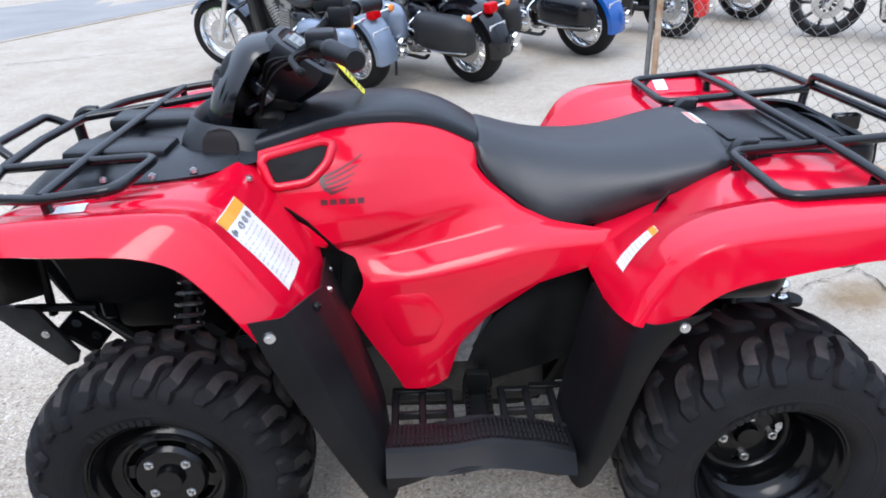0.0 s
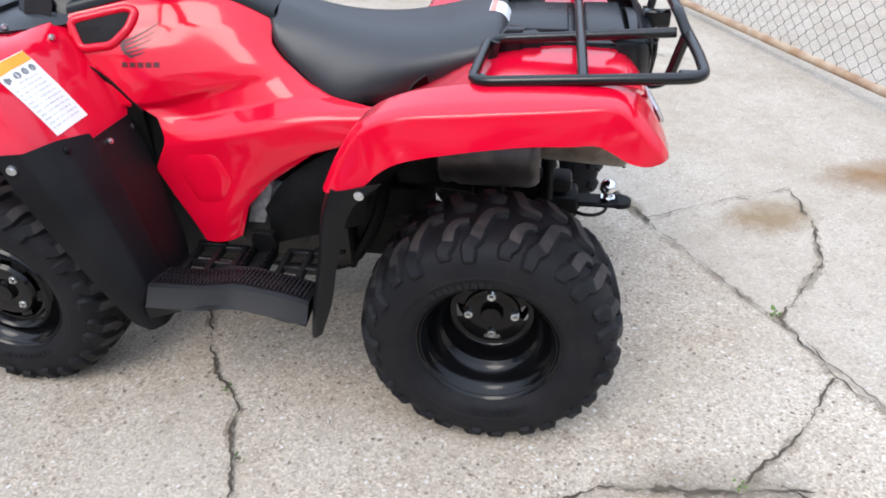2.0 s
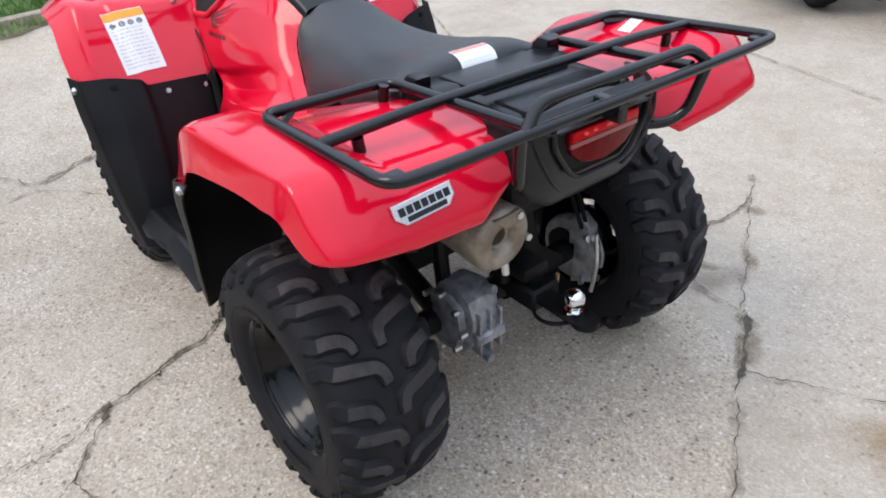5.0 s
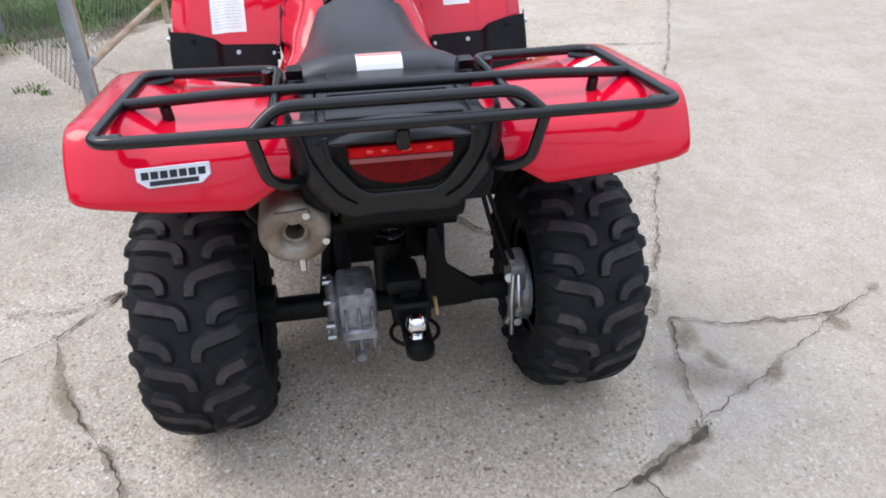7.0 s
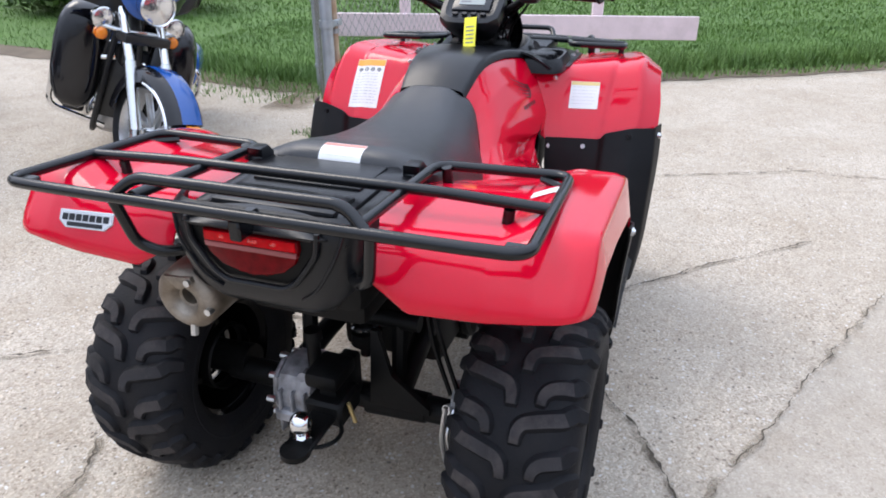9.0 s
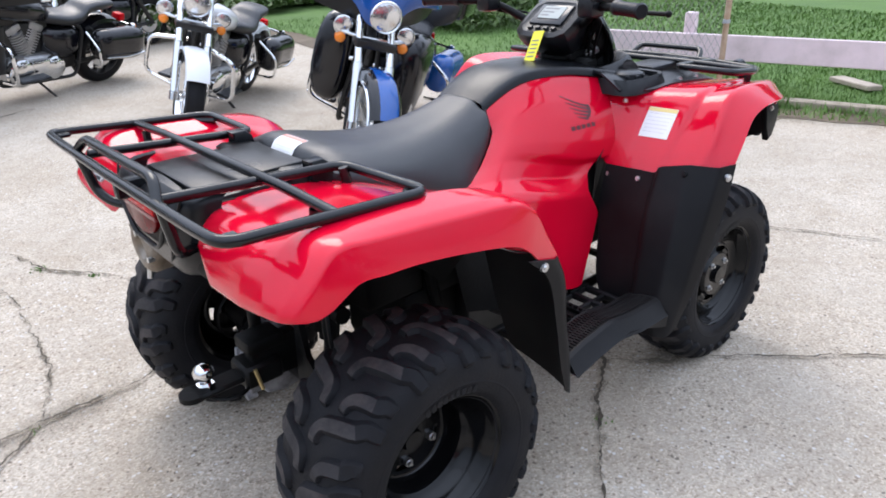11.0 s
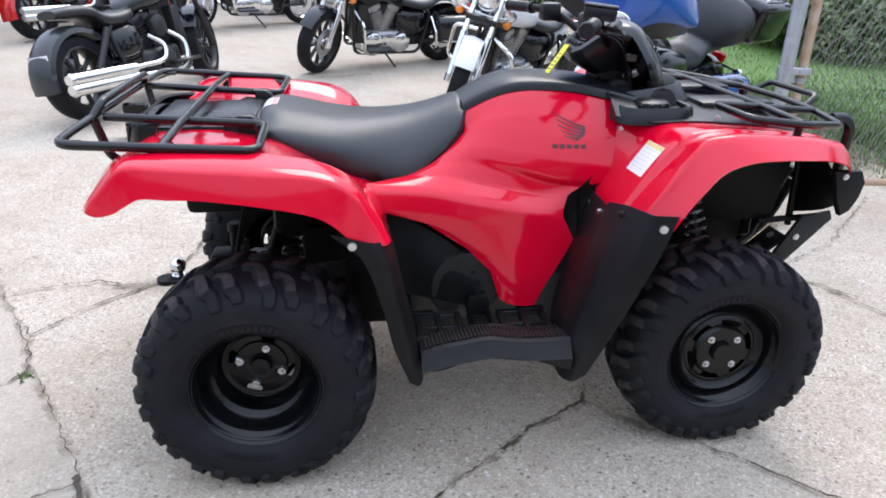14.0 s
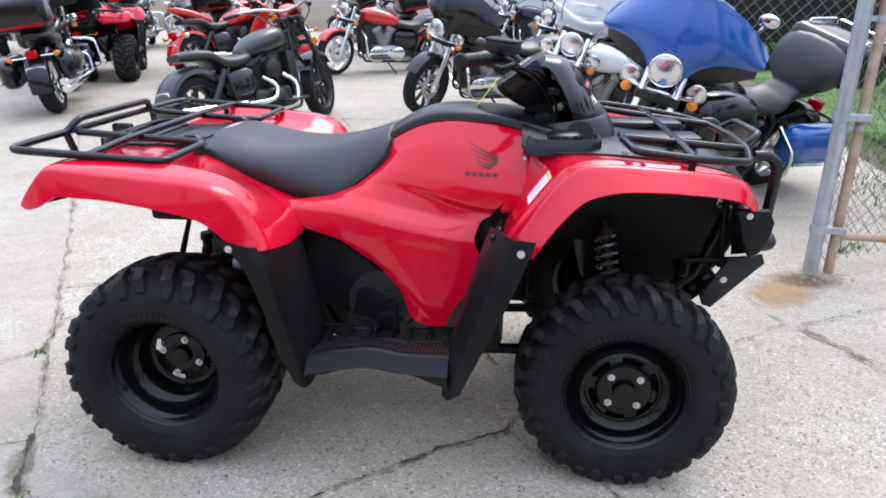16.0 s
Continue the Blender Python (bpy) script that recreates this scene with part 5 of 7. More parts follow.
# fuel cap in its pocket on the right, storage pocket on the left
bm = bmesh.new()
CX, CY = -.440, .198
skin(bm, [rrect(CX, CY, .102, .080, .922, e=5), rrect(CX, CY, .099, .077, .928, e=5), rrect(CX, CY, .090, .069, .926, e=5), rrect(CX, CY, .082, .062, .895, e=5), rrect(CX, CY, .03, .03, .895)], wrap=True)
skin(bm, [rrect(CX, CY, .102, .080, .922, e=5), rrect(CX + .003, CY + .004, .105, .085, .905, e=5), rrect(CX + .004, CY + .004, .107, .088, .885, e=5)], wrap=True)
pocket = part("filler_pocket", bm, BLACKP, atv, "black moulded pocket round the fuel cap", 50)
bm = bmesh.new()
lathe(bm, [(0, .05), (.022, .047), (.026, .04), (.028, 0)], 24, pose(CX, CY, .910, 90))
for i in range(10):
    a = i * math.pi / 5
    box(bm, (.044, -.006, .0), (.053, .006, .02), Matrix.Translation((CX, CY, .910)) @ Matrix.Rotation(a, 4, "Z"), .002)
part("fuel_cap", bm, BLACKP, pocket, "black ribbed fuel cap")
bolts(atv, [(-.335, .272, .875), (-.415, -.262, .882)], (.2, 0, 1), .008)
bolts(atv, [(-.70, -.275, .893), (-.60, -.28, .899), (-.52, -.27, .905), (-.70, .275, .893), (-.60, .28, .899)], (0, 0, 1), .008)

# left side opening with its red lip; a black sheet paints its shaded inside
HOLE = [(-.394, .893), (-.376, .845), (-.305, .853), (-.268, .885), (-.257, .916), (-.279, .921), (-.386, .902)]
bpy.context.view_layer.update()
rim_line = []
for x, z in HOLE:
    ok, q, n, _ = covers[1].ray_cast(V(x, -.5, z), V(0, 1, 0))
    rim_line.append(q if ok else V(x, -.215, z))
bm = bmesh.new()
inner = rounded(rim_line, .01, 3, True)
mid = sum(inner, V(0, 0, 0)) / len(inner)
skin(bm, [[q + V(0, -.002, 0) for q in inner], [q.lerp(mid, .10) + V(0, -.006, 0) for q in inner], [q.lerp(mid, .45) + V(0, -.009, 0) for q in inner], [q.lerp(mid, .97) + V(0, -.010, 0) for q in inner]], wrap=True)
part("cover_vent", bm, mat("painted_opening_shade", (.004, .004, .004), .9), atv, "black sheet painting the shaded opening in the side cover", 0)
bm = bmesh.new()
tube(bm, [q + V(0, -.001, 0) for q in rounded([q + (q - mid) * .10 for q in rim_line], .016, 4, True)], .0105, 10, closed=True)
part("vent_lip", bm, RED, atv)

# ---- tail ----
TAIL = [(.925, .897, .188), (.945, .880, .194), (.950, .82, .190), (.942, .75, .168), (.925, .705, .130), (.895, .688, .105)]
bm = bmesh.new()
rows = []
for x, z, w in TAIL:
    rows.append([(x - .08, -w - .012, z), (x - .03, -w, z), (x - .004, -w * .82, z), (x, -w * .4, z), (x, w * .4, z), (x - .004, w * .82, z), (x - .03, w, z), (x - .08, w + .012, z)])
patch(bm, rows, 5, 4, .008)
tail = part("tail_panel", bm, BLACKP, atv, "black plastic tail panel")
bm = bmesh.new()
box(bm, (.80, -.19, .70), (.915, .19, .875), bevel=.03, seg=2)
part("tail_box", bm, DARKM, tail)
bm = bmesh.new()
prism(bm, [(-.124, .872), (-.120, .838), (-.082, .786), (-.062, .772), (.062, .772), (.082, .786), (.120, .838), (.124, .872)], 0, .945, .9525, .002)
part("lamp_recess", bm, DARKM, tail)
bm = bmesh.new()
patch(bm, [[(.90, y, .893 - .02 * (y / .15) ** 2) for y in (-.15, -.08, 0, .08, .15)], [(.945, y, .888 - .02 * (y / .15) ** 2) for y in (-.15, -.08, 0, .08, .15)], [(.963, y, .872) for y in (-.13, -.07, 0, .07, .13)], [(.960, y, .865) for y in (-.12, -.06, 0, .06, .12)]], 3, 3, .004)
part("lamp_hood", bm, BLACKP, tail)
lens_out = [(-.096, .862), (-.098, .845), (-.088, .818), (-.062, .797), (-.03, .787), (0, .785), (.03, .787), (.062, .797), (.088, .818), (.098, .845), (.096, .862)]
bm = bmesh.new()
prism(bm, lens_out, 0, .945, .962, .004)
lamp = part("tail_lamp", bm, TAILDARK, tail, "dark red tail lamp lens")
bm = bmesh.new()
prism(bm, [(-.093, .842), (.093, .842), (.092, .860), (-.092, .860)], 0, .950, .9645, .002)
part("brake_lens", bm, TAILRED, lamp, "bright red upper lens")
bm = bmesh.new()
prism(bm, [(-.093, .830), (.093, .830), (.094, .840), (-.094, .840)], 0, .950, .964, .002)
part("reflector_band", bm, mat("pale_red_band", (.26, .05, .055), .25, coat=.5), lamp)
for y in (-.056, -.03, .005, .012, .05):
    bm = bmesh.new()
    ball(bm, (.9645, y, .852), .005, 8, 6, (.4, 1.3, .8))
    part("lamp_facet", bm, mat("lamp_facet_red", (.75, .02, .015), .1, coat=.8), lamp)
bm = bmesh.new()
tube(bm, rounded([(.955, -.132, .880), (.957, -.128, .838), (.957, -.086, .780), (.957, -.060, .764), (.957, .060, .764), (.957, .086, .780), (.957, .128, .838), (.955, .132, .880)], .012, 3), .0055, 8)
part("lamp_rim", bm, BLACKP, lamp)
for sd in (1, -1):
    bm = bmesh.new()
    tube(bm, rounded([(.935, sd * .178, .890), (.952, sd * .160, .830), (.950, sd * .118, .762), (.942, sd * .085, .738)], .02, 3), .003, 6)
    part("tail_crease", bm, BLACKP, tail)
bm = bmesh.new()
box(bm, (.935, -.012, .865), (1.000, .012, .905), bevel=.004)
part("rack_bracket", bm, RACKM, tail)
# plain silver badge on the left rear fender
bm = bmesh.new()
bpy.context.view_layer.update()
ok, q, n, _ = rear_fenders[1].ray_cast(V(1.3, -.398, .822), V(-1, 0, 0))
Mb = pose(q.x, q.y, q.z, 0, -math.degrees(math.asin(n.z)), math.degrees(math.atan2(n.y, n.x)))
prism(bm, [(-.062, .018), (.062, .018), (.062, -.004), (.045, -.018), (-.045, -.018), (-.062, -.004)], 0, -.001, .004, .001)
bmesh.ops.transform(bm, matrix=Mb, verts=bm.verts[:])
badge = part("badge", bm, SILVER, atv, "silver and black plate badge on the fender", 0)
bm = bmesh.new()
prism(bm, [(-.059, .0145), (.059, .0145), (.059, -.003), (.043, -.0155), (-.043, -.0155), (-.059, -.003)], 0, .003, .0048)
bmesh.ops.transform(bm, matrix=Mb, verts=bm.verts[:])
part("badge_field", bm, mat("badge_grey", (.60, .60, .61), .3, metal=.5), badge, smooth=0)
for y0, y1, z0, z1 in [(-.0537 + i * .0158, -.0413 + i * .0158, -.003, .010) for i in range(7)] + [(-.041, .041, -.0145, -.0062)]:
    bm = bmesh.new()
    box(bm, (.0046, y0, z0), (.0058, y1, z1))
    bmesh.ops.transform(bm, matrix=Mb, verts=bm.verts[:])
    part("badge_bar", bm, BLACKP, badge, smooth=0)

# ---- running gear ----
# exhaust muffler on the left
bm = bmesh.new()
lathe(bm, [(-.42, .0), (-.42, .03), (-.36, .066), (-.30, .07), (-.02, .07), (-.006, .0685), (.0, .064), (.006, .056), (.009, .046), (.007, .040), (.006, .036), (.003, .031), (-.012, .024), (-.014, .019), (-.10, .018), (-.10, .0)], 32, Matrix.Translation((.912, -.208, .668)) @ Matrix.Rotation(radians(-90), 4, "Z") @ Matrix.Rotation(radians(-4), 4, "X"))
muffler = part("muffler", bm, EXHM, atv, "tan heat-stained steel muffler")
bm = bmesh.new()
prism(bm, [(-.032, .056), (.030, .060), (.036, .050), (.006, .030), (-.004, .030)], 0, .002, .014, .002)
bmesh.ops.transform(bm, matrix=Matrix.Translation((.912, -.208, .668)), verts=bm.verts[:])
part("end_cap", bm, EXHM, muffler)
for a, b in (((.922, -.182, .718), (.932, -.182, .718)), ((.908, -.150, .655), (.924, -.150, .655)), ((.908, -.2, .612), (.912, -.2, .588))):
    bm = bmesh.new()
    rod(bm, a, b, .0075, seg=8)
    part("cap_bolt", bm, STEEL, muffler)
bm = bmesh.new()
skin(bm, [[(x, -.246 + r * math.cos(a), .640 + r * 1.02 * math.sin(a)) for a in [math.pi * (.40 + 1.05 * i / 10) for i in range(11)]] for x, r in ((.478, .060), (.486, .078), (.50, .081), (.512, .078), (.53, .084), (.69, .084), (.705, .080), (.715, .070))])
bmesh.ops.solidify(bm, geom=bm.faces[:], thickness=.003)
part("heat_shield", bm, mat("heat_shield_grey", (.22, .20, .19), .34, metal=.7, vary=.25, scale=20), muffler, "dark heat shield")
# rear axle, final drive, swingarm
bm = bmesh.new()
rod(bm, (.634, -.34, HUB), (.634, .34, HUB), .032, seg=16)
rod(bm, (.634, .05, HUB), (.634, .20, HUB), .042, .036, 16)
rod(bm, (.634, .20, HUB), (.634, .34, HUB), .027, seg=14)
axle = part("rear_axle", bm, DARKM, atv, "black rear axle tube")
for k in range(8):
    a = k * math.pi / 4
    bm = bmesh.new()
    rod(bm, (.662 + .075 * math.cos(a), -.176, .305 + .075 * math.sin(a)), (.662 + .075 * math.cos(a), -.155, .305 + .075 * math.sin(a)), .008, seg=8)
    part("housing_bolt", bm, STEEL, axle)
bm = bmesh.new()
prism(bm, [(.585, .225), (.66, .205), (.715, .218), (.745, .265), (.750, .335), (.732, .382), (.69, .402), (.62, .388), (.575, .32)], 1, -.145, -.050, .018)
prism(bm, [(.60, .24), (.66, .222), (.71, .24), (.735, .295), (.725, .362), (.68, .386), (.62, .372), (.585, .31)], 1, -.172, -.14, .02)
for i in range(3):
    box(bm, (.725, -.132 + i * .032, .235), (.762, -.124 + i * .032, .352), None, .003)
box(bm, (.735, -.142, .268), (.766, -.052, .300), None, .006)
rod(bm, (.735, -.098, .215), (.762, -.098, .212), .016, .013, 8)
rod(bm, (.715, -.075, .385), (.742, -.070, .392), .014, .012, 8)
part("final_drive", bm, mat("dull_cast_alloy", (.27, .27, .285), .5, metal=.5, vary=.45, scale=30, bump=.5, bump_scale=80), atv, "grey cast aluminium final drive housing")
bm = bmesh.new()
for y in (-.16, .13):
    tube(bm, rounded([(.634, y, HUB + .03), (.45, y * .9, .36), (.2, y * .7, .38)], .06, 4), .028, 10)
tube(bm, [(.60, -.17, .50), (.60, .17, .50)], .022, 10)
prism(bm, [(.075, .315), (.225, .315), (.225, .335), (.13, .405), (.105, .52), (.085, .52)], 0, .675, .690, .003)
for y in (-.12, .12):
    tube(bm, [(.60, y, .50), (.62, y, .33)], .02, 8)
part("swingarm", bm, DARKM, atv, "black steel swingarm")
# splash liners inside the rear fenders
for s in (1, -1):
    bm = bmesh.new()
    prism(bm, [(.42, .60), (.78, .66), (.84, .74), (.80, .82), (.46, .80), (.40, .70)], 1, s * .125, s * .133, .003)
    part("splash_liner", bm, DARKM, atv)
# hitch with chrome ball
bm = bmesh.new()
box(bm, (.66, .0, .33), (.79, .045, .44), bevel=.008, seg=2)
box(bm, (.70, -.03, .415), (.80, .052, .455), bevel=.012, seg=2)
part("hitch_post", bm, DARKM, atv, "black hitch post")
bm = bmesh.new()
box(bm, (.72, -.02, .34), (.82, .07, .40), bevel=.008)
part("hitch_receiver", bm, DARKM, atv)
bm = bmesh.new()
box(bm, (.79, -.007, .361), (.935, .057, .375), bevel=.005)
rod(bm, (.935, .025, .361), (.935, .025, .375), .032, seg=20)
hitch = part("tow_hitch", bm, DARKM, atv, "black tow hitch plate")
bm = bmesh.new()
rod(bm, (.735, -.035, .40), (.735, -.035, .50), .016, seg=12)
rod(bm, (.735, -.035, .50), (.735, -.035, .525), .022, .02, 12)
part("hitch_bush", bm, DARKM, hitch)
bm = bmesh.new()
ball(bm, (.902, .023, .413), .0245, 20, 14)
rod(bm, (.902, .023, .368), (.902, .023, .398), .014, seg=14)
rod(bm, (.902, .023, .376), (.902, .023, .384), .022, seg=6)
part("tow_ball", bm, CHROME, hitch, "polished chrome tow ball")
bm = bmesh.new()
tube(bm, [(.85 + .05 * math.cos(a), .025 + .055 * math.sin(a), .350) for a in [2 * math.pi * i / 20 for i in range(20)]], .005, 6, closed=True)
part("safety_ring", bm, DARKM, hitch)
bm = bmesh.new()
rod(bm, (.80, .08, .40), (.79, .088, .345), .005, seg=8)
part("hitch_pin", bm, mat("brass_pin", (.55, .42, .2), .35, metal=.8), hitch)
# brake drum lever and shield on the right
bm = bmesh.new()
lathe(bm, [(.300, .0), (.300, .035), (.306, .05), (.312, .088), (.320, .094), (.345, .094), (.350, .080)], 28, Matrix.Translation((.634, 0, .292)))
prism(bm, [(.66, .20), (.735, .235), (.742, .30), (.725, .345), (.665, .36)], 1, .296, .318, .006)
prism(bm, [(.655, .33), (.728, .335), (.72, .405), (.68, .43), (.65, .40)], 1, .285, .325, .008)
drum = part("brake_plate", bm, mat("dirty_alloy", (.36, .36, .37), .45, metal=.5, vary=.4, scale=28, bump=.5, bump_scale=70), atv, "grey cast rear brake backing plate")
for p, q, r in (((.735, .30, .255), (.752, .30, .258), .010), ((.742, .302, .30), (.757, .302, .302), .009), ((.715, .285, .375), (.73, .28, .38), .012), ((.70, .29, .235), (.712, .282, .225), .008)):
    bm = bmesh.new()
    rod(bm, p, q, r, seg=8)
    part("plate_bolt", bm, STEEL, drum)
bm = bmesh.new()
tube(bm, smooth_line([(.745, .285, .40), (.758, .280, .33), (.752, .285, .27), (.74, .29, .215)], 4), .006, 8)
tube(bm, smooth_line([(.735, .30, .39), (.765, .295, .345), (.76, .30, .30)], 4), .004, 6)
part("brake_arm", bm, STEEL, drum, "bright brake arm and rod")
bm = bmesh.new()
for k in range(2):
    tube(bm, smooth_line([(.70, .30 - .02 * k, .40), (.69, .255 - .02 * k, .53), (.66, .20, .69)], 5), .006, 6)
part("brake_cable", bm, DARKM, atv)


def shock(name, top, bot, turns, r, material):
    bm = bmesh.new()
    top, bot = V(*top), V(*bot)
    d = bot - top
    q = d.to_track_quat("Z", "Y").to_matrix()
    n = turns * 12
    tube(bm, [top + d * (.15 + .7 * i / n) + q @ V(r * math.cos(i * math.pi / 6), r * math.sin(i * math.pi / 6), 0) for i in range(n + 1)], .006, 6)
    spring = part(name, bm, material, atv, "coil spring damper")
    bm = bmesh.new()
    rod(bm, top, bot, r * .5, seg=12)
    rod(bm, top + d * .1, top + d * .16, r * 1.15, seg=14)
    rod(bm, top + d * .84, top + d * .92, r * 1.15, seg=14)
    part("damper", bm, DARKM, spring)


for s in (1, -1):
    shock("front_spring", (-.565, s * .255, .70), (-.60, s * .37, .44), 8, .027, mat("spring_grey", (.045, .045, .047), .22, spec=.7, coat=.5))
shock("rear_spring", (.54, .01, .78), (.565, .01, .36), 11, .034, mat("spring_black", (.035, .035, .036), .12, spec=.9, coat=1.0))
# engine and frame mass
bm = bmesh.new()
box(bm, (-.30, -.20, .22), (.22, .20, .48), bevel=.04, seg=2)
box(bm, (-.22, -.13, .46), (.05, .13, .74), bevel=.03, seg=2)
lathe(bm, [(-.27, .0), (-.27, .09), (-.25, .115), (-.18, .12)], 28, Matrix.Translation((.03, 0, .42)))
lathe(bm, [(.18, .12), (.25, .115), (.285, .10), (.285, 0)], 28, Matrix.Translation((.06, 0, .43)))
engine = part("engine", bm, ENGBLK, atv, "black engine block")
bm = bmesh.new()
ball(bm, (.02, .235, .43), .07, 16, 10, (1, .6, 1))
for i in range(4):
    rod(bm, (.0 + i * .015, .25, .38 + i * .03), (.0 + i * .015, .285, .38 + i * .03), .008, seg=6)
part("clutch_cover", bm, ALU, engine)
bm = bmesh.new()
prism(bm, [(-.03, .41), (.02, .41), (.06, .52), (.045, .55), (.01, .54)], 1, -.275, -.24, .01)
part("crank_cover", bm, mat("pale_alloy", (.30, .30, .30), .5, metal=.5, vary=.35, scale=40, bump=.4), engine, "pale cast alloy cover")
bm = bmesh.new()
for s in (1, -1):
    tube(bm, rounded([(-.86, s * .13, .50), (-.55, s * .16, .24), (.2, s * .16, .21), (.30, s * .16, .40), (.34, s * .15, .68), (.85, s * .14, .72)], .08, 4), .017, 8)
    tube(bm, rounded([(-.92, s * .14, .70), (-.5, s * .15, .78), (-.1, s * .12, .82), (.34, s * .14, .70)], .08, 4), .017, 8)
    tube(bm, [(-.86, s * .13, .50), (-.93, s * .15, .72)], .015, 8)
for x, z in ((-.55, .25), (.2, .22), (.34, .66), (.82, .72)):
    tube(bm, [(x, -.16, z), (x, .16, z)], .014, 8)
part("frame", bm, DARKM, atv, "black tubular steel frame")
bm = bmesh.new()
box(bm, (.56, -.12, .62), (.83, .15, .84), bevel=.02, seg=2)
box(bm, (.33, -.13, .46), (.52, .15, .80), bevel=.02, seg=2)
box(bm, (.20, -.15, .24), (.40, .15, .47), bevel=.03, seg=2)
part("rear_frame_box", bm, DARKM, atv, "black frame and battery box")
# dark under-seat plastics, air box, radiator, inner fenders
bm = bmesh.new()
box(bm, (.10, -.17, .44), (.33, .17, .72), bevel=.03, seg=2)
box(bm, (.30, -.15, .54), (.60, .15, .80), bevel=.03, seg=2)
part("air_box", bm, DARKM, atv, "black plastic air box")
for s in (1, -1):
    bm = bmesh.new()
    patch(bm, [[(.31, s * .22, .66), (.20, s * .25, .61), (.09, s * .27, .54), (.03, s * .28, .46)], [(.30, s * .24, .55), (.20, s * .27, .52), (.11, s * .285, .48), (.04, s * .29, .42)], [(.28, s * .26, .42), (.19, s * .28, .40), (.10, s * .29, .38), (.03, s * .295, .36)]], 4, 4, .006)
    part("engine_side_panel", bm, DARKM, atv)
    bm = bmesh.new()
    patch(bm, [[(-.25, s * .25, .70), (-.35, s * .24, .80), (-.5, s * .24, .85), (-.7, s * .24, .84), (-.87, s * .25, .80)], [(-.27, s * .22, .5), (-.36, s * .2, .6), (-.5, s * .20, .62), (-.7, s * .22, .58), (-.84, s * .245, .59)]], 3, 3, .004)
    part("inner_fender", bm, DARKM, atv)
    bm = bmesh.new()
    reach = (.55, .75) if s > 0 else (.43, .46)
    patch(bm, [[(.30, s * .32, .66), (.40, s * .30, .74), (reach[0], s * .28, .80), (reach[1], s * .26, .82)], [(.31, s * .20, .50), (.40, s * .19, .58), (reach[0], s * .18, .66), (reach[1], s * .17, .70)]], 3, 3, .004)
    part("inner_fender", bm, DARKM, atv)
    # dark cover behind the notch of the side cover
    bm = bmesh.new()
    box(bm, (-.37, s * .15, .42), (-.20, s * .228, .80), bevel=.02, seg=2)
    part("engine_shroud", bm, DARKM, atv)
    # front suspension arms and drive shaft
    bm = bmesh.new()
    for z0, z1, x0, x1 in ((.34, .24, -.70, -.52), (.45, .36, -.68, -.54)):
        tube(bm, [(x0, s * .14, z0), (-.634, s * .36, z1)], .013, 8)
        tube(bm, [(x1, s * .14, z0), (-.634, s * .36, z1)], .013, 8)
    rod(bm, (-.634, s * .12, .33), (-.634, s * .38, .288), .018, seg=10)
    tube(bm, [(-.74, s * .10, .40), (-.74, s * .36, .36)], .010, 8)
    part("suspension_arm", bm, DARKM, atv, "black suspension arms")
bm = bmesh.new()
box(bm, (-.84, -.17, .50), (-.80, .17, .80), bevel=.01)
box(bm, (-.80, -.19, .48), (-.52, .19, .80), bevel=.03, seg=2)
part("radiator", bm, DARKM, atv, "black radiator and shroud")
# front bumper and skid plate
for s in (1, -1):
    bm = bmesh.new()
    prism(bm, [(-.856, .792), (-.935, .792), (-.951, .76), (-.945, .72), (-.927, .681), (-.903, .667), (-.881, .717)], 1, s * .425, s * .447, .004)
    guard = part("bumper_cheek", bm, GUARD, atv, "black plastic bumper cheek")
    bolts(guard, [(-.888, s * .449, .778)], (0, s, 0), .009)
    bm = bmesh.new()
    patch(bm, [[(-.862, s * .43, .79), (-.90, s * .33, .80), (-.925, s * .20, .775)], [(-.905, s * .43, .70), (-.945, s * .33, .645), (-.955, s * .17, .580)]], 3, 3, .008)
    part("bumper_wing", bm, GUARD, atv)
    bm = bmesh.new()
    tube(bm, rounded([(-.935, s * .39, .685), (-.985, s * .35, .675), (-1.0, s * .25, .675), (-1.0, 0, .675)], .03, 4), .018, 10)
    part("bumper_bar", bm, GUARD, atv)
    bm = bmesh.new()
    prism(bm, [(-1.0, .60), (-.99, .625), (-.905, .612), (-.842, .495), (-.852, .47), (-.875, .462), (-.96, .56)], 1, s * .285, s * .30, .004)
    arm = part("skid_arm", bm, mat("worn_black_steel", (.022, .022, .022), .45, vary=.3, scale=20, spec=.3), atv, "worn black skid plate arm")
    bolts(arm, [(-.897, s * .302, .55)], (0, s, 0), .010)
    bm = bmesh.new()
    box(bm, (-.05, -.045, -.006), (.05, .045, .006), pose(-.862, s * .215, .50, 0, 42, 0), .003)
    bracket = part("mount_plate", bm, GUARD, atv, "black steel mount plate")
    for k in (-.025, .025):
        bm = bmesh.new()
        rod(bm, pose(-.862, s * .215, .50, 0, 42, 0) @ V(k, 0, .005), pose(-.862, s * .215, .50, 0, 42, 0) @ V(k, 0, .009), .011, seg=14)
        part("mount_bolt", bm, STEEL, bracket)
    bm = bmesh.new()
    tube(bm, [(-.886, s * .25, .78), (-.898, s * .25, .57)], .010, 8)
    part("bumper_stay", bm, DARKM, atv)
    bm = bmesh.new()
    tube(bm, [(-.80, s * .25, .585), (-.96, s * .27, .60)], .010, 8)
    part("bumper_stay", bm, DARKM, atv)
bm = bmesh.new()
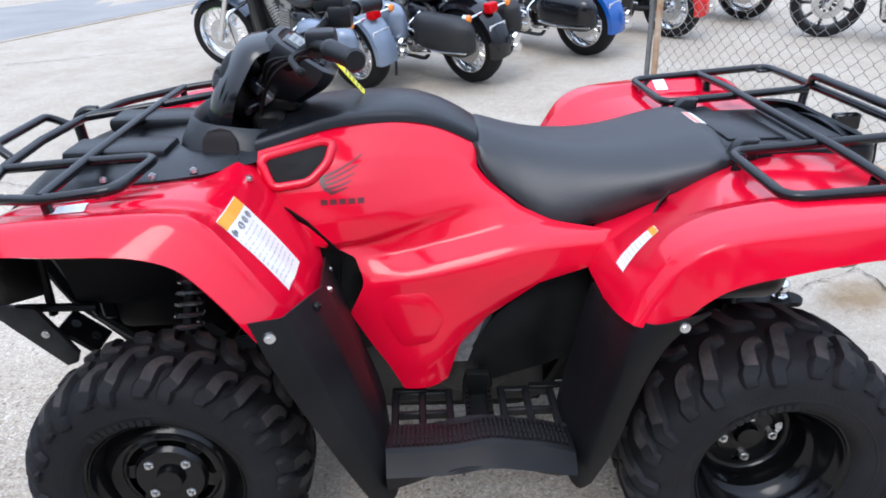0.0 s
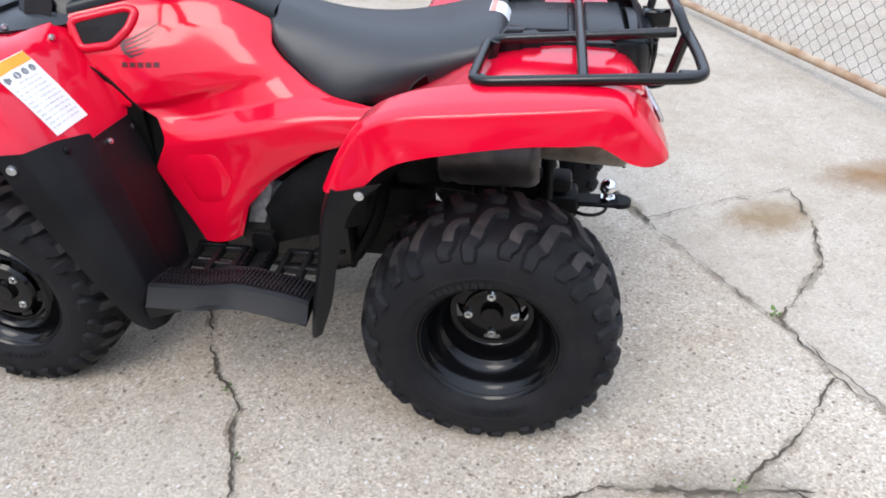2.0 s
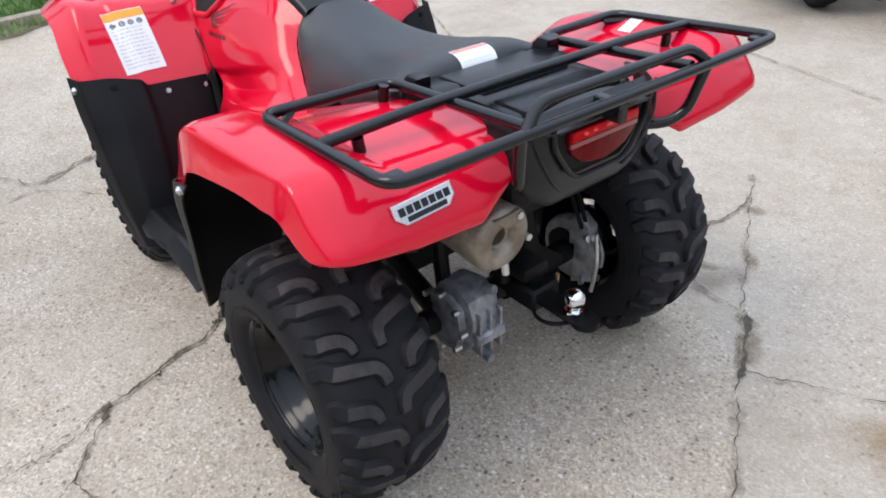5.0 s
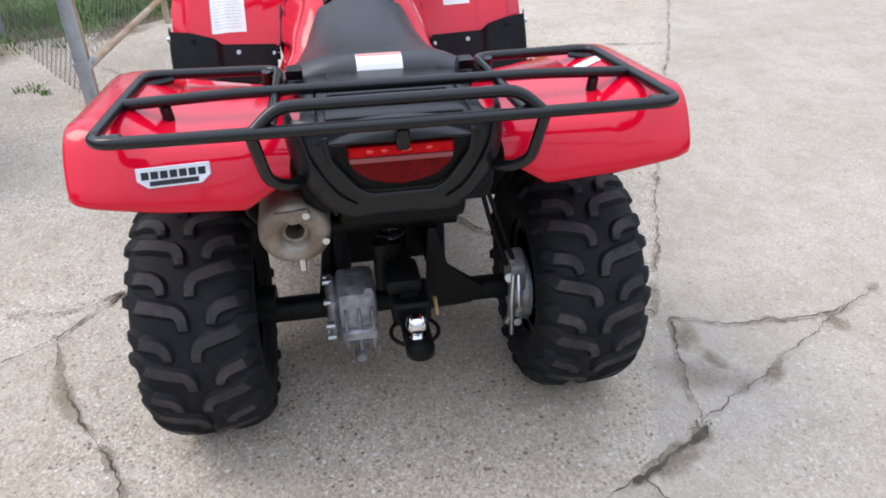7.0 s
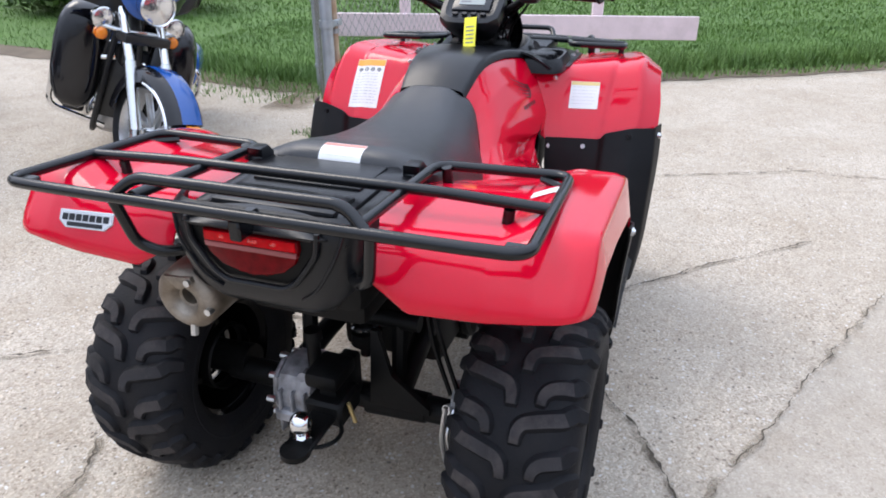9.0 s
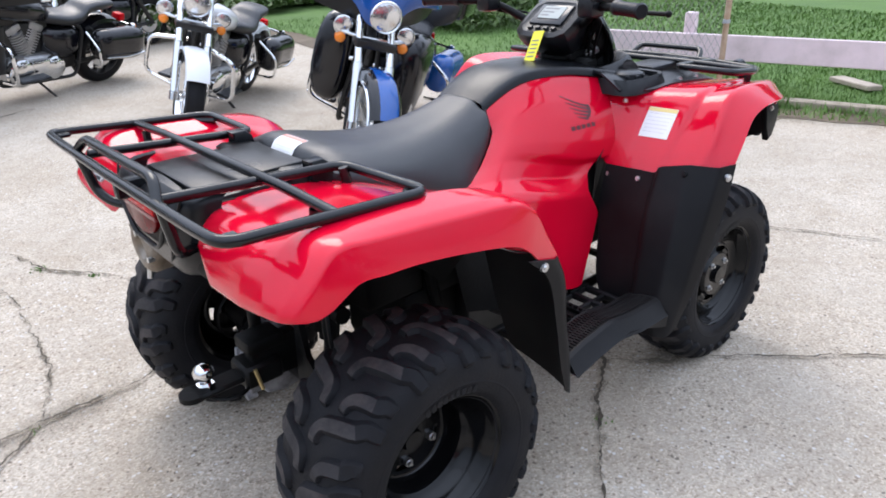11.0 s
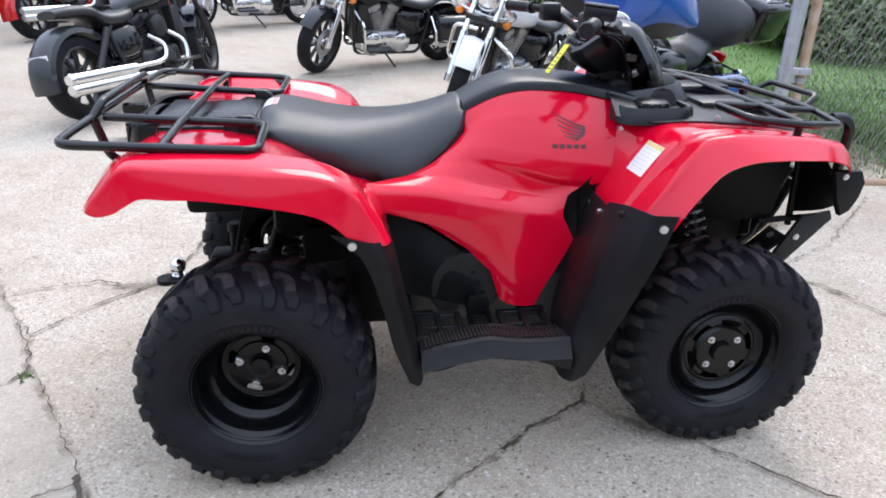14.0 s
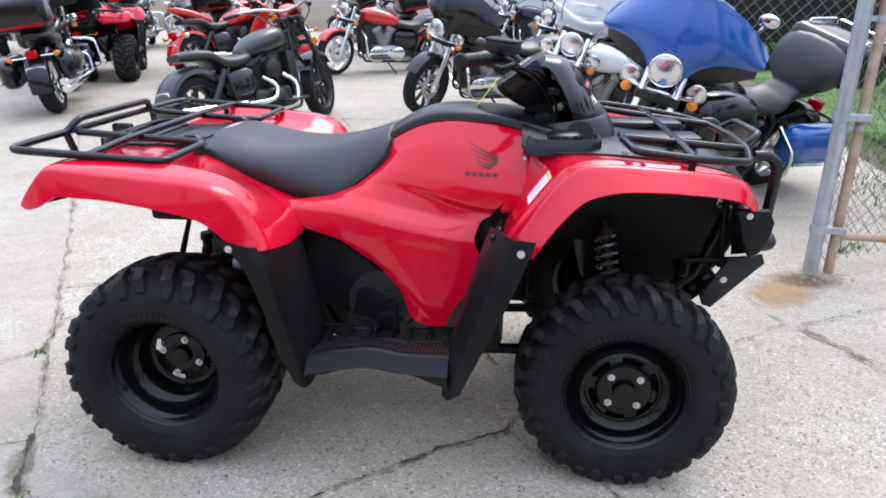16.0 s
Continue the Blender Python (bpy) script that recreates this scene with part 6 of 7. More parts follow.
patch(bm, [[(-.985, y, .66) for y in (-.12, -.06, 0, .06, .12)], [(-.93, y, .53) for y in (-.12, -.06, 0, .06, .12)], [(-.83, y, .42) for y in (-.12, -.06, 0, .06, .12)], [(-.70, y, .24) for y in (-.14, -.07, 0, .07, .14)]], 3, 2, .008)
part("skid_plate", bm, GUARD, atv, "black skid plate")


# ---- labels on the quad ----
def drape(target, name, center, right, down, w, h, material, parent, off=.0016, nu=8, nv=8, label="", cells=None):
    """A thin film that lies on a surface. cells: pieces of it (u0, v0, u1, v1) from 0 to 1."""
    r = V(*right).normalized()
    d = V(*down)
    d = (d - r * d.dot(r)).normalized()
    c = V(*center)
    out = r.cross(d).normalized()
    if out.dot(V(.2, math.copysign(.5, c.y), .6)) < 0:
        out = -out
    bm = bmesh.new()
    for u0, v0, u1, v1 in cells or [(0, 0, 1, 1)]:
        mu, mv = max(1, round(nu * (u1 - u0))), max(1, round(nv * (v1 - v0)))
        rows = []
        for j in range(mv + 1):
            row = []
            for i in range(mu + 1):
                p = c + r * (w * (u0 + (u1 - u0) * i / mu - .5)) + d * (h * (v0 + (v1 - v0) * j / mv - .5))
                ok, q, n, _ = target.ray_cast(p + out * .2, -out)
                row.append(q + out * off if ok else p + out * off)
            rows.append(row)
        skin(bm, rows)
    return part(name, bm, material, parent, label, 60)


def sticker(target, center, right, down, w, h, lines, head=None, label="white printed warning label", icons=0):
    base = drape(target, "warning_label", center, right, down, w, h, WHITE, target, label=label)
    if head:
        drape(target, "label_head", center, right, down, w, h, head, base, .0022, cells=[(.01, .01, .99, .14)])
    rnd = random.Random(int(w * 1000) + lines)
    cells = []
    for k in range(lines):
        y = (.30 if icons else .20) + (.66 if icons else .74) * k / lines
        x = .08
        while x < .84:
            ln = rnd.uniform(.06, .2)
            cells.append((x, y, min(x + ln, .92), y + .016))
            x += ln + .03
    drape(target, "label_print", center, right, down, w, h, FAINT, base, .0022, cells=cells)
    if icons:
        drape(target, "label_icons", center, right, down, w, h, ICON, base, .0024, cells=[c for i in range(icons) for c in ((.09 + .22 * i, .195, .09 + .22 * i + .15, .245), (.12 + .22 * i, .178, .12 + .22 * i + .09, .195), (.12 + .22 * i, .245, .12 + .22 * i + .09, .262))])
    return base


bpy.context.view_layer.update()
sticker(front_fenders[1], (-.385, -.412, .795), (0, 1, 0), (.115, 0, -.145), .112, .182, 11, ORANGE, icons=4)
sticker(front_fenders[0], (-.385, .362, .808), (0, 1, .05), (.08, 0, -.10), .092, .092, 6, mat("label_yellow", (.75, .60, .25), .4), "white square label with yellow head")
sticker(seat, (.606, 0, .893), (0, 1, 0), (.42, 0, -.90), .100, .050, 4, mat("label_red_head", (.65, .25, .2), .4), "white label on the back of the seat")
sticker(rear_fenders[1], (.372, -.41, .745), (0, -1, .1), (-.6, 0, -.8), .055, .105, 8, ORANGE, "narrow white label on the fender")
sticker(rear_fenders[0], (.66, .455, .87), (0, 1, 0), (1, 0, 0), .05, .035, 2, None, "small white label under the rack")
sticker(front_fenders[1], (-.70, -.43, .905), (0, -1, 0), (1, 0, 0), .03, .06, 2, None, "small white label under the front rack")


def wing_decal(cover, s, cx, cz):
    """A dark wing-shaped emblem of plain swept bars with bars below it."""
    bm = bmesh.new()

    def film(pts):
        vs = []
        for u, v in pts:
            ok, q, n, _ = cover.ray_cast(V(cx + u, s * .5, cz + v), V(0, -s, 0))
            vs.append(bm.verts.new(V(q.x, q.y + s * .0012, q.z)))
        bm.faces.new(vs)
    front = [(-.046, .004), (-.047, -.004), (-.044, -.012), (-.037, -.0195), (-.026, -.026)]
    tip = [(.046, .046), (.036, .028), (.028, .012), (.020, -.002), (.012, -.014)]
    for (fu, fv), (tu, tv) in zip(front, tip):
        def edge_pt(t, o):
            return (fu + (tu - fu) * t, fv + (tv - fv) * (t ** 1.35) + o * (.0066 - .0046 * t))
        for j in range(6):
            film([edge_pt(j / 6, 0), edge_pt((j + 1) / 6, 0), edge_pt((j + 1) / 6, 1), edge_pt(j / 6, 1)])
    for k in range(4):
        (u0, v0), (u1, v1) = front[k], front[k + 1]
        film([(u0, v0 + .0066), (u0 + .010, v0 + .0066), (u1 + .010, v1), (u1, v1)])
    for i in range(5):
        u = -.047 + i * .0195
        film([(u, -.047), (u + .014, -.047), (u + .014, -.036), (u, -.036)])
    return part("emblem", bm, LOGO, cover, "dark wing-shaped emblem with bars", 0)


wing_decal(covers[0], 1, -.215, .855)
wing_decal(covers[1], -1, -.235, .850)
bm = bmesh.new()
edge_line = []
for x, z in ((-.172, .555), (-.152, .602), (-.067, .612), (-.03, .552), (-.06, .492), (-.13, .478)):
    ok, q, n, _ = covers[1].ray_cast(V(x, -.6, z), V(0, 1, 0))
    edge_line.append(q if ok else V(x, -.32, z))
loop = rounded(edge_line, .02, 4, True)
mid = sum(loop, V(0, 0, 0)) / len(loop)
skin(bm, [[q for q in loop], [q.lerp(mid, .05) + V(0, -.0015, 0) for q in loop], [q.lerp(mid, .5) + V(0, -.002, 0) for q in loop], [q.lerp(mid, .98) + V(0, -.002, 0) for q in loop]], wrap=True)
part("service_cover", bm, RED, covers[1])


# the bodywork stands a little nose-high on its springs
bpy.context.view_layer.update()
lean_back = Matrix(((1.012, 0, 0, .008), (0, 1, 0, 0), (-.021, 0, 1, 0), (0, 0, 0, 1)))


def settle(ob):
    for child in ob.children:
        if child.name.startswith("wheel") and child.type == "EMPTY":
            continue
        if child.type == "MESH":
            child.data.transform(lean_back)
        settle(child)


settle(atv)


# ---- parked motorcycles ----
def moto_wheel(root, name, cx, r, width, rim_mat, spokes, cast):
    w = new(name)
    w.parent = root
    w.location = (cx, 0, r)
    bm = bmesh.new()
    t = width * .62
    lathe(bm, [(-width * .42, r - t), (-width * .5, r - t * .55), (-width * .42, r - t * .2), (-width * .2, r - .012), (0, r - .002), (width * .2, r - .012), (width * .42, r - t * .2), (width * .5, r - t * .55), (width * .42, r - t)], 40)
    part("tyre", bm, RUBBER, w, "black road tyre", 60)
    bm = bmesh.new()
    ri = r - t
    lathe(bm, [(-width * .42, ri + .004), (-width * .44, ri - .008), (-width * .25, ri - .02), (0, ri - .028), (width * .25, ri - .02), (width * .44, ri - .008), (width * .42, ri + .004)], 40)
    part("rim", bm, rim_mat, w, smooth=60)
    bm = bmesh.new()
    for i in range(spokes):
        a = 2 * math.pi * i / spokes
        for s in (1, -1):
            if cast:
                m = Matrix.Rotation(a, 4, "Y")
                box(bm, (.03, s * .008 - .006, -.012), (ri - .015, s * .008 + .006, .012), m)
            else:
                b = a + s * .22
                rod(bm, (.03 * math.cos(a), s * .035, .03 * math.sin(a)), ((ri - .02) * math.cos(b), 0, (ri - .02) * math.sin(b)), .0028, seg=4, cap=False)
    part("spokes", bm, rim_mat, w)
    bm = bmesh.new()
    rod(bm, (0, -.06, 0), (0, .06, 0), .038, seg=16)
    rod(bm, (0, -.10, 0), (0, .10, 0), .012, seg=10)
    part("hub", bm, CHROME, w)
    bm = bmesh.new()
    lathe(bm, [(.055, .075), (.058, .075), (.058, .14), (.055, .14)], 32, closed=True)
    part("brake_disc", bm, STEEL, w)
    return w


def arc_shell(cx, cz, r, a0, a1, width, n=14, drop=.035):
    """A mudguard: a curved shell round a wheel."""
    rows = []
    for i in range(n + 1):
        a = radians(a0 + (a1 - a0) * i / n)
        row = []
        for y, d in ((-.5, drop), (-.46, drop * .4), (-.3, .006), (0, 0), (.3, .006), (.46, drop * .4), (.5, drop)):
            row.append((cx + (r - d) * math.cos(a), y * width, cz + (r - d) * math.sin(a)))
        rows.append(row)
    bm = bmesh.new()
    skin(bm, rows)
    bmesh.ops.recalc_face_normals(bm, faces=bm.faces)
    bmesh.ops.solidify(bm, geom=bm.faces[:], thickness=.004)
    return bm


def blob(rows, n=3):
    """A closed, smooth loft through (x, z, half width, half height) sections."""
    bm = bmesh.new()
    ring = []
    for x, z, hw, hh in rows:
        ring.append([V(x, hw * math.copysign(abs(math.cos(a)) ** .75, math.cos(a)), z + hh * math.copysign(abs(math.sin(a)) ** .75, math.sin(a))) for a in [2 * math.pi * (i + .5) / 16 for i in range(16)]])
    cols = [smooth_line(c, n) for c in zip(*ring)]
    skin(bm, list(zip(*cols)), cap=True, wrap=True)
    return bm


STEERED = ("fork_leg", "fork_yoke", "front_fender", "handlebar", "headlight", "lamp_bar", "spot_lamp", "batwing_fairing", "windshield", "windshield_bracket")


def motorcycle(label, m, paint, front_paint=None, bags=None, trunk=False, fairing=None, screen=False, rim=None, cast=False, engine_mat=None, pipes=None, group="parked motorcycles", lamps=True, sport=False, guard_bar=True, lean=10, lights=True, low_seat=False, spokes=20, fork_mat=None, steer=24, rake=0.0, dress=False, tail=True):
    root = thing("motorcycle", label, "motorcycle", group)
    rim, engine_mat, pipes, front_paint, fork_mat = rim or CHROME, engine_mat or ALU, pipes or CHROME, front_paint or paint, fork_mat or CHROME
    FW, RW, RF, RR = .82 + rake, -.80, .325, .315
    moto_wheel(root, "front_wheel", FW, RF, .13, rim, spokes if not cast else 9, cast)
    moto_wheel(root, "rear_wheel", RW, RR, .16, rim, spokes if not cast else 9, cast)
    # forks
    for s in (1, -1):
        bm = bmesh.new()
        rod(bm, (FW + .01, s * .10, RF - .01), (FW - .16, s * .10, .66), .030, seg=14)
        rod(bm, (FW - .16, s * .10, .66), (.52, s * .10, 1.0), .024, seg=14)
        rod(bm, (FW + .015, s * .10, RF - .03), (FW + .0, s * .10, RF + .03), .036, seg=14)
        part("fork_leg", bm, fork_mat, root, "bright fork leg")
    bm = bmesh.new()
    box(bm, (FW - .25 - rake * .4, -.13, .74), (FW - .15 - rake * .4, .13, .79), pose(0, 0, 0), .012, 2)
    box(bm, (.49, -.13, .97), (.57, .13, 1.01), pose(0, 0, 0), .012, 2)
    rod(bm, (FW - .26 - rake * .4, 0, .72), (.46, 0, 1.0), .032, seg=14)
    part("fork_yoke", bm, ENGBLK, root)
    fender = part("front_fender", arc_shell(FW, RF, RF + .032, *((30, 172, .185) if dress else (38, 152, .165)), drop=.09 if dress else .035), front_paint, root)
    if dress:
        # painted crown, black flanks
        fender.data.materials.append(BLACKG)
        for f in fender.data.polygons:
            f.material_index = 0 if abs(f.center.y) < .060 else 1
        bm = bmesh.new()
        for s in (1, -1):
            tube(bm, [(FW + (RF - .055) * math.cos(radians(a)), s * .096, RF + (RF - .055) * math.sin(radians(a))) for a in range(14, 100, 8)], .009, 8)
        tube(bm, smooth_line([(FW + RF - .02, -.09, RF + .10), (FW + RF + .03, -.05, RF + .085), (FW + RF + .035, 0, RF + .08), (FW + RF + .03, .05, RF + .085), (FW + RF - .02, .09, RF + .10)], 4), .011, 8)
        part("fender_trim", bm, CHROME, fender, "chrome fender trim rail")
        bm = bmesh.new()
        prism(bm, [(-.04, RF + .12), (.04, RF + .12), (.03, RF + .17), (-.03, RF + .17)], 0, FW + RF - .03, FW + RF + .02, .006)
        part("fender_lamp", bm, AMBER, fender, "amber lamp on the fender tip")
    part("rear_fender", arc_shell(RW, RR, RR + .055, 15, 190, .22, drop=.06), paint, root)
    # tank, seat
    part("fuel_tank", blob([(.38, .86, .02, .02), (.34, .85, .09, .075), (.20, .84, .145, .105), (.02, .81, .15, .10), (-.14, .77, .11, .075), (-.24, .73, .05, .04)]), paint, root, "glossy painted fuel tank", 60)
    sh = 0 if low_seat else .02
    part("seat", blob([(-.12, .72, .06, .03), (-.20, .70 + sh, .13, .05), (-.38, .675 + sh, .165, .055), (-.52, .69 + sh, .15, .055), (-.60, .745 + sh, .13, .05), (-.80, .765 + sh, .12, .045), (-.92, .76 + sh, .08, .03)]), SEATM, root, "black leather seat", 60)
    # battery box and side covers under the seat, horn block behind the front wheel
    part("side_cover", blob([(-.12, .52, .07, .10), (-.20, .50, .14, .15), (-.42, .49, .15, .16), (-.52, .48, .10, .12)]), BLACKG, root, "black side covers", 60)
    bm = bmesh.new()
    box(bm, (.27, -.12, .30), (.36, .12, .72), bevel=.02, seg=2)
    part("oil_cooler", bm, ENGBLK, root)
    # engine: crankcase, two finned cylinders, covers
    bm = bmesh.new()
    box(bm, (-.22, -.13, .17), (.26, .13, .42), bevel=.05, seg=3)
    eng = part("crankcase", bm, engine_mat, root, "engine crankcase")
    bm = bmesh.new()
    lathe(bm, [(.12, .0), (.12, .13), (.16, .125), (.18, .10), (.185, 0)], 24, Matrix.Translation((.16, 0, .30)))
    lathe(bm, [(.12, .0), (.12, .11), (.155, .105), (.175, .08), (.18, 0)], 24, Matrix.Translation((-.18, 0, .30)))
    box(bm, (-.18, .12, .22), (.16, .165, .39), bevel=.03, seg=2)
    part("primary_cover", bm, CHROME if engine_mat is ALU else engine_mat, eng, "polished side cover")
    bm = bmesh.new()
    lathe(bm, [(-.12, 0), (-.12, .10), (-.15, .095), (-.165, .07), (-.17, 0)], 24, Matrix.Translation((.05, 0, .30)))
    part("cam_cover", bm, CHROME if engine_mat is ALU else engine_mat, eng)
    for a in (-24, 24):
        bm = bmesh.new()
        mm = pose(.03, 0, .40, 0, a, 0)
        rod(bm, mm @ V(0, 0, 0), mm @ V(0, 0, .26), .06, seg=14)
        for k in range(9):
            rod(bm, mm @ V(0, 0, .03 + k * .024), mm @ V(0, 0, .042 + k * .024), .088, seg=14)
        box(bm, (-.075, -.06, .24), (.075, .06, .31), mm, .02, 2)
        tagged(part("cylinder", bm, engine_mat, eng, "finned engine cylinder"), "finned engine cylinder", kind="stuff")
    bm = bmesh.new()
    box(bm, (-.21, -.05, .36), (.27, .05, .70), bevel=.03, seg=2)
    box(bm, (-.46, -.10, .24), (-.18, .10, .60), bevel=.03, seg=2)
    box(bm, (.10, -.035, .62), (.40, .035, .84), bevel=.02, seg=1)
    part("engine_block", bm, ENGBLK, eng, "black engine block")
    bm = bmesh.new()
    lathe(bm, [(-.09, .0), (-.09, .085), (-.13, .095), (-.16, .085), (-.172, .05), (-.172, 0)], 28, Matrix.Translation((.03, 0, .58)))
    part("air_cleaner", bm, CHROME if engine_mat is ALU else ENGBLK, eng, "round air cleaner cover")
    # exhausts on the right (y negative), frame tubes
    for k, (z, x0) in enumerate(((.24, .16), (.31, -.10))):
        bm = bmesh.new()
        tube(bm, smooth_line([(x0 + .02, -.10, .52), (x0 + .10, -.17, .42), (x0 + .05, -.19, z + .02), (-.35, -.20, z), (-.55, -.205, z)], 5), .022, 10)
        rod(bm, (-.45, -.205, z), (-1.10, -.21, z + .02), .042, .048, 18)
        rod(bm, (-1.10, -.21, z + .02), (-1.12, -.21, z + .02), .048, .035, 18)
        part("exhaust_pipe", bm, pipes, root, "long exhaust pipe")
    bm = bmesh.new()
    for s in (1, -1):
        tube(bm, rounded([(.42, s * .05, .92), (.36, s * .12, .20), (-.42, s * .14, .18), (-.52, s * .12, .62), (-.15, s * .06, .76), (.42, s * .04, .90)], .08, 3), .017, 8)
        tube(bm, [(-.42, s * .13, .30), (RW, s * .12, RR)], .022, 8)
        tube(bm, [(-.55, s * .15, .62), (RW + .05, s * .15, RR + .03)], .028, 10)
    part("frame", bm, ENGBLK, root)
    # handlebar with grips and mirrors
    bm = bmesh.new()
    tube(bm, smooth_line([(.10, -.42, 1.05), (.22, -.36, 1.08), (.42, -.22, 1.10), (.50, 0, 1.06), (.42, .22, 1.10), (.22, .36, 1.08), (.10, .42, 1.05)], 5), .014, 10)
    hb = part("handlebar", bm, CHROME, root, "wide chrome handlebar")
    for s in (1, -1):
        bm = bmesh.new()
        rod(bm, (.24, s * .35, 1.077), (.09, s * .425, 1.048), .019, seg=12)
        part("grip", bm, BLACKP, hb)
        bm = bmesh.new()
        tube(bm, [(.26, s * .34, 1.08), (.34, s * .36, 1.16), (.33, s * .40, 1.23)], .006, 6)
        ball(bm, (.33, s * .41, 1.25), .05, 14, 8, (.35, 1.2, .8))
        part("mirror", bm, CHROME, hb, "round chrome mirror")
        bm = bmesh.new()
        tube(bm, smooth_line([(.25, s * .32, 1.09), (.50, s * .24, 1.02), (.52, s * .10, .86), (.42, s * .06, .60)], 5), .006, 6)
        part("cable", bm, ENGBLK, hb)
    # headlight and lamps
    hx, hz = .74 if fairing else .66, .95 if dress else .92
    bm = bmesh.new()
    lathe(bm, [(-.13, 0), (-.12, .04), (-.06, .082), (.0, .095), (.012, .097), (.02, .09), (.012, .084)], 28, Matrix.Translation((hx, 0, hz)) @ Matrix.Rotation(radians(-90), 4, "Z"))
    hl = part("headlight", bm, CHROME if lights else ENGBLK, root, "round headlight", 60)
    bm = bmesh.new()
    lathe(bm, [(.010, .086), (.022, .06), (.028, 0)], 28, Matrix.Translation((hx, 0, hz)) @ Matrix.Rotation(radians(-90), 4, "Z"))
    part("lens", bm, REFLECTOR, hl, "bright ribbed headlight lens", 60)
    if lamps:
        bm = bmesh.new()
        tube(bm, smooth_line([(.60, -.24, .80), (.64, -.12, .79), (.65, 0, .79), (.64, .12, .79), (.60, .24, .80)], 4), .012, 8)
        part("lamp_bar", bm, CHROME, root)
    for s in (1, -1):
        if lamps:
            bm = bmesh.new()
            lathe(bm, [(-.08, 0), (-.05, .04), (.0, .056), (.010, .058), (.014, .052)], 22, Matrix.Translation((.61, s * .20, .83)) @ Matrix.Rotation(radians(-90), 4, "Z"))
            lp2 = part("spot_lamp", bm, CHROME, root, "small chrome passing lamp", 60)
            bm = bmesh.new()
            lathe(bm, [(.008, .052), (.016, .03), (.019, 0)], 22, Matrix.Translation((.61, s * .20, .83)) @ Matrix.Rotation(radians(-90), 4, "Z"))
            part("lens", bm, REFLECTOR, lp2, smooth=60)
        bm = bmesh.new()
        rod(bm, (.59, s * .20, .755), (.61, s * .20, .755), .030, .033, 18)
        ball(bm, (.62, s * .20, .755), .031, 16, 8, (.5, 1, 1))
        part("turn_signal", bm, AMBER, root, "amber turn signal")
        if tail:
            bm = bmesh.new()
            tube(bm, [(-1.02, s * .06, .60), (-1.03, s * .22, .60)], .010, 8)
            rod(bm, (-.99, s * .22, .60), (-1.03, s * .22, .60), .032, seg=16)
            tl = part("signal_stalk", bm, CHROME, root)
            bm = bmesh.new()
            ball(bm, (-1.035, s * .22, .60), .031, 16, 8, (.5, 1, 1))
            part("signal_lens", bm, AMBER, tl, "amber rear signal lens")
    if tail:
        bm = bmesh.new()
        box(bm, (-1.10, -.05, .585), (-1.02, .05, .665), bevel=.02, seg=2)
        part("tail_light", bm, TAILRED, root, "red tail light")
    bm = bmesh.new()
    box(bm, (-1.115, -.09, .40), (-1.108, .09, .51), pose(0, 0, 0), .003)
    part("number_plate", bm, SILVER, root, "blank metal plate")
    if guard_bar:
        bm = bmesh.new()
        for s in (1, -1):
            tube(bm, rounded([(.38, s * .05, .66), (.40, s * .34, .60), (.36, s * .36, .30), (.33, s * .06, .24)], .07, 4), .016, 8)
        part("engine_guard", bm, CHROME, root, "chrome engine guard bar")
    for s in (1, -1):
        bm = bmesh.new()
        box(bm, (-.02, s * .19, .27), (.28, s * .30, .295), bevel=.01)
        part("footboard", bm, BLACKP, root)
    bm = bmesh.new()
    rod(bm, (.0, .14, .20), (-.14, .30, .01), .012, seg=8)
    box(bm, (-.20, .285, .0), (-.12, .335, .012))
    part("kickstand", bm, ENGBLK, root)
    if bags:
        for s in (1, -1):
            bm = blob([(-.50, .50, .02, .05), (-.54, .49, .085, .13), (-.75, .48, .10, .15), (-1.02, .47, .095, .14), (-1.10, .46, .03, .09)])
            for v in bm.verts:
                v.co.y += s * .27
            bag = part("saddlebag", bm, bags, root, "hard saddlebag", 60)
            bm = bmesh.new()
            tube(bm, rounded([(-.48, s * .20, .60), (-.45, s * .39, .50), (-.48, s * .39, .33), (-.55, s * .22, .28)], .05, 4), .012, 8)
            tube(bm, rounded([(-.56, s * .37, .40), (-.80, s * .385, .38), (-1.10, s * .36, .39)], .05, 3), .008, 8)
            part("bag_rail", bm, CHROME, bag)
    if trunk:
        bm = bmesh.new()
        box(bm, (-1.24, -.29, .86), (-.80, .29, 1.15), bevel=.06, seg=3)
        tk = part("top_box", bm, BLACKG, root, "hard touring top box")
        bm = bmesh.new()
        tube(bm, rounded([(-1.18, -.20, 1.12), (-1.18, -.20, 1.17), (-1.18, .20, 1.17), (-1.18, .20, 1.12)], .03, 3), .010, 8)
        tube(bm, rounded([(-.90, -.22, 1.12), (-.90, -.22, 1.17), (-1.18, -.22, 1.17), (-1.18, -.22, 1.12)], .03, 3), .010, 8)
        tube(bm, rounded([(-.90, .22, 1.12), (-.90, .22, 1.17), (-1.18, .22, 1.17), (-1.18, .22, 1.12)], .03, 3), .010, 8)
        part("top_rail", bm, CHROME, tk)
        bm = bmesh.new()
        box(bm, (-1.235, -.24, .88), (-1.21, .24, .95), bevel=.01)
        part("top_reflector", bm, TAILRED, tk)
        bm = blob([(-.64, .82, .12, .05), (-.69, .92, .25, .12), (-.77, .97, .27, .16), (-.83, .97, .24, .13), (-.85, .96, .12, .07)])
        part("backrest", bm, SEATM, root, smooth=60)
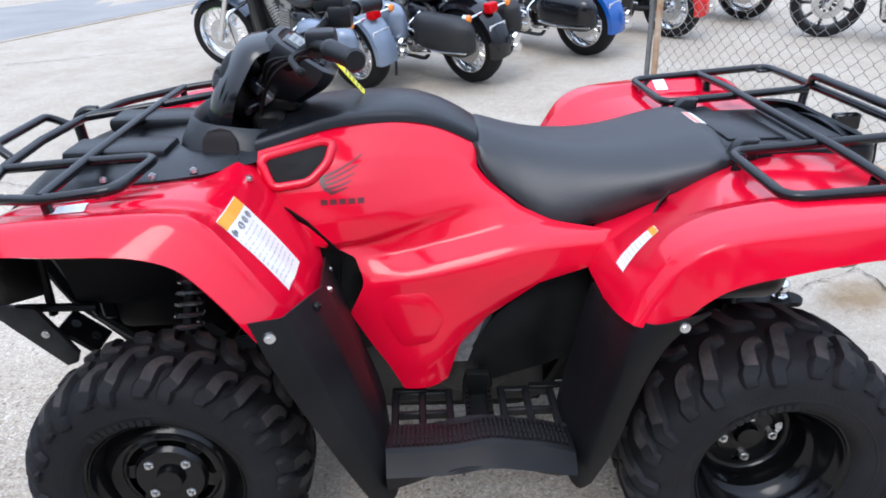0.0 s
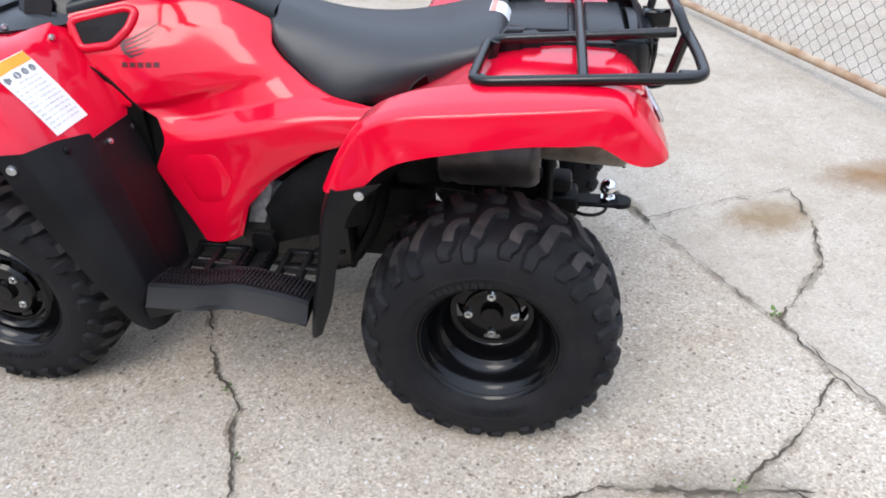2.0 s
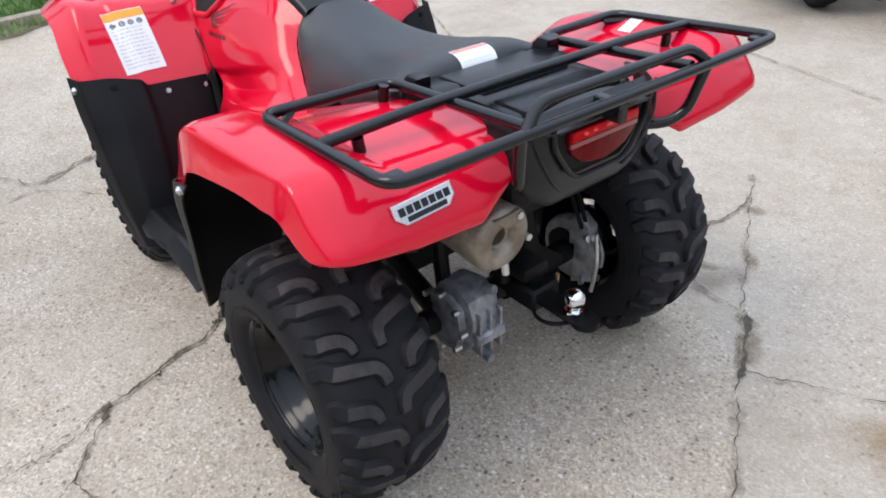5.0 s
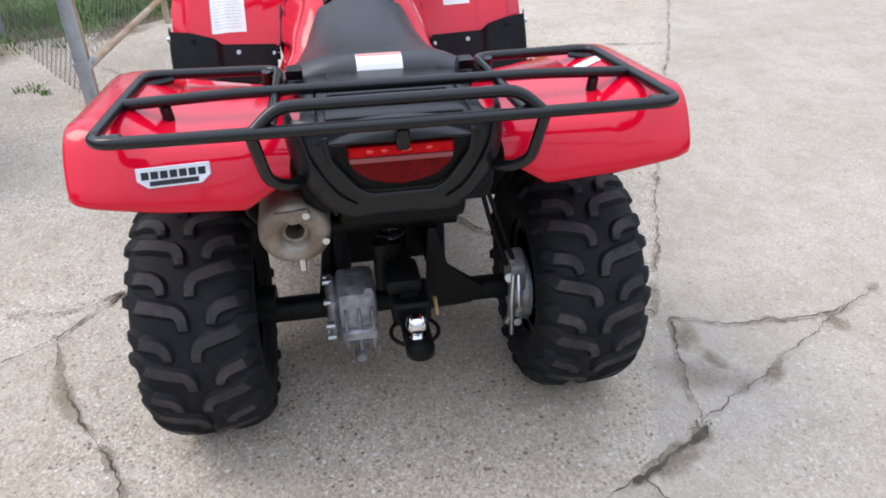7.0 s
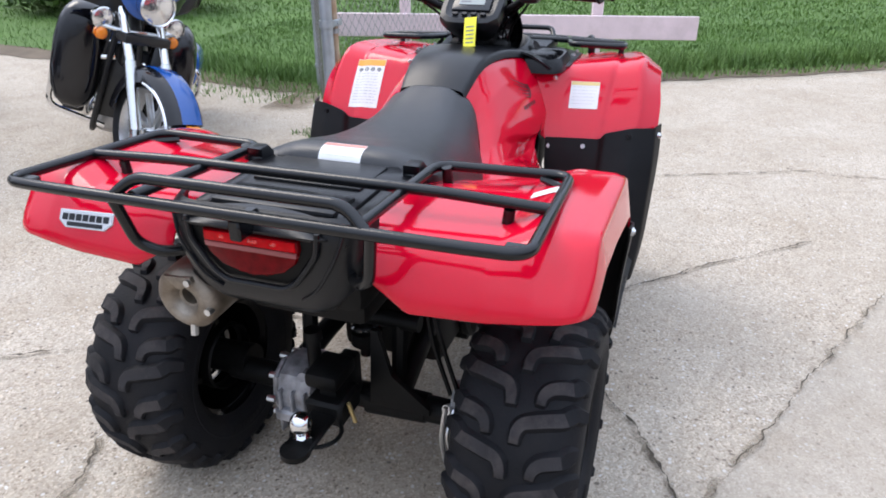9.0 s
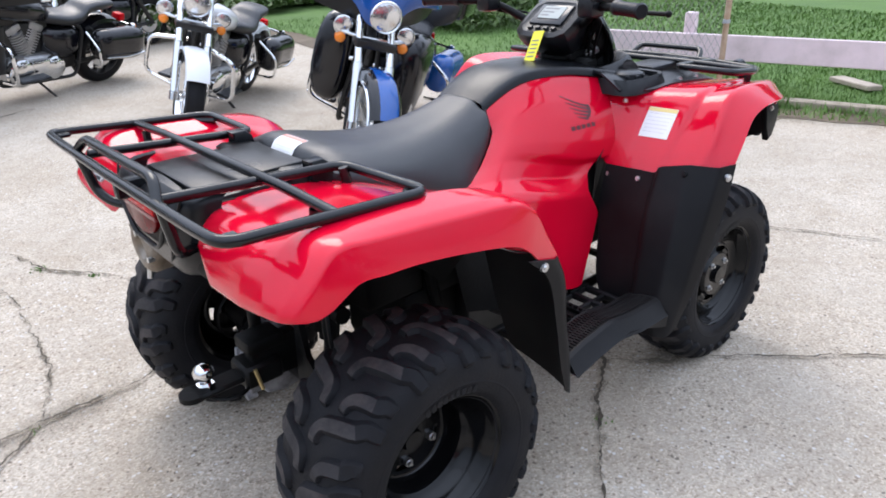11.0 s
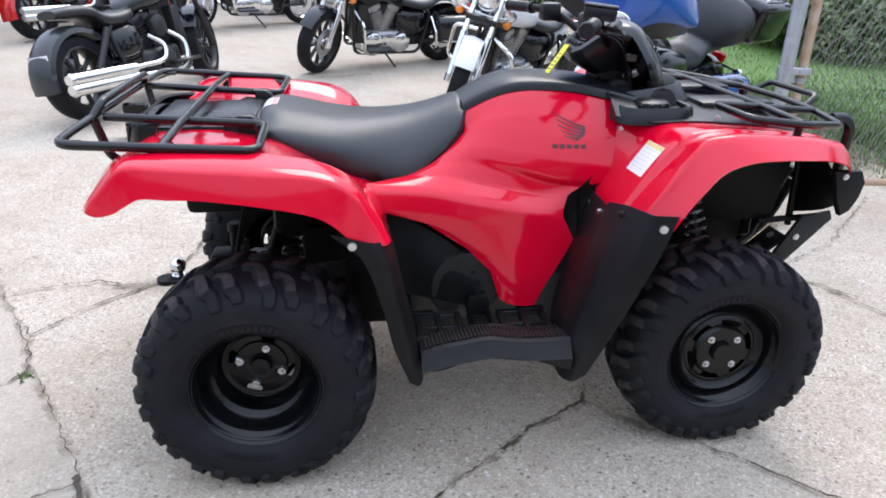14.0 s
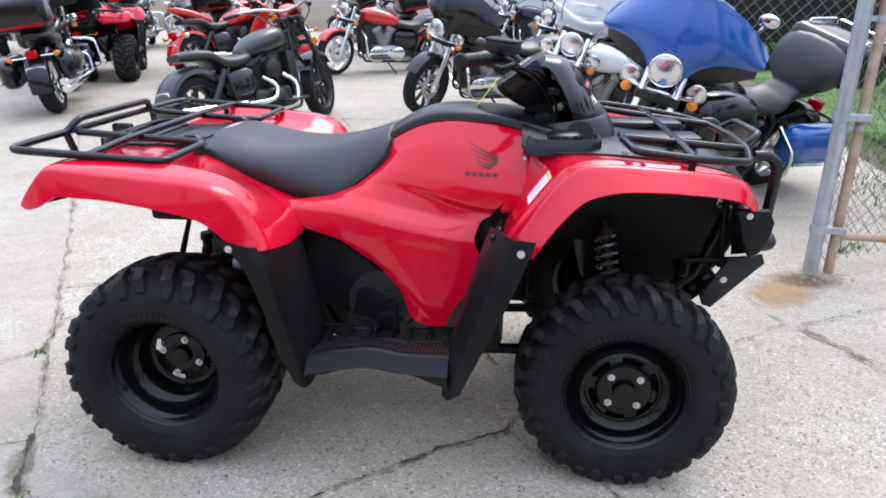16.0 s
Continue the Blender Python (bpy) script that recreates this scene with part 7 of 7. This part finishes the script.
    if fairing:
        rows, inner = [], []
        low_of = ((0, .86), (.16, .865), (.26, .93), (.40, 1.005), (.68, 1.01), (.88, .985), (1, .985))
        top_of = ((0, 1.345), (.20, 1.338), (.40, 1.305), (.60, 1.25), (.80, 1.165), (.93, 1.09), (1, 1.045))

        def between(table, a):
            for (a0, v0), (a1, v1) in zip(table, table[1:]):
                if a <= a1:
                    return v0 + (v1 - v0) * (a - a0) / (a1 - a0)
            return table[-1][1]
        for h in (0, .12, .35, .6, .85, 1):
            row = []
            for t in (-1, -.9, -.7, -.5, -.32, -.2, -.1, 0, .1, .2, .32, .5, .7, .9, 1):
                a = abs(t)
                low, top = between(low_of, a), between(top_of, a)
                row.append((.72 - .10 * a - .22 * a ** 2.5 - .17 * h * h - .05 * (1 - h) ** 2, .49 * t, low + (top - low) * h))
            rows.append(row)
        for h in (0, .5, 1):
            row = []
            for t in (-1, -.7, -.4, -.15, 0, .15, .4, .7, 1):
                a = abs(t)
                row.append((.66 - .09 * a - .22 * a ** 2.5 - .12 * (1 - h) * a, .465 * t, .86 + .03 * a + (.24 if a < .9 else .14) * h))
            inner.append(row)
        bm = bmesh.new()
        patch(bm, rows, 3, 3, .006)
        fr = part("batwing_fairing", bm, fairing, root, "wide painted batwing fairing", 60)
        bm = bmesh.new()
        patch(bm, inner, 3, 3, .006)
        part("inner_fairing", bm, BLACKP, fr, "black lower inner fairing", 60)
        bm = bmesh.new()
        rows = [[(.545 - .14 * abs(t) ** 2, .20 * t, 1.365 - .08 * t * t) for t in (-1, -.6, -.3, 0, .3, .6, 1)], [(.42 - .12 * abs(t) ** 2, .17 * t, 1.52 - .05 * t * t) for t in (-1, -.6, -.3, 0, .3, .6, 1)]]
        patch(bm, rows, 3, 3, .004)
        part("wind_deflector", bm, SMOKE, fr, "smoked low screen")
        bm = bmesh.new()
        tube(bm, smooth_line([(.56 - .14 * abs(t) ** 2, .21 * t, 1.36 - .08 * t * t) for t in (-1, -.6, -.3, 0, .3, .6, 1)], 4), .009, 8)
        part("screen_trim", bm, CHROME, fr, "chrome trim strip")
        bm = bmesh.new()
        box(bm, (.30, -.24, .98), (.50, .24, 1.14), bevel=.03, seg=2)
        part("dash", bm, BLACKP, fr)
    if dress:
        for s in (1, -1):
            bm = blob([(-.08, .66, .03, .08), (-.04, .66, .08, .18), (.12, .64, .11, .26), (.36, .61, .13, .30), (.43, .61, .11, .26), (.46, .62, .03, .12)])
            for v in bm.verts:
                v.co.y += s * .24
            part("leg_shield", bm, BLACKG, root, "black lower leg shield", 60)
    if screen:
        bm = bmesh.new()
        rows = []
        for z, x, hw in ((.98, .56, .20), (1.10, .54, .27), (1.25, .49, .27), (1.38, .43, .22), (1.46, .39, .13)):
            rows.append([(x - .12 * t * t, hw * t, z) for t in (-1, -.6, -.3, 0, .3, .6, 1)])
        patch(bm, rows, 3, 3, .004)
        part("windshield", bm, SCREEN, root, "tall clear windshield")
        for s in (1, -1):
            bm = bmesh.new()
            tube(bm, [(.50, s * .13, .88), (.48, s * .19, 1.12), (.42, s * .19, 1.28)], .007, 6)
            part("windshield_bracket", bm, CHROME, root)
    if sport:
        rows = []
        for z, x, hw in ((.30, .30, .16), (.50, .46, .21), (.75, .66, .22), (.92, .74, .18), (1.02, .62, .13)):
            rows.append([(x - .45 * abs(t) ** 1.6 * (1 if z < .8 else .6), hw * (math.copysign(abs(t) ** .8, t)), z) for t in (-1, -.75, -.5, -.25, 0, .25, .5, .75, 1)])
        bm = bmesh.new()
        patch(bm, rows, 3, 3, .006)
        part("sport_fairing", bm, paint, root, "full painted sport fairing", 60)
        part("tail_cowl", blob([(-.45, .78, .10, .05), (-.70, .86, .12, .06), (-.95, .93, .07, .04), (-1.05, .95, .02, .015)]), paint, root, smooth=60)
    # the steering is turned to the left, as parked bikes stand
    rise = (FW - .50) * math.sin(radians(steer)) * math.tan(radians(lean))
    turn = Matrix.Translation((.50, 0, rise)) @ Matrix.Rotation(radians(steer), 4, "Z") @ Matrix.Translation((-.50, 0, 0))
    for child in root.children:
        kind = child.name.split(".")[0]
        if kind == "front_wheel":
            child.location = turn @ child.location
            child.rotation_euler = (0, 0, radians(steer))
        elif kind in STEERED or (kind == "turn_signal"):
            child.data.transform(turn)
            for sub in child.children:
                sub.data.transform(turn)
    root.matrix_world = m @ pose(0, 0, 0, -lean, 0, 0)
    return root


def parked(front, rear, steer=0, reach=.32):
    """The pose of a bike whose (turned) front wheel stands at front and whose rear wheel points to rear."""
    f, r = V(*front, 0), V(*rear, 0)
    d = (f - r).normalized()
    c = f - d * (.50 + reach * math.cos(radians(steer))) - V(-d.y, d.x, 0) * reach * math.sin(radians(steer))
    pitch = math.degrees(math.atan2(gz(f.y) - gz((f - d * 1.62).y), 1.62))
    return pose(c.x, c.y, gz(f.y) - .82 * math.sin(radians(pitch)), 0, -pitch, math.degrees(math.atan2(d.y, d.x)))


def backed(rear, front):
    """The pose of a bike whose rear wheel stands at rear and whose front wheel points to front."""
    d = (V(*front, 0) - V(*rear, 0)).normalized()
    return parked((rear[0] + d.x * 1.62, rear[1] + d.y * 1.62), rear)


motorcycle("blue touring motorcycle with batwing fairing and chrome lamps", parked((-.90, -2.07), (-2.25, -2.97), 37, .40), BLACKG, front_paint=BLUEP, bags=BLUEP, fairing=BLUEP, trunk=True, lean=19, steer=37, rake=.08, dress=True, cast=True, rim=STEEL)
motorcycle("white cruiser motorcycle with a tall clear windshield", parked((-.42, -3.60), (-1.62, -4.66), 32, .44), WHITEP, screen=True, bags=BLACKG, rake=.12, steer=32, lean=20)
motorcycle("black touring motorcycle with small fairing and saddlebags", parked((.70, -5.42), (-.80, -6.15), 30, .32), BLACKG, bags=BLACKG, fairing=BLACKG, cast=True, rim=ENGBLK, lean=17, steer=30)
motorcycle("dark grey sporty cruiser motorcycle with a bare black engine", parked((1.63, -4.90), (2.38, -3.20)), GREYP, front_paint=BLACKG, rim=ENGBLK, cast=True, engine_mat=ENGBLK, lamps=False, guard_bar=False, lights=False, low_seat=True, fork_mat=ENGBLK, lean=10, steer=18, tail=False, rake=.13)
motorcycle("red cruiser motorcycle with chrome engine", parked((2.48, -8.30), (0.92, -9.20)), REDP)
motorcycle("red sport motorcycle with full fairing", parked((3.25, -8.50), (4.10, -6.80)), REDP, sport=True, cast=True, rim=ENGBLK, engine_mat=ENGBLK, lamps=False, guard_bar=False, pipes=STEEL)
motorcycle("black full dress touring motorcycle with top box", parked((5.08, -6.22), (4.21, -4.12)), BLACKG, bags=BLACKG, trunk=True, fairing=BLACKG)
motorcycle("black cruiser motorcycle at the back of the row", parked((1.07, -11.24), (-1.03, -11.83)), BLACKG, screen=True)
motorcycle("maroon touring motorcycle at the back of the row", parked((4.68, -10.44), (4.09, -8.23)), mat("maroon_paint", (.12, .01, .015), .2, coat=.8), bags=BLACKG, trunk=True)
motorcycle("black touring motorcycle at the back of the row", parked((7.17, -12.22), (6.66, -10.24)), BLACKG, bags=BLACKG, trunk=True)
motorcycle("dark blue cruiser motorcycle at the back of the row", parked((-1.60, -9.18), (-3.47, -9.90)), mat("dark_blue_paint", (.01, .015, .06), .2, coat=.8), bags=BLACKG)
# bikes on the street side, their backs to the quad
motorcycle("blue-grey touring motorcycle with hard saddlebags", backed((-.50, 4.12), (-1.90, 5.42)), BLUEGREY, bags=BLUEGREY, fairing=BLUEGREY)
motorcycle("black cruiser motorcycle with leather saddlebags", backed((.41, 4.16), (-.88, 5.60)), BLACKG, bags=mat("black_leather", (.012, .012, .013), .55, bump=.2, bump_scale=80))
motorcycle("black cruiser motorcycle with blue tank", backed((1.51, 4.90), (.25, 6.33)), BLUEP, bags=BLACKG)
motorcycle("red cruiser motorcycle with chrome rear signals", backed((2.50, 5.50), (1.34, 6.98)), REDP)
motorcycle("dark red cruiser motorcycle behind the fence", backed((3.55, 6.25), (2.31, 7.59)), REDP, bags=BLACKG)
motorcycle("black cruiser motorcycle behind the fence", parked((3.86, 5.20), (5.26, 4.38)), BLACKG, rim=ENGBLK, cast=True, steer=4)
# more of the same kinds in the crowded rows at the back
rows_src = [ob for ob in bpy.data.objects if ob.parent is None and ob.name.startswith("motorcycle")]
for k, front, rear in ((8, (2.2, -11.6), (1.4, -10.1)), (5, (3.6, -10.0), (2.9, -8.5)), (6, (6.2, -8.3), (5.4, -6.9)), (9, (7.6, -9.6), (6.8, -8.2)), (4, (5.2, -11.8), (4.3, -10.5)), (10, (.2, -10.6), (-1.4, -10.9)), (7, (6.9, -12.9), (6.0, -11.6)), (8, (8.6, -7.6), (7.6, -6.4)), (9, (3.4, -13.2), (2.6, -11.9)), (7, (-.4, -7.6), (-2.0, -8.3)), (6, (9.4, -10.6), (8.5, -9.4))):
    copy_thing(rows_src[k], parked(front, rear) @ pose(0, 0, 0, -10, 0, 0))
copy_thing(atv, pose(5.58, -7.4, gz(-7.4), 0, 0, 111))

LIFT[0] = True


# ---- fences, barrier, buildings, hedge ----
def link_mesh(a, b, z0, z1, pitch=.043, r=.0017):
    """Woven diamond wires between two points on the ground."""
    a, b = V(*a, 0), V(*b, 0)
    d = (b - a).normalized()
    side = V(-d.y, d.x, 0)
    length = (b - a).length
    verts, faces = [], []
    n, k = int(length / pitch), int((z1 - z0) / pitch)
    for i in range(n):
        pts = []
        for j in range(k + 1):
            u = (i + (.98 if (i + j) % 2 else .02)) * pitch
            for dz, q in ((-.004, -1), (.004, 1)):
                pts.append(a + d * u + V(0, 0, z0 + j * pitch + dz) + side * (.003 * (1 if (i + j) % 2 else -1)))
        for j, p in enumerate(pts):
            base = len(verts)
            t = (pts[min(j + 1, len(pts) - 1)] - pts[max(j - 1, 0)]).normalized()
            x = t.cross(side).normalized()
            verts += [p + x * r, p - x * r * .5 + side * r, p - x * r * .5 - side * r]
            if j:
                o = base - 3
                for c in range(3):
                    faces.append((o + c, o + (c + 1) % 3, base + (c + 1) % 3, base + c))
    me = bpy.data.meshes.new("chain_link")
    me.from_pydata([(v.x, v.y, v.z + gz(v.y)) for v in verts], [], faces)
    me.materials.append(WIREM)
    return me


def fence(label, a, b, height, posts, rail_z, rail_mat, rail_r=.021, bottom=True):
    root = thing("chain_link_fence", label, "fence", "chain link fences")
    mesh_ob = new("chain_link", link_mesh(a, b, rail_z + .01, height))
    mesh_ob.parent = root
    tagged(mesh_ob, "grey woven diamond wire", kind="stuff")
    va, vb = V(*a), V(*b)
    for t, r, mt, h in posts:
        p = va.lerp(vb, t)
        bm = bmesh.new()
        rod(bm, (p.x, p.y, -.05), (p.x, p.y, h), r, seg=18)
        ball(bm, (p.x, p.y, h), r * 1.05, 14, 8, (1, 1, .5))
        post = part("post", bm, mt, root)
        for z in (.22, .75, 1.25):
            bm = bmesh.new()
            lathe(bm, [(-.014, r + .001), (-.014, r + .006), (.014, r + .006), (.014, r + .001)], 18, Matrix.Translation((p.x, p.y, z)) @ Matrix.Rotation(radians(90), 4, "X"))
            box(bm, (p.x + r, p.y - .006, z - .012), (p.x + r + .03, p.y + .006, z + .012))
            part("clamp", bm, GALV, post)
    for z in (rail_z, height) if bottom else (height,):
        bm = bmesh.new()
        rod(bm, (va.x, va.y, z), (vb.x, vb.y, z), rail_r, seg=12)
        part("rail", bm, rail_mat, root)
    return root


fence("chain link gate with a rusty pipe frame", (-1.955, -1.385), (-3.80, -1.275), 1.72, [(0.0, .024, RUSTM, 1.75), (1.0, .022, RUSTM, 1.75)], .20, RUSTM)
fence("galvanised chain link fence beside the gate", (-1.885, -1.40), (-3.42, -2.345), 1.72, [(1.0, .024, GALV, 1.75)], .03, GALV, bottom=False)
gp = thing("fence_post", "thick grey galvanised steel gate post", "post")
bm = bmesh.new()
rod(bm, (-1.865, -1.385, -.05), (-1.865, -1.385, 1.95), .036, seg=24)
ball(bm, (-1.865, -1.385, 1.95), .038, 16, 8, (1, 1, .5))
part("pipe", bm, GALV, gp)
for z in (.235, .80, 1.4):
    bm = bmesh.new()
    lathe(bm, [(-.02, .037), (-.02, .044), (.02, .044), (.02, .037)], 22, Matrix.Translation((-1.865, -1.385, z)) @ Matrix.Rotation(radians(90), 4, "X"))
    box(bm, (-1.985, -1.362, z - .018), (-1.865, -1.342, z + .018), None, .004)
    rod(bm, (-1.925, -1.335, z), (-1.925, -1.435, z), .012, seg=8)
    part("hinge", bm, GALV, gp, "steel hinge clamp")
fence("rusty chain link gate swung open on concrete", (1.58, 3.20), (3.18, -.44), 1.70, [(0.0, .022, RUSTM, 1.72), (1.0, .022, RUSTM, 1.72)], .065, RUSTM)
g2 = thing("gate_post", "dull grey steel gate stop post", "post")
bm = bmesh.new()
rod(bm, (1.53, 3.21, 0), (1.57, 3.30, 1.7), .018, seg=12)
part("pipe", bm, mat("dull_grey_pipe", (.12, .12, .12), .6, vary=.3, scale=12), g2)

# pale board barrier on the lawn
barrier = thing("board_barrier", "low pale pink-white painted board barrier on posts", "barrier")
for a, b in (((-4.25, -2.75), (-5.32, .65)),):
    bm = bmesh.new()
    length = (V(*b) - V(*a)).length
    box(bm, (0, -.02, .315), (length, .02, .53), pose(a[0], a[1], 0, 0, 0, math.degrees(math.atan2(b[1] - a[1], b[0] - a[0]))), .006)
    part("board", bm, BOARDM, barrier)
for x, y in ((-4.50, -1.99), (-5.06, -.25)):
    bm = bmesh.new()
    box(bm, (-.05, .022, -.02), (.05, .11, .72), pose(x, y, 0, 0, 0, 107), .008)
    part("post", bm, BOARDM, barrier)
plank = thing("plank", "pale loose plank lying on the grass", "plank")
bm = bmesh.new()
box(bm, (-.27, -.075, .07), (.27, .075, .115), pose(-5.6, -.92, 0, 0, 0, 55), .008)
part("board", bm, mat("pale_timber", (.36, .30, .24), .8, vary=.2, scale=12, bump=.4, bump_scale=60), plank)
log = thing("timber_edging", "weathered brown timber edging beside the grass", "edging")
bm = bmesh.new()
box(bm, (-.07, -1.05, -.01), (.07, 1.05, .09), pose(-4.66, -.62, 0, 0, 0, 14), .015, 2)
part("beam", bm, mat("weathered_timber", (.34, .28, .21), .85, vary=.3, scale=10, bump=.6, bump_scale=60), log)

# clapboard building and near-black backdrop behind the bikes
house = thing("white_building", "white clapboard building behind the parked motorcycles", "building")
bm = bmesh.new()
box(bm, (-3.4, -16.2, -.05), (1.6, -12.4, 3.2))
part("wall", bm, SIDING, house)
for i in range(16):
    bm = bmesh.new()
    prism(bm, [(-12.40, .05 + i * .2), (-12.37, .05 + i * .2), (-12.385, .25 + i * .2), (-12.40, .25 + i * .2)], 0, -3.42, 1.62)
    part("clapboard", bm, SIDING, house)
bm = bmesh.new()
prism(bm, [(-16.5, 3.15), (-12.0, 3.15), (-14.2, 5.0)], 0, -3.7, 1.9)
part("roof", bm, mat("dark_roofing", (.06, .055, .05), .9, vary=.2, scale=6, bump=.5), house)
# near-black boards stand in for a dark backdrop, diagonal strips for chain link
backdrop = thing("lattice_screen", "near-black backdrop with grey-green strips standing for wire mesh", "fence")
BACKDROPM = mat("near_black_backdrop", (.020, .018, .016), .85, vary=.3, scale=6, bump=.4, bump_scale=40)
STRIP = mat("grey_green_mesh_strip", (.13, .14, .105), .8, vary=.3, scale=9)
run = pose(-3.75, -12.7, gz(-12.7), 0, 0, 184)
for i in range(32):
    bm = bmesh.new()
    box(bm, (i * .25, -.02, -.45), (i * .25 + .244, .02, 2.3), run, .004)
    part("board", bm, BACKDROPM, backdrop)
for i in range(38):
    for way in (1, -1):
        bm = bmesh.new()
        x0 = -2.0 + i * .26
        ends = [(x0, .05), (x0 + 2.2, 2.25)] if way > 0 else [(x0 + 2.2, .05), (x0, 2.25)]
        (xa, za), (xb, zb) = ends
        ka, kb = [max(0, min(1, (lim - xa) / (xb - xa))) for lim in ((0, 8.0) if way > 0 else (8.0, 0))]
        if kb - ka > .05:
            p, q = [run @ V(xa + (xb - xa) * k, -.035 - .012 * way, za + (zb - za) * k) for k in (ka, kb)]
            rod(bm, p, q, .013, seg=4)
            part("lattice_strip", bm, STRIP, backdrop)
        else:
            bm.free()
# brick building out of view, added only to fill the reflections
shed = thing("brick_building", "unseen long red-brown brick building added to fill reflections", "building")
bm = bmesh.new()
box(bm, (-14, 34, -.05), (26, 44, 6.5))
part("wall", bm, mat("brick_wall", (.24, .10, .07), .85, vary=.2, scale=8, bump=.4), shed)
for i in range(10):
    bm = bmesh.new()
    box(bm, (-12.5 + i * 3.7, 33.93, 1.2), (-11.0 + i * 3.7, 33.99, 3.4), bevel=.02)
    win = part("window", bm, mat("window_dark", (.03, .035, .04), .1, coat=.5), shed)
    bm = bmesh.new()
    box(bm, (-12.6 + i * 3.7, 33.85, 1.08), (-10.9 + i * 3.7, 33.99, 1.2), bevel=.01)
    part("sill", bm, CONCRETE, win)


def leaf_mass(name, label, cx, cy, sx, sy, h, count, seed, kind="stuff", cat="hedge", base=.0, size=.07):
    rnd = random.Random(seed)
    verts, faces = [], []
    lumps = [(rnd.uniform(-1, 1), rnd.uniform(-1, 1), rnd.uniform(.35, 1.0), rnd.uniform(.3, .6)) for _ in range(14)]
    for _ in range(count):
        u, v, w, k = rnd.choice(lumps)
        a, b, q = rnd.uniform(0, 6.28), rnd.uniform(-1.2, 1.5), rnd.random() ** .35
        x = cx + (u * .7 + k * q * math.cos(a) * math.cos(b)) * sx
        y = cy + (v * .7 + k * q * math.sin(a) * math.cos(b)) * sy
        z = max(base, base + h * (w * .7 + k * .5 * q * math.sin(b)))
        s = size * rnd.uniform(.5, 1.3)
        e = Euler((rnd.uniform(-1, 1), rnd.uniform(-1, 1), rnd.uniform(0, 6.28))).to_matrix()
        n = len(verts)
        for p in ((-s, 0, 0), (0, -s * .45, s * .12), (s, 0, 0), (0, s * .45, s * .12)):
            r = e @ V(*p)
            verts.append((x + r.x, y + r.y, z + r.z + gz(cy)))
        faces.append((n, n + 1, n + 2, n + 3))
    me = bpy.data.meshes.new(name)
    me.from_pydata(verts, [], faces)
    me.materials.append(LEAF)
    return tagged(new(name, me), label, cat, kind=kind)


leaf_mass("hedge", "loose green bushes behind the parked motorcycles", -5.6, -10.6, 2.0, 1.0, .45, 7000, 4)
leaf_mass("hedge", "weedy green bushes along the fence", -6.2, -7.1, 1.3, 1.4, .9, 6000, 5)
leaf_mass("hedge", "weedy green bushes along the fence", -2.3, -8.6, .9, .6, .7, 4000, 6)


def tree(x, y, h, seed):
    LIFT[0] = False
    rnd = random.Random(seed)
    t = thing("tree", "unseen broad green leafy tree added to fill reflections", "tree", "trees", Matrix.Translation((x, y, gz(y) - .1)))
    bm = bmesh.new()
    tube(bm, smooth_line([(0, 0, 0), (.1, .05, h * .3), (-.05, .1, h * .6), (.05, 0, h * .85)], 4), [.28 - .2 * i / 12 for i in range(13)], 10)
    for k in range(7):
        a = k * .9 + rnd.random()
        z0 = h * rnd.uniform(.35, .6)
        tube(bm, smooth_line([(0, 0, z0), (math.cos(a) * h * .14, math.sin(a) * h * .14, z0 + h * .12), (math.cos(a) * h * .28, math.sin(a) * h * .28, z0 + h * .3)], 3), [.09, .08, .07, .06, .05, .04, .03], 7)
    part("trunk", bm, BARK, t)
    ob = leaf_mass("crown", "", 0, 0, h * .36, h * .36, h * .62, 7000, seed, size=.22, base=h * .35)
    ob.parent = t
    for key in ("label", "category", "kind"):
        if key in ob:
            del ob[key]
    return t


# trees that stay out of view, added so reflections have something to pick up
for i, (x, y, h) in enumerate(((-22, -14, 9), (-26, -2, 10), (-24, 10, 9), (-15, -24, 10), (12, -30, 10))):
    tree(x, y, h, 20 + i)
